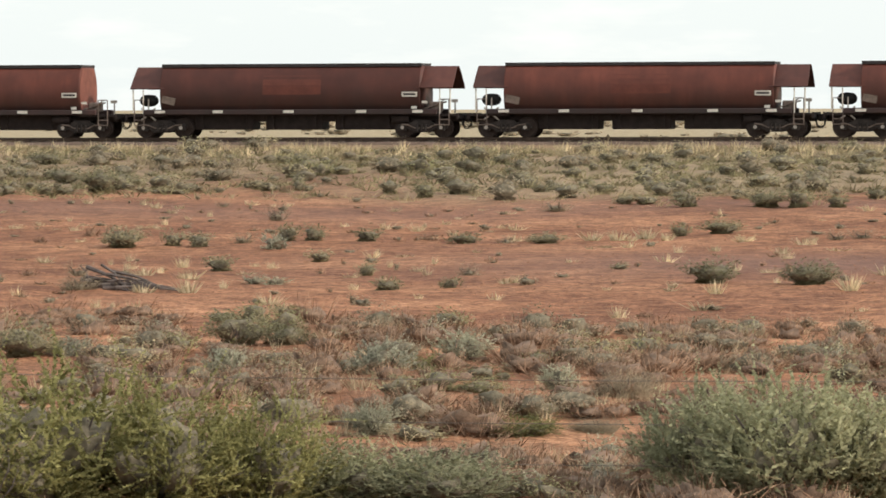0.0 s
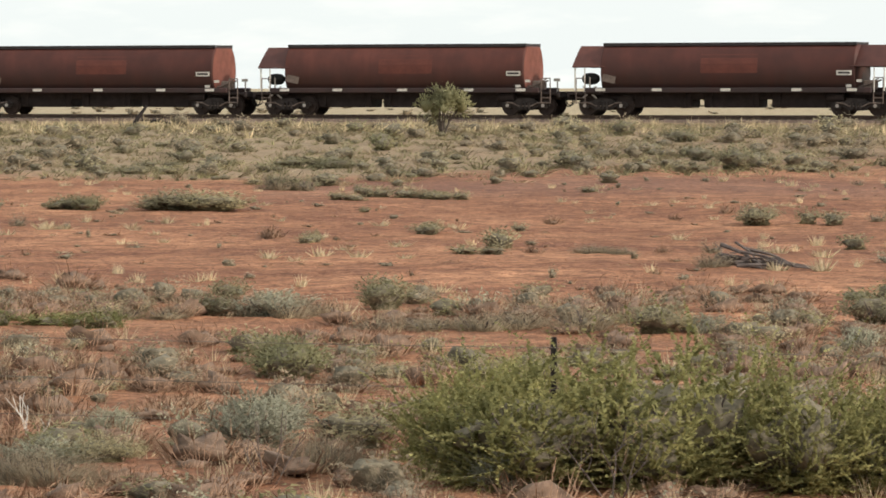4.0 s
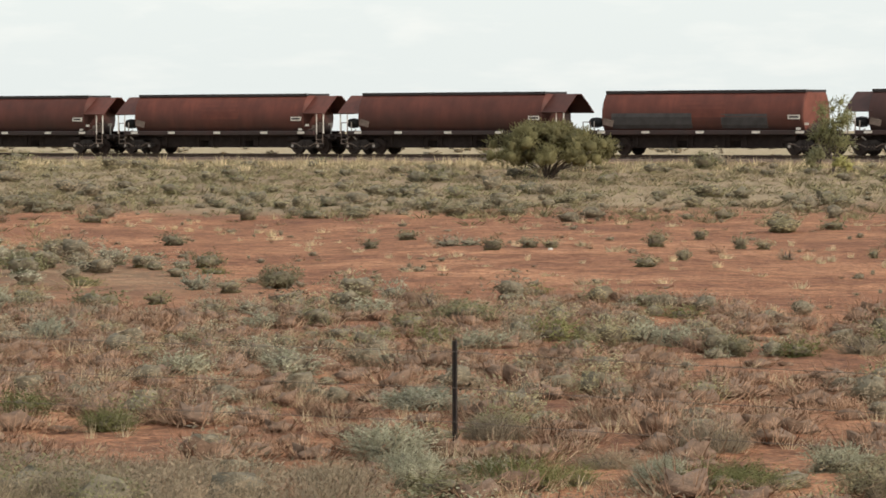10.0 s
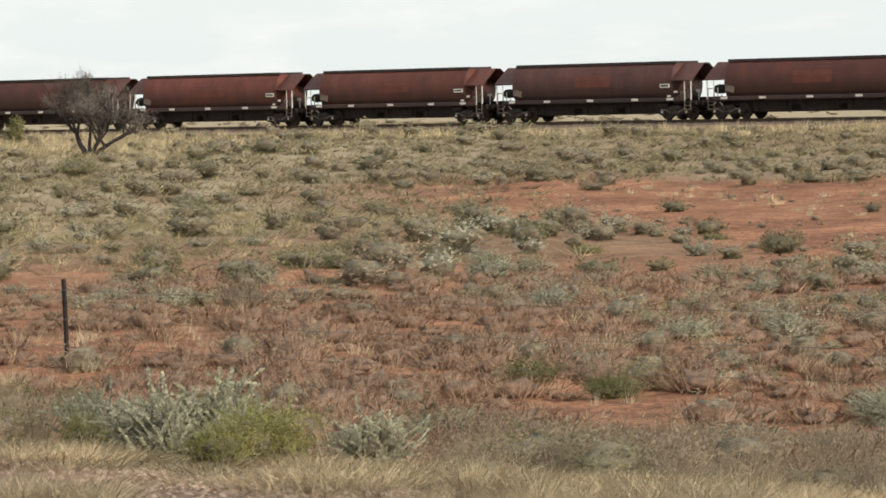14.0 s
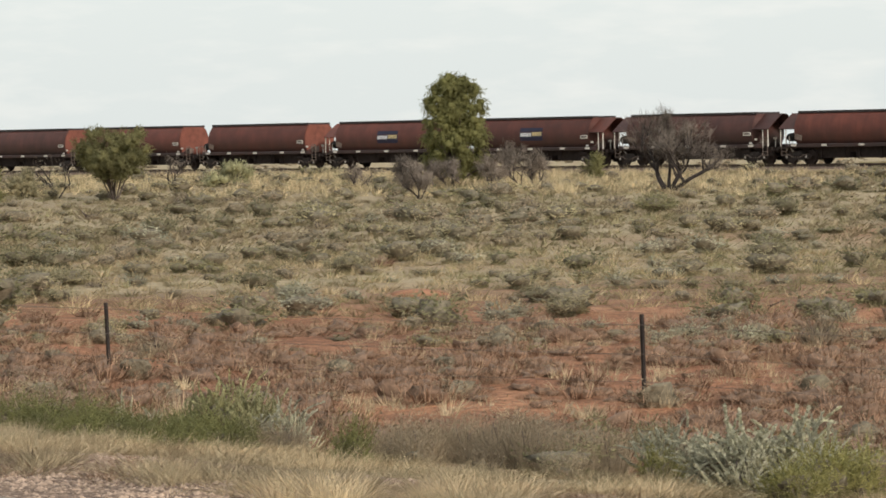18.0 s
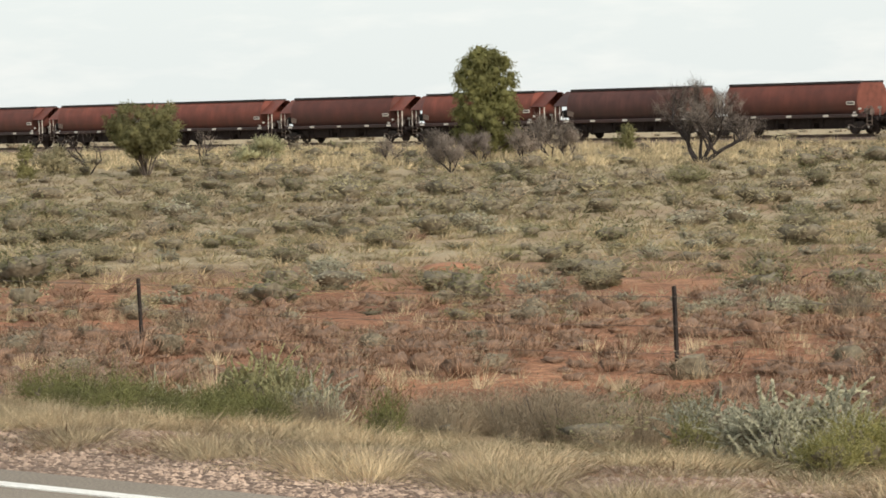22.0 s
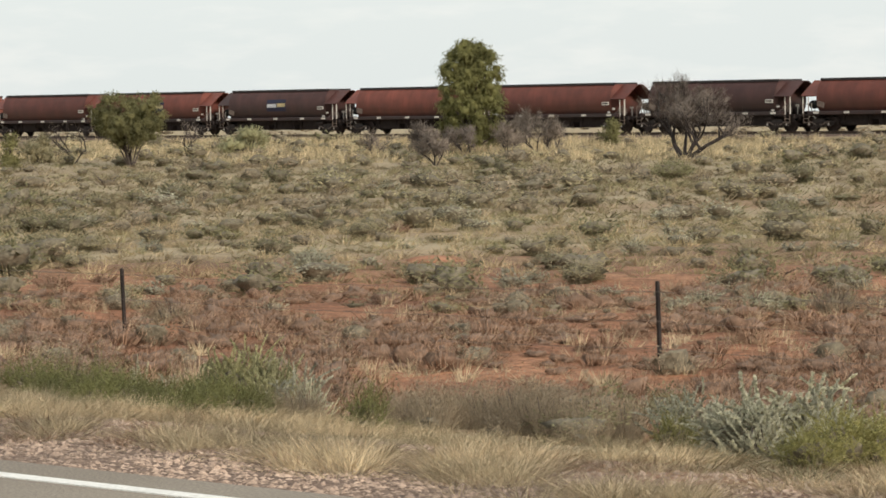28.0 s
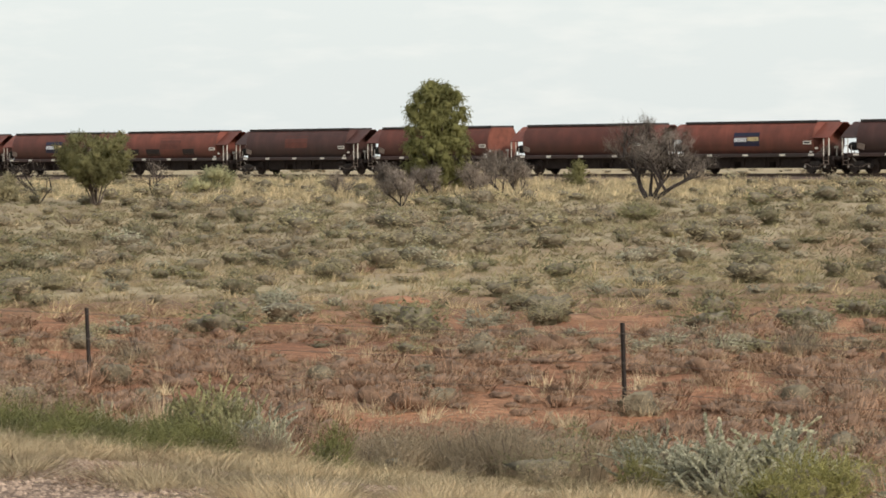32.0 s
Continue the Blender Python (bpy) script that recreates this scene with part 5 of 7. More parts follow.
STRAW_B = [
    (-15.3, 94.2, 0.55, 0.33), (-14.7, 93.6, 0.41, 0.24), (-12.7, 92.6, 0.48, 0.24), (-7.5, 68.2, 0.43, 0.33), (-9.7, 67.2, 0.27, 0.31), (-14.0, 71.3, 0.21, 0.21),
    (-6.4, 34.9, 0.39, 0.18), (-80.3, 96.6, 0.29, 0.22), (-80.0, 96.9, 0.25, 0.22), (-78.5, 95.8, 0.28, 0.21), (-77.8, 96.4, 0.32, 0.25), (-75.4, 95.4, 0.31, 0.24),
    (-73.1, 93.1, 0.37, 0.31), (-47.3, 76.7, 0.23, 0.23), (-50.2, 81.7, 0.25, 0.22), (-50.2, 79.4, 0.24, 0.22), (-48.6, 83.0, 0.25, 0.25), (-47.2, 81.2, 0.27, 0.24),
    (-47.7, 82.6, 0.25, 0.22), (-45.2, 80.8, 0.27, 0.24), (-43.9, 81.2, 0.26, 0.24),
]
STRAW_C = [(-24.0, 16.7, 0.29, 0.50), (-22.5, 14.3, 0.34, 0.08), (-21.5, 13.9, 0.18, 0.06)]
STRAW = STRAW_A + STRAW_B + STRAW_C
LIME_A = [
    (-8.8, 30.4, 1.37, 0.98), (-10.9, 29.7, 1.73, 1.00), (-9.8, 30.2, 1.64, 1.14), (-8.1, 30.7, 1.05, 0.87), (-11.7, 30.2, 0.84, 0.79), (-12.6, 31.6, 0.34, 0.15),
    (-12.1, 32.1, 0.99, 0.84), (-26.6, 26.5, 0.59, 0.38), (-27.9, 26.8, 0.78, 0.39),
    (-13.6, 36.8, 0.51, 0.51), (-30.8, 27.4, 0.36, 0.30),
]
LIME_B = [(-14.1, 13.7, 0.37, 0.29), (-14.1, 13.9, 0.31, 0.30), (-13.9, 13.3, 0.30, 0.22), (-16.0, 14.3, 0.22, 0.22)]
LIME = LIME_A + LIME_B
OLIVE_A = [
    (-10.7, 31.1, 0.95, 0.80), (-19.9, 27.9, 0.79, 0.25), (-23.2, 33.4, 0.64, 0.35), (-31.3, 27.1, 0.54, 0.42), (-27.7, 32.5, 0.56, 0.25), (-17.2, 39.4, 0.80, 0.51),
    (-17.5, 40.0, 0.75, 0.50), (-17.6, 40.1, 0.82, 0.48), (-8.9, 43.3, 0.63, 0.19), (-99.9, 160.7, 1.36, 0.98), (-126.6, 85.5, 1.09, 0.66), (-71.8, 45.8, 0.73, 0.32),
    (-84.6, 58.9, 0.74, 0.35), (-82.6, 58.5, 0.87, 0.29), (-117.5, 89.7, 1.06, 0.47), (-86.9, 72.0, 0.97, 0.29), (-70.8, 57.8, 0.66, 0.29), (-124.5, 111.4, 1.72, 0.91),
    (-97.9, 95.6, 1.25, 0.39), (-66.3, 60.3, 0.77, 0.28), (-73.6, 63.4, 0.70, 0.28), (-36.7, 51.7, 1.09, 0.44), (-47.9, 57.5, 0.64, 0.32), (-22.8, 42.4, 0.62, 0.55),
]
OLIVE = OLIVE_A
GREY_A = [
    (-14.6, 28.1, 1.09, 0.39), (-12.8, 30.1, 0.61, 0.38), (-16.2, 29.2, 0.77, 0.43), (-20.8, 27.0, 0.78, 0.44), (-20.7, 27.2, 0.74, 0.44),
    (-21.6, 26.6, 0.99, 0.44), (-22.2, 26.7, 0.90, 0.45), (-23.3, 26.8, 0.92, 0.46), (-21.5, 28.3, 0.92, 0.31), (-22.3, 27.9, 1.03, 0.36), (-23.2, 27.6, 0.83, 0.36),
    (-24.4, 26.9, 0.94, 0.47), (-20.1, 30.7, 0.69, 0.26), (-20.3, 32.7, 0.66, 0.35), (-20.2, 32.8, 0.66, 0.33), (-28.4, 26.0, 0.66, 0.39), (-28.8, 26.5, 0.73, 0.34),
    (-23.1, 33.1, 0.64, 0.38), (-30.8, 26.1, 0.64, 0.35), (-31.5, 26.1, 0.71, 0.38), (-31.2, 26.6, 0.71, 0.35),
]
GREY_B = [
    (-32.1, 26.6, 0.90, 0.45), (-34.2, 24.8, 0.61, 0.36), (-34.2, 25.5, 0.55, 0.31), (-17.0, 48.4, 1.03, 0.44),
    (-18.7, 48.0, 1.33, 0.30), (-18.0, 48.7, 0.89, 0.30), (-18.8, 48.6, 1.35, 0.22), (-18.1, 48.9, 0.90, 0.30), (-19.8, 48.3, 0.90, 0.19), (-23.6, 48.7, 1.40, 0.26),
    (-22.0, 49.9, 1.17, 0.39), (-21.7, 50.7, 0.57, 0.32), (-24.4, 70.5, 0.98, 0.24), (-24.4, 70.7, 0.97, 0.21), (-34.7, 71.7, 0.46, 0.16), (-45.1, 103.2, 1.61, 0.58),
    (-37.9, 139.0, 1.24, 0.54), (-149.5, 99.3, 1.54, 0.72), (-131.2, 85.8, 1.01, 0.49), (-117.9, 82.6, 0.78, 0.54), (-163.1, 113.8, 1.31, 0.85), (-169.2, 121.6, 1.43, 0.54),
]
GREY_C = [
    (-88.5, 60.6, 0.86, 0.46), (-76.0, 50.6, 0.65, 0.31), (-121.2, 91.1, 1.22, 0.52), (-144.9, 109.5, 1.30, 0.62), (-129.7, 108.7, 1.50, 0.82), (-100.2, 84.4, 0.86, 0.41),
    (-65.7, 53.1, 0.65, 0.29), (-118.1, 107.2, 1.05, 0.64), (-134.6, 117.9, 1.28, 0.72), (-133.8, 115.7, 1.01, 0.61), (-94.1, 86.2, 0.88, 0.33), (-111.9, 104.1, 1.01, 0.39),
    (-70.9, 67.6, 0.73, 0.37), (-52.0, 35.7, 0.87, 0.45), (-46.9, 29.8, 0.72, 0.33), (-46.2, 38.1, 0.22, 0.15), (-44.7, 43.3, 0.82, 0.62), (-30.2, 110.0, 0.44, 0.26),
    (-26.6, 102.2, 0.70, 0.54), (-24.4, 90.6, 0.67, 0.32), (-23.0, 73.2, 0.55, 0.31), (-20.1, 108.3, 0.95, 0.41), (-18.0, 90.4, 0.53, 0.24), (-10.2, 93.1, 1.13, 0.32),
]
GREY_D = [
    (-15.5, 74.2, 0.50, 0.30), (-7.1, 42.4, 0.68, 0.37), (-6.7, 38.3, 0.50, 0.20), (-40.8, 56.5, 0.60, 0.52), (-48.9, 82.5, 0.60, 0.38), (-50.2, 90.7, 1.04, 0.51),
    (-42.4, 81.4, 0.47, 0.39), (-26.8, 47.3, 0.86, 0.39), (-20.2, 38.0, 0.62, 0.28),
]
GREY_E = [(-20.1, 14.7, 0.29, 0.23), (-20.1, 14.5, 0.25, 0.18), (-19.9, 14.7, 0.21, 0.22), (-26.5, 17.2, 0.77, 0.45), (-27.8, 17.6, 0.57, 0.39), (-19.0, 14.9, 0.42, 0.33), (-18.6, 14.7, 0.31, 0.33), (-18.8, 14.6, 0.27, 0.25), (-18.8, 15.2, 0.42, 0.39), (-18.2, 15.0, 0.44, 0.42), (-17.7, 14.8, 0.40, 0.39), (-17.3, 14.8, 0.36, 0.38), (-17.2, 15.0, 0.33, 0.38)]
GREY = GREY_A + GREY_B + GREY_C + GREY_D + GREY_E
HERB_A = [
    (-15.3, 27.8, 0.55, 0.23), (-18.1, 29.3, 0.64, 0.20), (-18.0, 29.4, 0.89, 0.25), (-19.9, 29.0, 1.01, 0.30), (-18.3, 30.1, 0.56, 0.20),
    (-19.6, 29.3, 0.46, 0.20), (-27.0, 26.9, 0.77, 0.34), (-28.1, 26.1, 0.66, 0.33),
    (-27.7, 32.4, 0.56, 0.29), (-30.0, 33.6, 0.66, 0.31), (-30.1, 33.7, 0.60, 0.25), (-23.5, 46.4, 1.04, 0.25),
]
HERB_B = [
    (-23.2, 46.6, 1.12, 0.27), (-54.3, 55.4, 0.78, 0.29), (-54.6, 63.2, 0.84, 0.24), (-76.0, 68.6, 0.44, 0.26), (-83.6, 77.1, 0.52, 0.20), (-56.8, 40.7, 0.22, 0.10),
    (-49.5, 36.9, 0.30, 0.12), (-46.8, 39.3, 0.44, 0.19), (-51.0, 43.4, 0.31, 0.12), (-10.3, 46.5, 0.48, 0.21), (-7.3, 37.8, 0.61, 0.22), (-56.4, 69.6, 0.95, 0.23),
    (-34.0, 47.2, 0.67, 0.28), (-42.3, 62.0, 0.75, 0.22), (-32.3, 47.8, 0.74, 0.41), (-34.6, 55.1, 0.84, 0.21), (-28.6, 44.6, 0.53, 0.18), (-27.3, 46.4, 0.62, 0.28),
    (-27.8, 49.8, 0.57, 0.25), (-24.2, 45.8, 0.59, 0.30), (-25.0, 45.3, 0.59, 0.22),
]
HERB_C = [
    (-22.5, 14.3, 0.44, 0.26), (-21.9, 14.1, 0.30, 0.24), (-20.5, 13.3, 0.32, 0.22), (-21.3, 14.1, 0.34, 0.27), (-19.9, 13.1, 0.35, 0.20), (-20.1, 13.5, 0.36, 0.24), (-19.3, 13.2, 0.35, 0.22), (-19.6, 13.6, 0.35, 0.23), (-19.1, 13.4, 0.31, 0.25), (-18.6, 13.2, 0.34, 0.25), (-18.4, 12.8, 0.37, 0.20), (-18.4, 13.2, 0.22, 0.22), (-18.8, 12.8, 0.26, 0.15), (-17.3, 13.2, 0.25, 0.28),
]
HERB = HERB_A + HERB_B + HERB_C
SPIKY_A = [(-14.0, 14.5, 0.43, 0.37), (-15.3, 14.5, 0.72, 0.52), (-14.8, 14.3, 0.38, 0.47), (-15.4, 14.3, 0.52, 0.42), (-16.4, 14.8, 0.44, 0.43), (-15.0, 14.0, 0.35, 0.37)]
SPIKY_B = [(-20.4, 15.0, 0.35, 0.37), (-20.1, 14.9, 0.18, 0.32), (-23.7, 16.0, 0.12, 0.37), (-23.2, 15.9, 0.22, 0.28)]
SPIKY = SPIKY_A + SPIKY_B
YELLOW = [(-22.3, 15.9, 0.47, 0.43), (-21.9, 15.8, 0.37, 0.42), (-22.6, 15.9, 0.32, 0.38), (-21.3, 15.5, 0.23, 0.36)]


for kind, rows in (("SALT", SALT), ("GREENSALT", GREENSALT), ("SPIKY", SPIKY), ("YELLOW", YELLOW), ("BLUE", BLUE), ("DARK", DARKS), ("LIME", LIME), ("HERB", HERB), ("TWIG", TWIG), ("STRAW", STRAW), ("OLIVE", OLIVE), ("GREY", GREY)):
    for i, (x, y, w, h) in enumerate(rows):
        plant(kind, x, y, w, h, i)


# ---- what nobody could count: fields of shrubs, twigs and grass ----
def scattered(name, mat, template, xs, ys, ws, hs, rng, label, category, sink=0.02, inside=M_INNER):
    """One joined mesh of many small plants."""
    lv, ln, cvs, cns, cfs, count = [], [], [], [], [], 0
    pick = rng.integers(0, len(template), len(xs))
    turn = rng.uniform(0, 2 * np.pi, len(xs))
    zs = ground_z(xs, ys) - sink
    for k, (leaf, soft, (cv, cn, cf)) in enumerate(template):
        idx = np.nonzero(pick == k)[0]
        if not len(idx):
            continue
        c, s = np.cos(turn[idx])[:, None], np.sin(turn[idx])[:, None]
        w, h = ws[idx][:, None], hs[idx][:, None]

        def placed(t):
            x = (t[None, :, 0] * c - t[None, :, 1] * s) * w + xs[idx][:, None]
            y = (t[None, :, 0] * s + t[None, :, 1] * c) * w + ys[idx][:, None]
            return np.stack([x, y, t[None, :, 2] * h + zs[idx][:, None]], -1).reshape(-1, 3)

        def turned(t):
            return np.stack([t[None, :, 0] * c - t[None, :, 1] * s, t[None, :, 0] * s + t[None, :, 1] * c, np.broadcast_to(t[None, :, 2] * w / h, (len(idx), len(t)))], -1).reshape(-1, 3)

        lv.append(placed(leaf))
        ln.append(unit(turned(soft)))
        if len(cv):
            cvs.append(placed(cv))
            cns.append(unit(turned(cn)))
            cfs.append((cf[None] + (np.arange(len(idx)) * len(cv))[:, None, None]).reshape(-1, 3) + count)
            count += len(idx) * len(cv)
    mass = (np.concatenate(cvs), np.concatenate(cns), np.concatenate(cfs)) if cvs else NOCORE
    ob = new(name, faces_mesh(name, (np.concatenate(lv), np.concatenate(ln), mass), mat, inside if cvs else None))
    return tagged(ob, label, category, kind="stuff")


PLACED = np.array([b for rows in (SALT, GREENSALT, SPIKY, YELLOW, BLUE, DARKS, LIME, HERB, TWIG, OLIVE, GREY) for b in rows])


def apart(x, y):
    """Where nothing crowds a single shrub: beside it, or on its side towards the road."""
    free = np.ones(len(x), bool)
    d, a = np.hypot(x, y), np.arctan2(x, y)
    for px, py, w, h in PLACED:
        pd, pa = math.hypot(px, py), math.atan2(px, py)
        free &= ~((np.abs(a - pa) * pd < 0.5 * w) & (d > pd - 0.055 * pd - 0.5) & (d < pd + 0.6))
    return free


def field(seed, n, a0, a1, d0, d1, accept, cluster=0.0, room=True):
    """Random places between two bearings and two distances, thinned by accept(x, y, bearing, distance)."""
    rng = np.random.default_rng(seed)
    az = rng.uniform(a0, a1, n)
    d = np.sqrt(rng.uniform(d0 * d0, d1 * d1, n))
    x, y = -np.sin(np.radians(az)) * d, np.cos(np.radians(az)) * d
    if cluster:
        lump = np.clip(0.5 + 0.32 * np.sin(x * 0.55 + 2 * np.sin(y * 0.31)) * np.sin(y * 0.48 + 2 * np.sin(x * 0.27)) + 0.55 * np.sin(x * 1.5 + 1.7 * np.sin(y * 0.9)) * np.sin(y * 1.7 + 1.9 * np.sin(x * 0.8)), 0, 1)
    else:
        lump = 1.0
    p = accept(x, y, az, d) * (1 - cluster + cluster * 2.2 * lump ** 1.5)
    ok = (rng.uniform(0, 1, n) < p) & (np.abs(y - TRACK_Y) > 4.2)
    if room:
        ok &= apart(x, y)
    return x[ok], y[ok], d[ok], rng


def stones(name, x, y, size, rng, mat, label, category):
    """Small uneven stones, joined."""
    n = len(x)
    shape = np.array([(0.5, 0.0, 0.0), (0.1, 0.42, 0.02), (-0.45, 0.2, 0.0), (-0.3, -0.38, 0.03), (0.25, -0.4, 0.0), (0.02, 0.05, 0.26)])
    a = rng.uniform(0, 6.28, n)
    v = shape[None] * size[:, None, None] * rng.uniform(0.6, 1.4, (n, 6, 3))
    c, s = np.cos(a)[:, None], np.sin(a)[:, None]
    v = np.stack([v[..., 0] * c - v[..., 1] * s + x[:, None], v[..., 0] * s + v[..., 1] * c + y[:, None], v[..., 2] + ground_z(x, y)[:, None]], -1)
    faces = np.array([(k, (k + 1) % 5, 5) for k in range(5)])[None] + (np.arange(n) * 6)[:, None, None]
    return tagged(new(name, mesh_of(name, v.reshape(-1, 3).tolist(), faces.reshape(-1, 3).tolist(), mat)), label, category, kind="stuff")


def verge_u(x, y):
    return ROAD_N[0] * x + ROAD_N[1] * y - ROAD_C


def far_zone(x, y, az, d):
    far, near = far_near(az)
    return ease((d - far + 5) / 12.0) * (y < TRACK_Y - 3)


def open_zone(x, y, az, d):
    far, near = far_near(az)
    return ease((d - near + 4) / 8.0) * ease((far - d + 6) / 10.0)


def near_zone(x, y, az, d):
    far, near = far_near(az)
    bare = np.exp(-((d - 50) / 3.6) ** 2) * ease((az - 16) / 3) * ease((34 - az) / 3)
    return ease((near - d + 6) / 9.0) * ease((verge_u(x, y) - 5) / 3.0) * (1 - 0.93 * bare)


def build_fields():
    lod = lambda seed, n, leaf, lobes=4: mound(seed, n * 2, leaf * 0.9, 0.55, lobes + 2, 6, 10)
    lodf = lambda seed, n, leaf, lobes=4: mound(seed, n * 2, leaf * 0.9, 0.6, lobes + 1, 6, 9)
    closed = lambda a, d: ease((a - 40) / 5.0) * ease((d - 74) / 8.0)
    # far grey-green shrubs
    x, y, d, r = field(11, 5600, 1, 61, 96, 330, lambda x, y, a, d: far_zone(x, y, a, d) * np.where(d > 190, 0.75, 1) * (0.55 + 0.3 * ease((a - 38) / 8)), 0.85)
    big = lambda x, y: 1 + 0.2 * ease((np.degrees(np.arctan2(-x, y)) - 38) / 8)
    w = (0.5 + 1.5 * r.uniform(0, 1, len(x)) ** 1.8) * big(x, y)
    sel = r.uniform(0, 1, len(x))
    for k, (name, mat, lo, hi, lab) in enumerate((("far_bluebush", M_BLUEB, 0, 0.4, "grey-green bluebush covering the far plain"), ("far_grey_shrub", M_GREYBUSH, 0.4, 0.74, "grey-brown low shrubs covering the far plain"), ("far_olive_shrub", M_OLIVE, 0.74, 0.86, "olive-green low shrubs on the far plain"), ("far_dark_shrub", M_DARK, 0.86, 1.0, "scattered dark green shrubs on the far plain"))):
        q = (sel >= lo) & (sel < hi)
        scattered(name, mat, [lodf(21 + 5 * k + i, 130, 0.105, 7) for i in range(4)], x[q], y[q], w[q], w[q] * r.uniform(0.38, 0.56, q.sum()), r, lab, "shrubs")
    # a belt of low shrubs before the railway, where the red flat ends
    x, y, d, r = field(21, 2300, 1, 44, 112, 205, lambda x, y, a, d: far_zone(x, y, a, d) * np.exp(-((d - 130) / 22) ** 2), 0.95)
    w = 0.55 + 1.1 * r.uniform(0, 1, len(x)) ** 1.6
    sel = r.uniform(0, 1, len(x))
    for k, (name, mat, lo, hi, lab) in enumerate((("belt_bluebush", M_BLUEB, 0, 0.4, "rounded grey-green bluebush at the edge of the red flat"), ("belt_grey_shrub", M_GREYBUSH, 0.4, 0.75, "rounded grey-brown shrubs at the edge of the red flat"), ("belt_dark_shrub", M_DARK, 0.75, 1.0, "rounded dark olive shrubs at the edge of the red flat"))):
        q = (sel >= lo) & (sel < hi)
        scattered(name, mat, [lodf(221 + 5 * k + i, 130, 0.1, 7) for i in range(4)], x[q], y[q], w[q], w[q] * r.uniform(0.4, 0.6, q.sum()), r, lab, "shrubs")
    # pale grass of the far plain, and taller golden grass along the railway
    x, y, d, r = field(12, 90000, 1, 61, 74, 330, lambda x, y, a, d: np.maximum(far_zone(x, y, a, d) * (0.75 + 0.25 * ease((a - 38) / 10)), closed(a, d)) * np.where(d > 200, 0.7, 1), 0.7, False)
    green = r.uniform(0, 1, len(x)) < 0.35 + 0.25 * ease((44 + np.degrees(np.arctan2(x, y))) / 8) + 0.3 * np.sin(x * 0.13 + 1.0) * np.sin(y * 0.17)
    for name, mat, q, lab in (("far_dry_grass", M_PALE, ~green, "pale yellow dry grass between shrubs"), ("far_green_grass", M_PALEGREEN, green, "dull yellow-green low growth between shrubs")):
        for close in (True, False):
            p = q & ((d < 120) == close)
            scattered(name, mat, [tussock(s, 24, 0.03, 0.9) if close else tussock(s, 12, 0.065, 0.9) for s in (61, 62, 63, 64)], x[p], y[p], r.uniform(0.5, 1.2, p.sum()), r.uniform(0.16, 0.4, p.sum()), r, lab, "grass")
    # spread wider to the left, where the golden colour stands for sunlight
    x, y, d, r = field(22, 42000, 1, 61, 130, 300, lambda x, y, a, d: np.maximum(0.5 * np.exp(-((y - 163) / 8.0) ** 2), ease((a - 45) / 4) * ease((y - 122) / 14) * (y < 173)), 0.6, False)
    scattered("golden_grass", M_GOLDEN, [tussock(s, 15, 0.06, 0.5) for s in (261, 262, 263, 264)], x, y, r.uniform(0.4, 1.1, len(x)), r.uniform(0.25, 0.75, len(x)), r, "tall golden dry grass along the railway, sunlight in its colour", "grass")
    # scrub beyond the railway, out to the horizon
    x, y, d, r = field(18, 5500, 0, 62, 178, 760, lambda x, y, a, d: (y > TRACK_Y + 9) * (0.35 + 0.3 * np.exp(-((y - 205) / 25) ** 2)), 0.4)
    w = r.uniform(0.6, 1.8, len(x)) * (1 + d / 700)
    scattered("distant_scrub", M_GREYBUSH, [mound(s, 14, 0.3, 0.6, 3, 4, 6) for s in (81, 82, 83, 84)], x, y, w, w * r.uniform(0.25, 0.45, len(x)), r, "pale scrub beyond the railway out to the horizon", "shrubs")
    # the open flat: few small things
    x, y, d, r = field(13, 6000, 1, 50, 52, 140, lambda x, y, a, d: 0.3 * open_zone(x, y, a, d), 0.9)
    sel = r.uniform(0, 1, len(x))
    for k, (name, mat, lo, hi, f, lab) in enumerate((("small_tufts", M_STRAW, 0, 0.45, lambda s: tussock(s, 40, 0.06), "small pale grass tufts on the red flat"), ("small_shrubs", M_GREYBUSH, 0.45, 0.72, lambda s: lod(s, 60, 0.16, 3), "small grey shrubs on the red flat"), ("small_twigs", M_TWIG, 0.72, 1, lambda s: twigs(s, 44, 0.032, 2), "small brown twigs on the red flat"))):
        q = (sel >= lo) & (sel < hi)
        scattered(name, mat, [f(71 + 5 * k + i) for i in range(4)], x[q], y[q], r.uniform(0.15, 0.55, q.sum()), r.uniform(0.1, 0.28, q.sum()), r, lab, "plants")
    # the near plain and fence line: a brown carpet of twigs with grey, green and straw among them
    brown = lambda a, d: ease((a - 38) / 5.0) * ease((66 - d) / 8.0)
    patch = lambda x, y, a: ease((np.sin(x * 0.42 + 1.2 * np.sin(y * 0.5)) * np.sin(y * 0.6 + 1.1 * np.sin(x * 0.36)) - 0.22) / 0.16) * ease((a - 42) / 4.0)
    x, y, d, r = field(17, 15500, 2, 61, 23, 72, lambda x, y, a, d: (0.42 + 0.14 * ease((22 - a) / 8) + 0.2 * ease((a - 31) / 3.0)) * near_zone(x, y, a, d) * (1 - 0.85 * patch(x, y, a)), 0.9, False)
    free = apart(x, y)
    a = np.degrees(np.arctan2(-x, y))
    sel = r.uniform(0, 1, len(x)) * (1 - 0.24 * brown(a, d))
    w = r.uniform(0.3, 0.95, len(x))
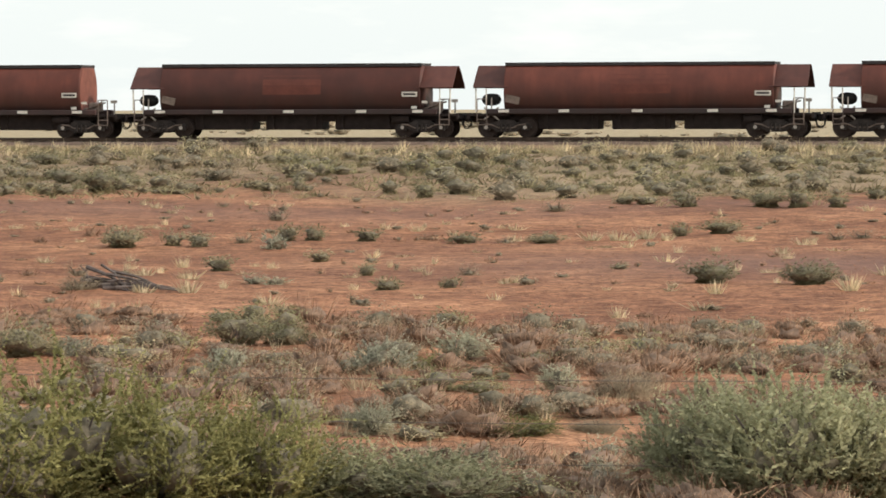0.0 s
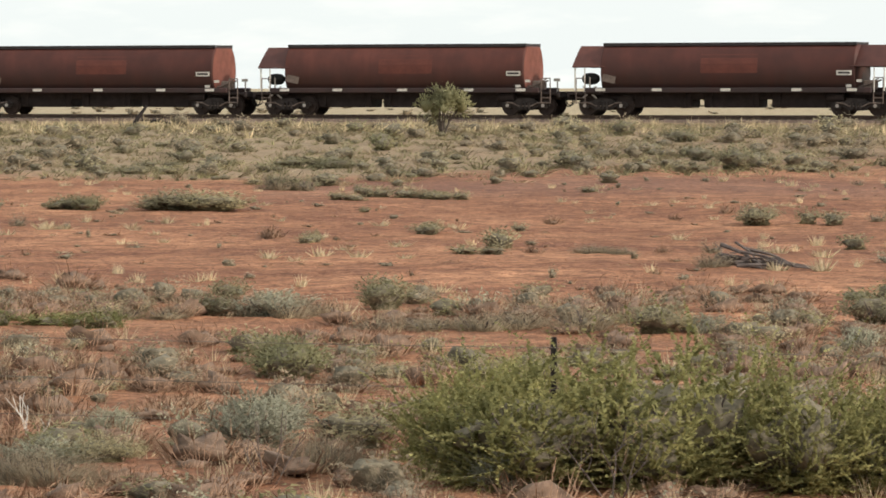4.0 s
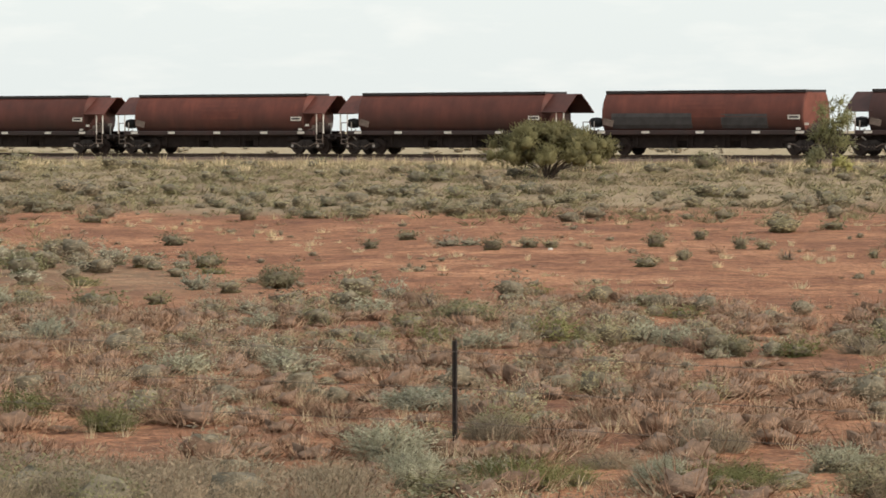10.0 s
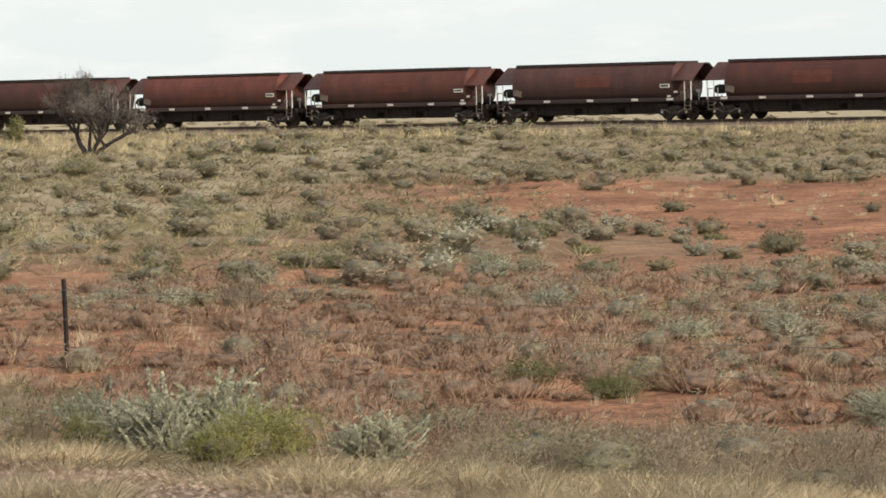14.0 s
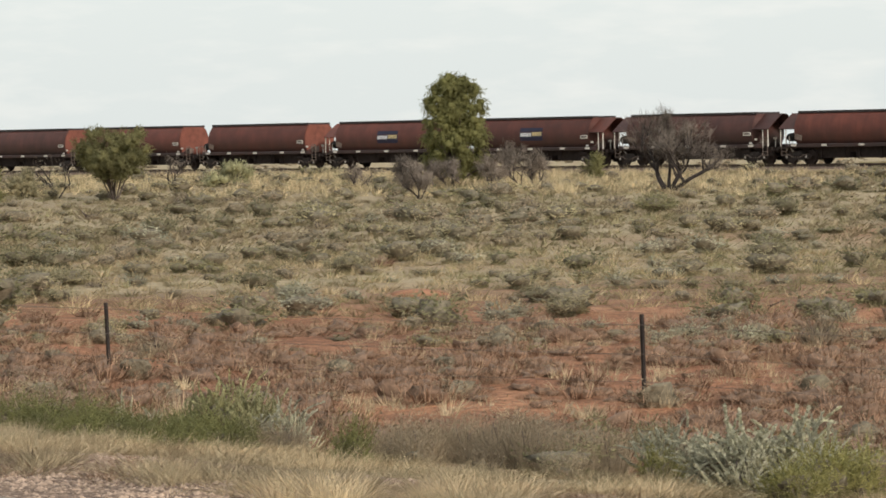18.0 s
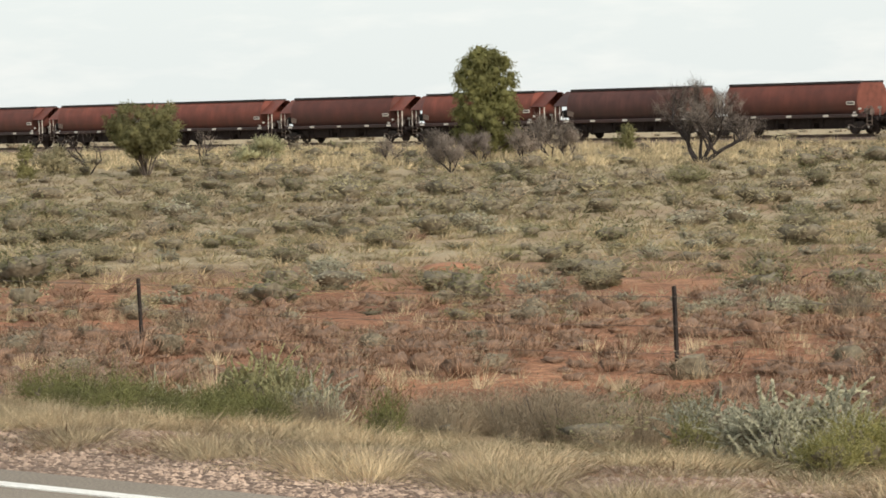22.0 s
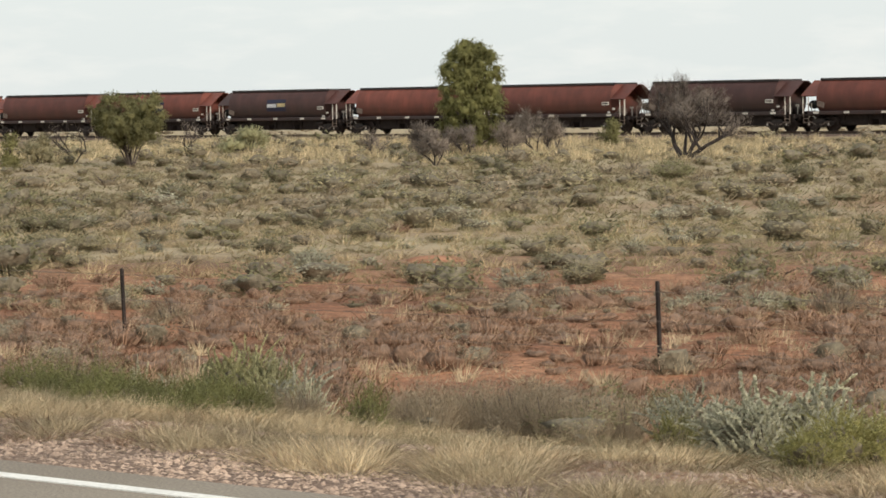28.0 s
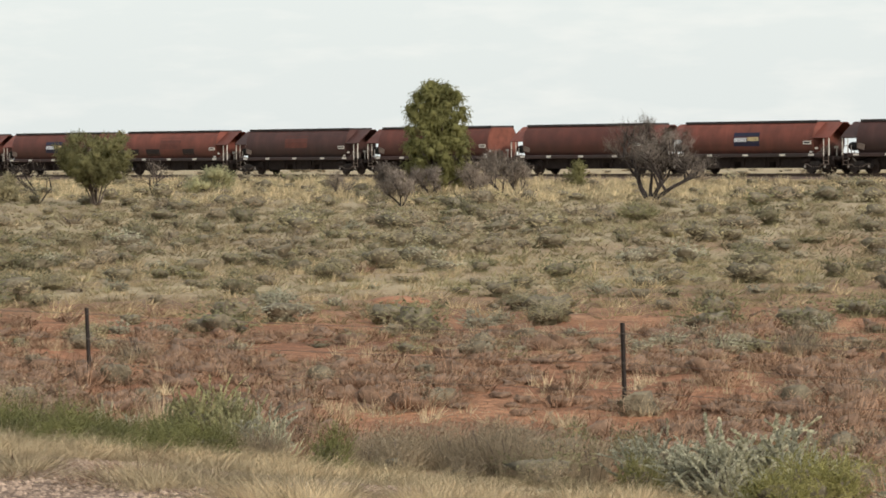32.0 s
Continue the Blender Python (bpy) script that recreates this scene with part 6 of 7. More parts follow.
    spec = (("brown_twig_shrubs", M_TWIG, -1, 0.7, lambda s: twigs(s, 115, 0.0105, 1, 0.5), 0.5, "carpet of low red-brown twiggy shrubs near the fence"),
            ("grey_half_dry_shrubs", M_GREYBUSH, 0.7, 0.84, lambda s: both(lod(s, 190, 0.08, 5), twigs(s + 1, 60, 0.012, 1, 0)), 0.55, "low grey half-dry shrubs near the fence"),
            ("green_low_shrubs", M_OLIVE, 0.84, 0.9, lambda s: lod(s, 270, 0.078, 6), 0.45, "low olive-green shrubs near the fence"),
            ("pale_saltbush", M_SALT, 0.9, 0.95, lambda s: fingers(s, 120, 7, 0.055, (0.08, 0.22), 0.45, 7, 0.2, 1.0, 0.56, 6, 10), 0.5, "low pale saltbush near the fence"),
            ("low_bluebush", M_BLUEB, 0.95, 9, lambda s: lod(s, 270, 0.078, 6), 0.55, "low grey-green bluebush near the fence"))
    w = np.where(sel < 0.7, w * 1.3, w)
    for k, (name, mat, lo, hi, f, tall, lab) in enumerate(spec):
        q = (sel >= lo) & (sel < hi) & (free | (k == 0) & (r.uniform(0, 1, len(x)) < 0.5))
        scattered(name, mat, [f(101 + 9 * k + i) for i in range(4)], x[q], y[q], w[q], w[q] * tall * r.uniform(0.65, 1.25, q.sum()), r, lab, "shrubs", 0.02, M_THICKET if k == 0 else M_INNER)
    # grey and green mounds on the plain behind, in loose groups
    x, y, d, r = field(14, 3000, 2, 61, 70, 142, lambda x, y, a, d: (0.8 - 0.2 * ease((a - 41) / 3.0)) * near_zone(x, y, a, d) * (1 - 0.6 * closed(a, d)), 0.95)
    w = (0.5 + 1.3 * r.uniform(0, 1, len(x)) ** 1.8) * big(x, y)
    sel = r.uniform(0, 1, len(x))
    for k, (name, mat, lo, hi, lab) in enumerate((("plain_grey_shrubs", M_GREYBUSH, 0, 0.32, "rounded grey half-dry shrubs on the plain"), ("plain_green_shrubs", M_OLIVE, 0.32, 0.54, "rounded olive-green shrubs on the plain"), ("plain_saltbush", M_SALT, 0.54, 0.66, "rounded pale saltbush on the plain"), ("plain_bluebush", M_BLUEB, 0.66, 1.0, "rounded grey-green bluebush on the plain"))):
        q = (sel >= lo) & (sel < hi)
        scattered(name, mat, [lodf(141 + 9 * k + i, 230, 0.078, 8) for i in range(4)], x[q], y[q], w[q], w[q] * r.uniform(0.42, 0.58, q.sum()), r, lab, "shrubs")
    x, y, d, r = field(15, 12000, 2, 61, 21, 75, lambda x, y, a, d: 0.4 * near_zone(x, y, a, d), 0.9, False)
    scattered("dry_grass", M_STRAW, [tussock(s, 24, 0.03) for s in (161, 162, 163, 164)], x, y, r.uniform(0.15, 0.5, len(x)), r.uniform(0.12, 0.36, len(x)), r, "thin straw-coloured grass among the shrubs", "grass")
    # the verge: dry grass on the shoulder's edge
    rng = np.random.default_rng(16)
    for k, (name, mat, n, u0, u1, tall, lab) in enumerate((("verge_grass", M_STRAW, 9500, 1.2, 5.0, 0.14, "dry straw grass along the road shoulder"), ("verge_brown_grass", M_TWIG, 1500, 1.2, 4.8, 0.105, "dead brown grass along the road shoulder"), ("verge_green_grass", M_OLIVE, 420, 2.4, 4.2, 0.13, "greenish grass along the road shoulder"), ("shoulder_tufts", M_STRAW, 170, 0.9, 2.2, 0.13, "sparse dry tufts on the gravel shoulder"))):
        u = rng.uniform(u0, u1, n)
        s = rng.uniform(-32, -8, n)
        x = ROAD_N[0] * (ROAD_C + u) + ROAD_N[1] * s
        y = ROAD_N[1] * (ROAD_C + u) - ROAD_N[0] * s
        lump = np.clip(0.55 + 1.3 * np.sin(x * 2.9 + k + 2 * np.sin(y * 2.3)) * np.sin(y * 3.1 + 1.5 * np.sin(x * 2.2)), 0.34, 1.25)
        edge = (ease((u - u0 + 0.5 * lump) / 1.0) * 0.6 + 0.4) * (1 - 0.4 * ease((u - 2.8) / 1.4))
        ok = rng.uniform(0, 1, n) < lump * lump * (0.4 + edge)
        x, y, lump, edge, n = x[ok], y[ok], lump[ok], edge[ok], int(ok.sum())
        scattered(name, mat, [tussock(171 + 7 * k + i, 60, 0.011, 0.85) for i in range(5)], x, y, rng.uniform(0.2, 0.6, n), tall * rng.uniform(0.45, 1.25, n) * lump * edge, rng, lab, "grass")
    # shrubs in a row behind the verge grass
    for k, (name, mat, n, f, tall, lab) in enumerate((("verge_grey_shrubs", M_GREYBUSH, 170, lambda s: both(mound(s, 700, 0.045, 0.4, 8, 6, 10, 0.7, 1.0, 0.28), twigs(s + 1, 300, 0.0055, 2, 0)), 0.62, "grey twiggy shrubs behind the verge grass"),
                                                      ("verge_olive_shrubs", M_OLIVE, 60, lambda s: lod(s, 600, 0.05, 7), 0.5, "low olive-green shrubs behind the verge grass"),
                                                      ("verge_saltbush", M_GREENSALT, 16, lambda s: lod(s, 600, 0.05, 7), 0.6, "low grey-green saltbush behind the verge grass"))):
        u = rng.uniform(4.6, 7.0, n)
        s = rng.uniform(-32, -8, n)
        x = ROAD_N[0] * (ROAD_C + u) + ROAD_N[1] * s
        y = ROAD_N[1] * (ROAD_C + u) - ROAD_N[0] * s
        clear = np.ones(n, bool)
        for px, py, pw, _ in SPIKY + YELLOW + [b for b in HERB + LIME if math.hypot(b[0], b[1]) < 30]:
            beside = np.abs(np.degrees(np.arctan2(x, y)) - math.degrees(math.atan2(px, py)))
            clear &= beside > 0.5 + math.degrees(0.55 * pw / math.hypot(px, py))
        x, y, n = x[clear], y[clear], int(clear.sum())
        w = rng.uniform(0.35, 0.75, n)
        scattered(name, mat, [f(201 + 7 * k + i) for i in range(4)], x, y, w, w * tall * rng.uniform(0.7, 1.2, n), rng, lab, "shrubs")
    # gravel of the shoulder
    n = 36000
    u = 0.45 + 2.2 * rng.uniform(0, 1, n) ** 1.1
    s = rng.uniform(-25, -8, n)
    x = ROAD_N[0] * (ROAD_C + u) + ROAD_N[1] * s
    y = ROAD_N[1] * (ROAD_C + u) - ROAD_N[0] * s
    stones("shoulder_gravel", x, y, rng.uniform(0.2, 1.0, n) ** 3.0 * 0.036 + 0.011, rng, M_STONE, "loose pinkish gravel on the road shoulder", "gravel")


build_fields()


def pebbles():
    """Dark and pale stones strewn over the open flat."""
    x, y, d, r = field(19, 42000, 2, 50, 40, 135, lambda x, y, a, d: 0.8 * open_zone(x, y, a, d) + 0.25 * near_zone(x, y, a, d), 0.6, False)
    stones("flat_stones", x, y, r.uniform(0.25, 1.0, len(x)) ** 2 * 0.075 + 0.02, r, M_PEBBLE, "dark red-brown stones strewn on the flat", "stones")


pebbles()


# ---- trees, dead wood and the fence ----
def limbs(rng, start, way, length, radius, depth, tips, s, spread=0.55, lift=0.25, forks=3, bend=0.25):
    """Grows a forking limb into the shape s and gathers its tips."""
    pts, p, w = [Vector(start)], Vector(start), Vector(way).normalized()
    for _ in range(3):
        w = (w + Vector((rng.gauss(0, bend), rng.gauss(0, bend), rng.gauss(0.04, bend * 0.6))) * 0.5).normalized()
        p = p + w * length / 3
        pts.append(p.copy())
    s.tube(pts, radius, radius * 0.6, 6 if radius > 0.04 else 4)
    tips.append((pts[-1], w.copy(), depth))
    if depth == 0:
        return
    for k in range(forks):
        a = rng.uniform(0, 6.28)
        side = Vector((math.cos(a), math.sin(a), rng.uniform(-0.2, 0.5)))
        v = (w * (1 - spread) + side * spread + Vector((0, 0, lift))).normalized()
        at = pts[-1] if k < 2 else pts[2]
        limbs(rng, at, v, length * rng.uniform(0.6, 0.85), radius * 0.58, depth - 1, tips, s, spread, lift, forks, bend)


def balls(cen, size, rng, k, rough=0.3):
    """The dense insides of the lobes of a crown."""
    bm = bmesh.new()
    bmesh.ops.create_icosphere(bm, subdivisions=2, radius=1.0)
    bv = np.array([v.co[:] for v in bm.verts])
    bf = np.array([[v.index for v in f.verts] for f in bm.faces])
    bm.free()
    v = cen[:, None, :] + bv[None] * (size[:, None] * k * rng.uniform(1 - rough, 1 + rough, (len(cen), len(bv))))[..., None]
    f = (bf[None] + (np.arange(len(cen)) * len(bv))[:, None, None]).reshape(-1, 3)
    v = v.reshape(-1, 3)
    v[:, 2] = np.maximum(v[:, 2], 0.0)
    return v, swell(v, f), f


def lobed_tree(name, label, x, y, seed, h, w, lobes, leaves, leaf, mat, profile, stems_at=5, trunk=0.09, size=0.16, droop=0.0, per=6, wide=0.5, full=0.55):
    """A tree whose limbs reach to lobes of leaves inside an outline: profile gives the half-width by height."""
    ob = holder(name, pose(x, y, settled(x, y, 0.05)))
    tagged(ob, label, "tree")
    rng = np.random.default_rng(seed)
    lo = profile[0][0]
    f = np.sort(rng.uniform(lo, 0.97, lobes))
    half = np.interp(f, [p[0] for p in profile], [p[1] for p in profile]) * w / 2
    ang = rng.uniform(0, 2 * np.pi, lobes) + np.arange(lobes) * 2.399
    rad = half * rng.uniform(0.0, 1.0, lobes) ** 0.5
    cen = np.stack([np.cos(ang) * rad, np.sin(ang) * rad, f * h], -1)
    s = Shape()
    for k in range(stems_at):
        c = cen[(k * lobes) // stems_at]
        mid = (c[0] * 0.35 + rng.normal() * 0.06, c[1] * 0.35 + rng.normal() * 0.06, c[2] * 0.5)
        s.tube([(c[0] * 0.05, c[1] * 0.05, -0.05), mid, tuple(c)], trunk, trunk * 0.3, 6)
    for c in cen[:: max(1, lobes // 26)]:
        s.tube([(c[0] * 0.3, c[1] * 0.3, c[2] * 0.5), (c[0] * 0.7, c[1] * 0.7, c[2] * 0.82), tuple(c)], trunk * 0.42, trunk * 0.12, 4)
    part("trunk", s.mesh("trunk", M_BARK), ob, "grey-brown forking stems")
    n = leaves // per
    k = rng.integers(0, lobes, n)
    r = size * w * rng.uniform(0.7, 1.15, lobes)
    way = unit(rng.normal(size=(n, 3)) + np.array([0, 0, 0.25]))
    start = cen[k] + way * (r[k] * rng.uniform(0.45, 1.05, n))[:, None] * np.array([1, 1, 0.8])
    grow = unit(way * 0.9 + rng.normal(size=(n, 3)) * 0.5 + np.array([0, 0, 0.35 - 2.2 * droop]))
    g = np.tile(np.linspace(0, 1, per), n)
    at = np.repeat(start, per, 0) + np.repeat(grow, per, 0) * (g * leaf * 2.2)[:, None]
    along = unit(np.repeat(grow, per, 0) + rng.normal(size=at.shape) * 0.65 + np.array([0, 0, -droop]))
    out = np.repeat(way, per, 0)
    whole = unit((at - np.array([0, 0, h * (0.35 + 0.4 * lo)])) * np.array([1, 1, 0.6]))
    v, soft = blades(at, along, leaf * rng.uniform(0.7, 1.3, len(at)), leaf * wide, level_face(rng, out + whole), out * 0.75 + whole * 0.6)
    v[:, 2] = np.maximum(v[:, 2], 0.02)
    part("crown", faces_mesh("crown", (v, soft, balls(cen, r, rng, full)), mat), ob)
    return ob


def fine_twigs(seed, tips, n, long, width):
    rng = np.random.default_rng(seed)
    pts = np.array([tuple(p) for p, _, d in tips])
    k = rng.integers(0, len(pts), n)
    at = pts[k] + rng.normal(size=(n, 3)) * 0.12
    way = unit(rng.normal(size=(n, 3)) * 0.7 + np.array([0, 0, 0.55]))
    out = unit(at - np.array([0, 0, 0.4])) + rng.normal(size=at.shape) * 0.4
    return blades(at, way, long * rng.uniform(0.5, 1.2, n), width, level_face(rng, out), out)


def dead_tree(name, label, x, y, seed, trunks, n, long, width, mat=M_CHAR, twig_mat=M_TWIG):
    ob = holder(name, pose(x, y, settled(x, y, 0.05)))
    tagged(ob, label, "tree")
    rng = random.Random(seed)
    s, tips = Shape(), []
    for lx, ly, length, radius, depth, spread, lift in trunks:
        limbs(rng, (lx * 0.1, ly * 0.1, 0), (lx, ly, 1.0), length, radius, depth, tips, s, spread, lift, 3, 0.3)
    part("trunk", s.mesh("trunk", mat), ob)
    if n:
        tagged(part("twig_haze", faces_mesh("twig_haze", (*fine_twigs(seed, tips, n, long, width), NOCORE), twig_mat), ob), kind="stuff")
    return ob


lobed_tree("drooping_tree", "dense olive-green tree with drooping leaves beside the railway", -176.0, 142.0, 3, 6.6, 3.95, 240, 46000, 0.12, M_TREE,
           [(0.12, 0.8), (0.3, 0.95), (0.5, 1.0), (0.66, 0.9), (0.8, 0.72), (0.9, 0.5), (0.97, 0.3)], 6, 0.14, 0.105, 0.55, full=0.5)
lobed_tree("bushy_tree", "round olive bushy tree on forking stems", -180.6, 121.6, 8, 3.9, 4.6, 110, 28000, 0.11, M_BUSHY, [(0.33, 0.34), (0.48, 0.72), (0.68, 0.95), (0.84, 0.95), (0.97, 0.72)], 13, 0.055, 0.075, full=0.5)
lobed_tree("spreading_shrub", "wide dome-shaped olive shrub on many stems beside the railway", -96.4, 142.2, 12, 2.3, 5.8, 110, 22000, 0.1, M_DUSKY, [(0.36, 0.8), (0.5, 1.0), (0.72, 0.86), (0.9, 0.5), (0.97, 0.25)], 15, 0.06, 0.075)
lobed_tree("slender_tree", "small slender tree with a light green crown", -86.0, 148.9, 17, 3.35, 2.2, 24, 4200, 0.1, M_PALELEAF, [(0.42, 0.8), (0.62, 1.0), (0.82, 0.75), (0.97, 0.4)], 2, 0.05, 0.15, 0.2, full=0.35)
lobed_tree("twin_crowned_shrub", "small two-crowned shrub on dark forking stems", -59.8, 152.7, 19, 1.8, 2.05, 16, 2300, 0.13, M_OLIVE, [(0.5, 0.7), (0.75, 1.0), (0.97, 0.7)], 6, 0.05, 0.18)
lobed_tree("young_tree", "small bright olive sapling in dry grass", -174.9, 151.5, 23, 1.65, 0.95, 12, 1500, 0.15, M_BUSHY, [(0.1, 0.8), (0.4, 1.0), (0.97, 0.3)], 3, 0.03, 0.22)
lobed_tree("green_sapling", "small green sapling beside a slender tree", -84.3, 146.9, 24, 1.0, 0.9, 9, 500, 0.1, M_LIME, [(0.1, 0.8), (0.6, 1.0), (0.97, 0.4)], 3, 0.02, 0.22)
lobed_tree("edge_shrub", "rounded dark olive shrub in dry grass", -182.3, 114.8, 25, 1.75, 1.05, 14, 2000, 0.14, M_BUSHY, [(0.1, 0.7), (0.5, 1.0), (0.97, 0.5)], 4, 0.04, 0.2)
lobed_tree("edge_shrub", "rounded grey-green shrub in dry grass", -192.1, 123.1, 26, 1.35, 1.8, 14, 2000, 0.16, M_BLUEB, [(0.1, 0.9), (0.5, 1.0), (0.97, 0.5)], 4, 0.04, 0.2)
lobed_tree("yellow_shrub", "wide yellowish shrub beside the railway", -195.2, 139.9, 27, 1.3, 3.2, 22, 3200, 0.14, M_YELLOWSALT, [(0.1, 0.9), (0.5, 1.0), (0.97, 0.5)], 5, 0.04, 0.14)
lobed_tree("edge_shrub", "rounded green shrub beside the railway", -91.5, 157.2, 28, 0.95, 1.3, 12, 900, 0.11, M_OLIVE, [(0.1, 0.9), (0.5, 1.0), (0.97, 0.5)], 4, 0.03, 0.2)

dead_tree("dead_tree", "leaning dark dead tree with a haze of fine twigs", -147.5, 132.8, 31,
          [(-1.3, 0.1, 1.7, 0.17, 3, 0.5, 0.26), (0.4, 0.1, 1.2, 0.12, 3, 0.6, 0.1), (1.4, -0.1, 1.5, 0.14, 3, 0.55, 0.12), (-0.5, 0.2, 1.75, 0.1, 3, 0.45, 0.4), (0.7, 0.2, 1.4, 0.09, 3, 0.5, 0.25)], 8500, 0.5, 0.016, M_CHAR, M_ASH)
for x, y, seed, tall, n in ((-158.3, 125.3, 33, 0.75, 900), (-173.6, 139.5, 34, 0.8, 1500), (-172.0, 143.4, 35, 1.15, 1700), (-176.5, 139.0, 39, 0.7, 1200), (-169.0, 142.0, 40, 0.9, 1300), (-175.0, 137.5, 47, 0.75, 1300), (-170.6, 140.2, 48, 0.8, 1300), (-191.8, 133.2, 36, 1.0, 160), (-186.5, 121.7, 37, 1.25, 60), (-176.9, 135.6, 38, 0.62, 420)):
    dead_tree("dead_shrub", "grey leafless shrub with fine bare twigs", x, y, seed,
              [(-0.7, 0.2, tall, 0.05, 2, 0.55, 0.2), (0.6, 0.1, tall * 0.9, 0.045, 2, 0.55, 0.2), (0.1, -0.5, tall, 0.045, 2, 0.5, 0.3)], int(n * 1.5), 0.42, 0.026, M_CHAR, M_ASH)


def dead_sticks(label, x, y, seed, trunks, mat, n=0, width=0.004):
    return dead_tree("dead_sticks", label, x, y, seed, trunks, n, 0.12, width, mat, M_TWIG)


dead_sticks("dark bare forked twigs of a dead shrub", -16.3, 29.6, 41, [(0.1, 0, 0.3, 0.012, 3, 0.5, 0.3), (0.5, 0.1, 0.24, 0.01, 2, 0.5, 0.2), (-0.5, 0, 0.22, 0.01, 2, 0.5, 0.2)], M_CHAR, 60)
dead_sticks("pale dry stalks of a dead bush", -12.9, 29.1, 42, [(-0.25, 0, 0.34, 0.008, 1, 0.3, 0.5), (0.1, 0.1, 0.36, 0.008, 1, 0.3, 0.5), (0.45, 0, 0.3, 0.008, 1, 0.4, 0.3), (-0.5, 0, 0.24, 0.007, 1, 0.4, 0.3)], M_FRAME_EDGE, 40)
dead_sticks("pale dry stalks of a dead bush", -16.0, 31.0, 43, [(-0.55, 0, 0.3, 0.009, 1, 0.3, 0.3), (-0.25, 0.1, 0.34, 0.008, 1, 0.3, 0.4), (0.3, 0, 0.2, 0.007, 1, 0.4, 0.3)], M_WHITE, 30)
dead_sticks("grey bare branches inside a green shrub", -9.9, 29.0, 44, [(-0.5, -0.4, 0.3, 0.01, 2, 0.5, 0.2), (0.5, -0.5, 0.3, 0.01, 2, 0.5, 0.2), (0.0, -0.4, 0.34, 0.01, 2, 0.5, 0.3)], M_DEADWOOD, 80)
dead_sticks("tangle of dark fallen twigs on bare soil", -22.3, 40.4, 45, [(-0.9, 0.2, 0.28, 0.014, 2, 0.6, -0.3), (0.9, 0.1, 0.26, 0.012, 2, 0.6, -0.3), (0.2, -0.6, 0.22, 0.012, 2, 0.6, -0.2)], M_CHAR, 120, 0.008)
dead_sticks("tangle of dark dead twigs among shrubs", -53.5, 50.3, 46, [(-0.9, 0.2, 0.36, 0.014, 2, 0.6, -0.2), (0.9, 0.1, 0.34, 0.014, 2, 0.6, -0.2), (0.2, -0.6, 0.32, 0.012, 2, 0.6, 0.0)], M_CHAR, 160, 0.01)


def fallen(name, label, x, y, rows, mat):
    """Broken branches on the ground: rows of start, end and thickness."""
    ob = holder(name, pose(x, y, settled(x, y, 0.0)))
    tagged(ob, label, "dead wood")
    for a, b, r in rows:
        m = ((a[0] + b[0]) / 2, (a[1] + b[1]) / 2 + 0.03, (a[2] + b[2]) / 2 + 0.05)
        part("branch", Shape().tube([a, m, b], r, r * 0.5, 6).mesh("branch", mat), ob)
    return ob


b_rng = random.Random(5)
heap = []
for k in range(22):
    q, lift, big = b_rng.uniform(-0.95, 0.05), b_rng.uniform(0.0, 0.34), b_rng.uniform(0, 1) ** 2
    heap.append(((q, b_rng.uniform(-0.4, 0.4), lift * (1 - 0.5 * q) + 0.04), (q + b_rng.uniform(0.3, 0.7) + 0.6 * big, b_rng.uniform(-0.5, 0.5), b_rng.uniform(0.02, 0.2) * (1 - big)), 0.01 + 0.035 * big))
fallen("fallen_branches", "heap of grey fallen branches on red soil", -19.8, 65.5, heap, M_DEADWOOD)
for gx, gy, gw, gh in ((-20.5, 65.2, 0.7, 0.34), (-20.0, 65.9, 0.6, 0.3), (-19.3, 65.0, 0.5, 0.22), (-18.6, 65.4, 0.4, 0.3)):
    plant("STRAW" if gw < 0.65 else "GREY", gx, gy, gw, gh, int(gw * 50))
fallen("fallen_tree", "dark broken tree trunk lying beside the railway", -81.2, 169.6,
       [((-1.0, 0, 0.02), (-0.35, 0.1, 0.95), 0.12), ((-0.6, 0, 0.3), (1.1, 0.1, 0.08), 0.07), ((0.0, 0.1, 0.3), (1.3, 0, 0.02), 0.06), ((-0.2, -0.1, 0.1), (0.6, -0.2, 0.34), 0.04)], M_CHAR)


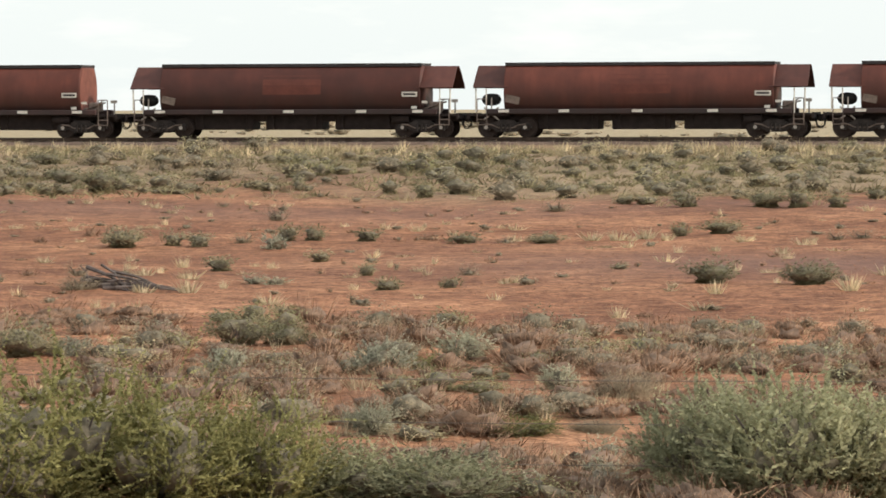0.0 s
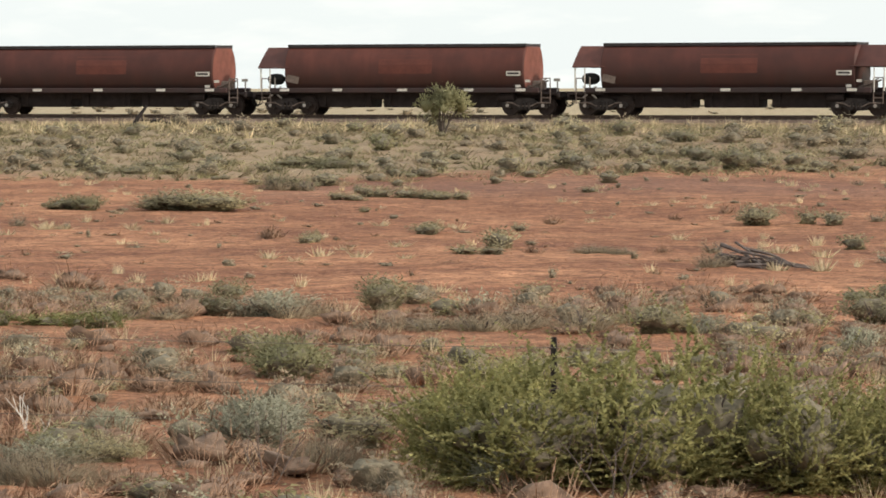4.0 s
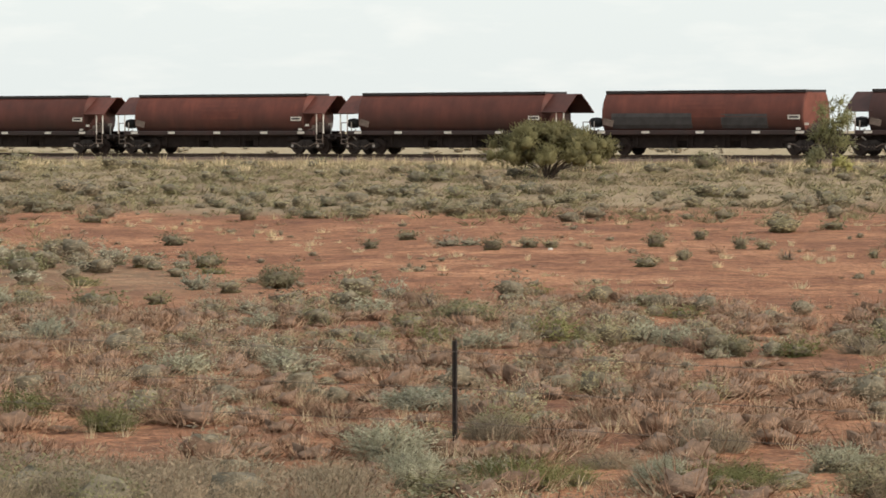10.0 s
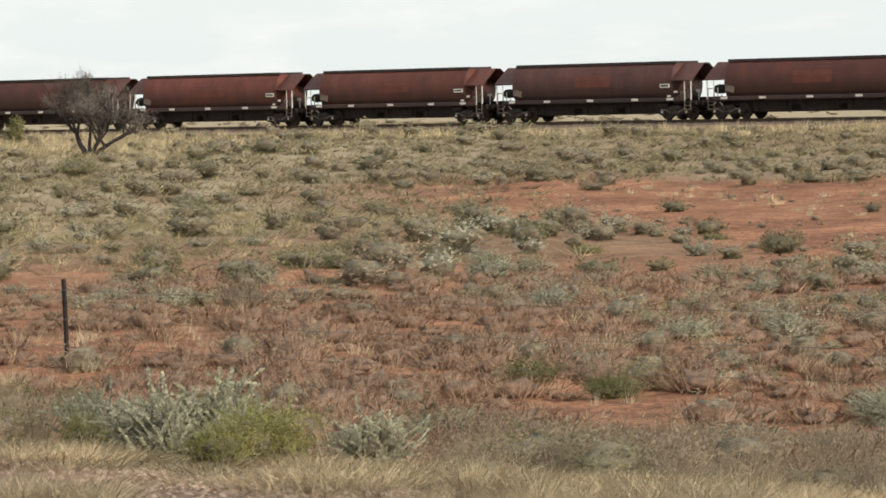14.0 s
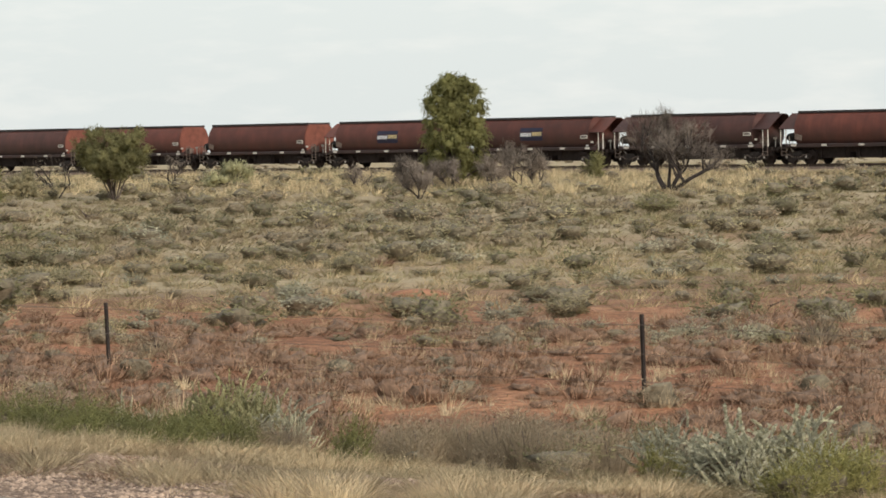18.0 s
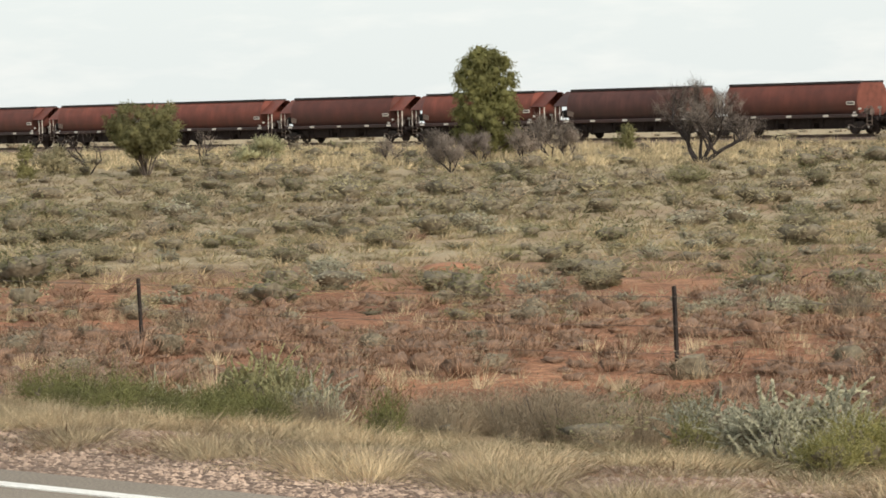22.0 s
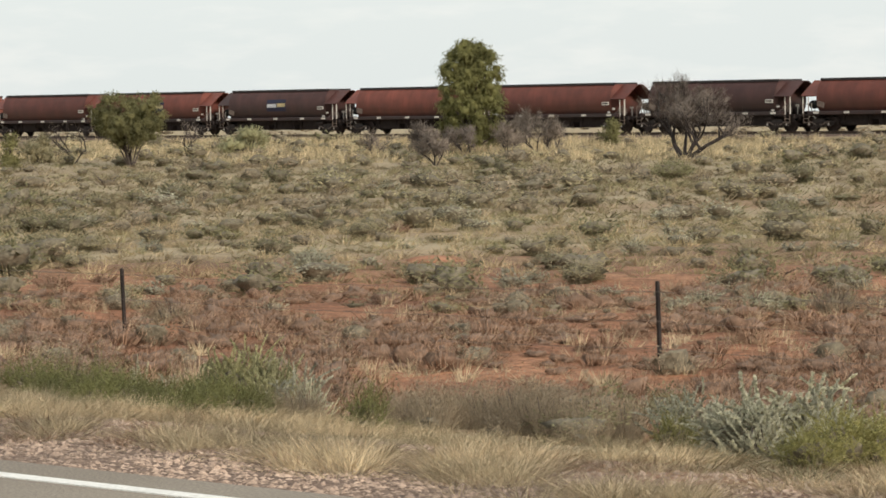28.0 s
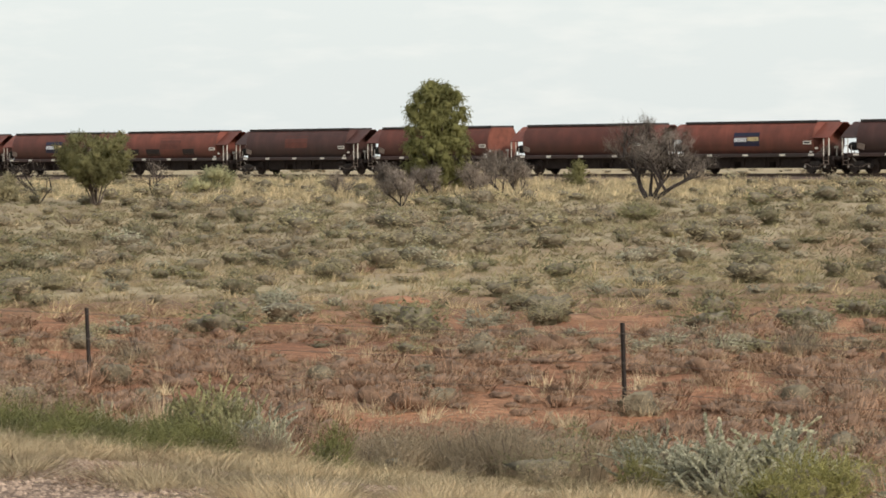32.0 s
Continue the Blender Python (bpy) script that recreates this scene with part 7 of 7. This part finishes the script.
def fence():
    """Steel pickets with three sagging wires."""
    f = holder("wire_fence", pose(0, 32.0, 0))
    tagged(f, "wire fence with dark steel pickets across the plain", "fence")
    tops = []
    for x, tilt, tall in ((1.2, 0, 1.08), (-11.5, 0.5, 1.07), (-22.8, 0.0, 1.09), (-36.05, -1.9, 1.11), (-47.75, -3.6, 1.07), (-60.5, -1.0, 1.08)):
        s = Shape()
        rings = []
        for z in (-0.3, tall - 0.012, tall):
            ring = []
            k = 1.0 if z < tall else 0.75
            for i in range(3):
                a = math.radians(90 + 120 * i)
                ux, uy = math.cos(a), math.sin(a)
                ring += [(ux * 0.03 * k + uy * 0.006, uy * 0.03 * k - ux * 0.006, z), (ux * 0.03 * k - uy * 0.006, uy * 0.03 * k + ux * 0.006, z)]
                b = math.radians(150 + 120 * i)
                ring.append((math.cos(b) * 0.009, math.sin(b) * 0.009, z))
            rings.append(ring)
        z0 = float(ground_z(x, 32.0))
        p = part("post", s.loft(rings).mesh("post", M_POST), f, "black steel star picket", pose(x, 0, z0, 0, tilt, 0))
        tops.append((x, z0, math.tan(math.radians(tilt))))
    for k, hgt in enumerate((0.98, 0.62, 0.28)):
        s = Shape()
        for (xa, za, ta), (xb, zb, tb) in zip(tops, tops[1:]):
            pts = []
            for i in range(9):
                q = i / 8
                pts.append((xa + ta * hgt + (xb + tb * hgt - xa - ta * hgt) * q, -0.035, za + hgt + (zb - za) * q - 0.16 * q * (1 - q)))
            s.tube(pts, 0.003, n=4)
        part("wire", s.mesh("wire", M_WIRE), f, "thin slack fence wire")


fence()


def soil_mound(x, y, w, h):
    s = Shape()
    rings = []
    for j in range(7):
        q = j / 6
        rings.append([(math.cos(k * 0.3927) * w / 2 * math.cos(q * 1.5) * (1 + 0.12 * math.sin(3 * k + j)), math.sin(k * 0.3927) * w / 2 * math.cos(q * 1.5), h * math.sin(q * 1.57) - 0.03) for k in range(16)])
    ob = new("soil_mound", s.loft(rings).mesh("soil_mound", M_MOUND, True))
    ob.matrix_basis = pose(x, y, settled(x, y, 0.02))
    return tagged(ob, "low mound of bare orange-red soil", "mound")


soil_mound(-68.3, 54.0, 1.4, 0.19)


def white_stone(x, y, w):
    s = Shape().loft([[(math.cos(k * 1.047) * w / 2 * r, math.sin(k * 1.047) * w / 3 * r, z * w) for k in range(6)] for r, z in ((0.9, -0.1), (1, 0.1), (0.6, 0.3))])
    ob = new("white_stone", s.mesh("white_stone", M_WHITE))
    ob.matrix_basis = pose(x, y, settled(x, y, 0.0))
    return tagged(ob, "small pale stone lying on red soil", "stone")


white_stone(-56.5, 83.5, 0.16)


def motions():
    """The train runs to the right at one steady pace."""
    for n, w in enumerate(WAGONS):
        walk(w, [(t, pose(wagon_x(n, t), TRACK_Y, RAIL_Z)) for t in (0.0, 16.0, 32.0)])


motions()
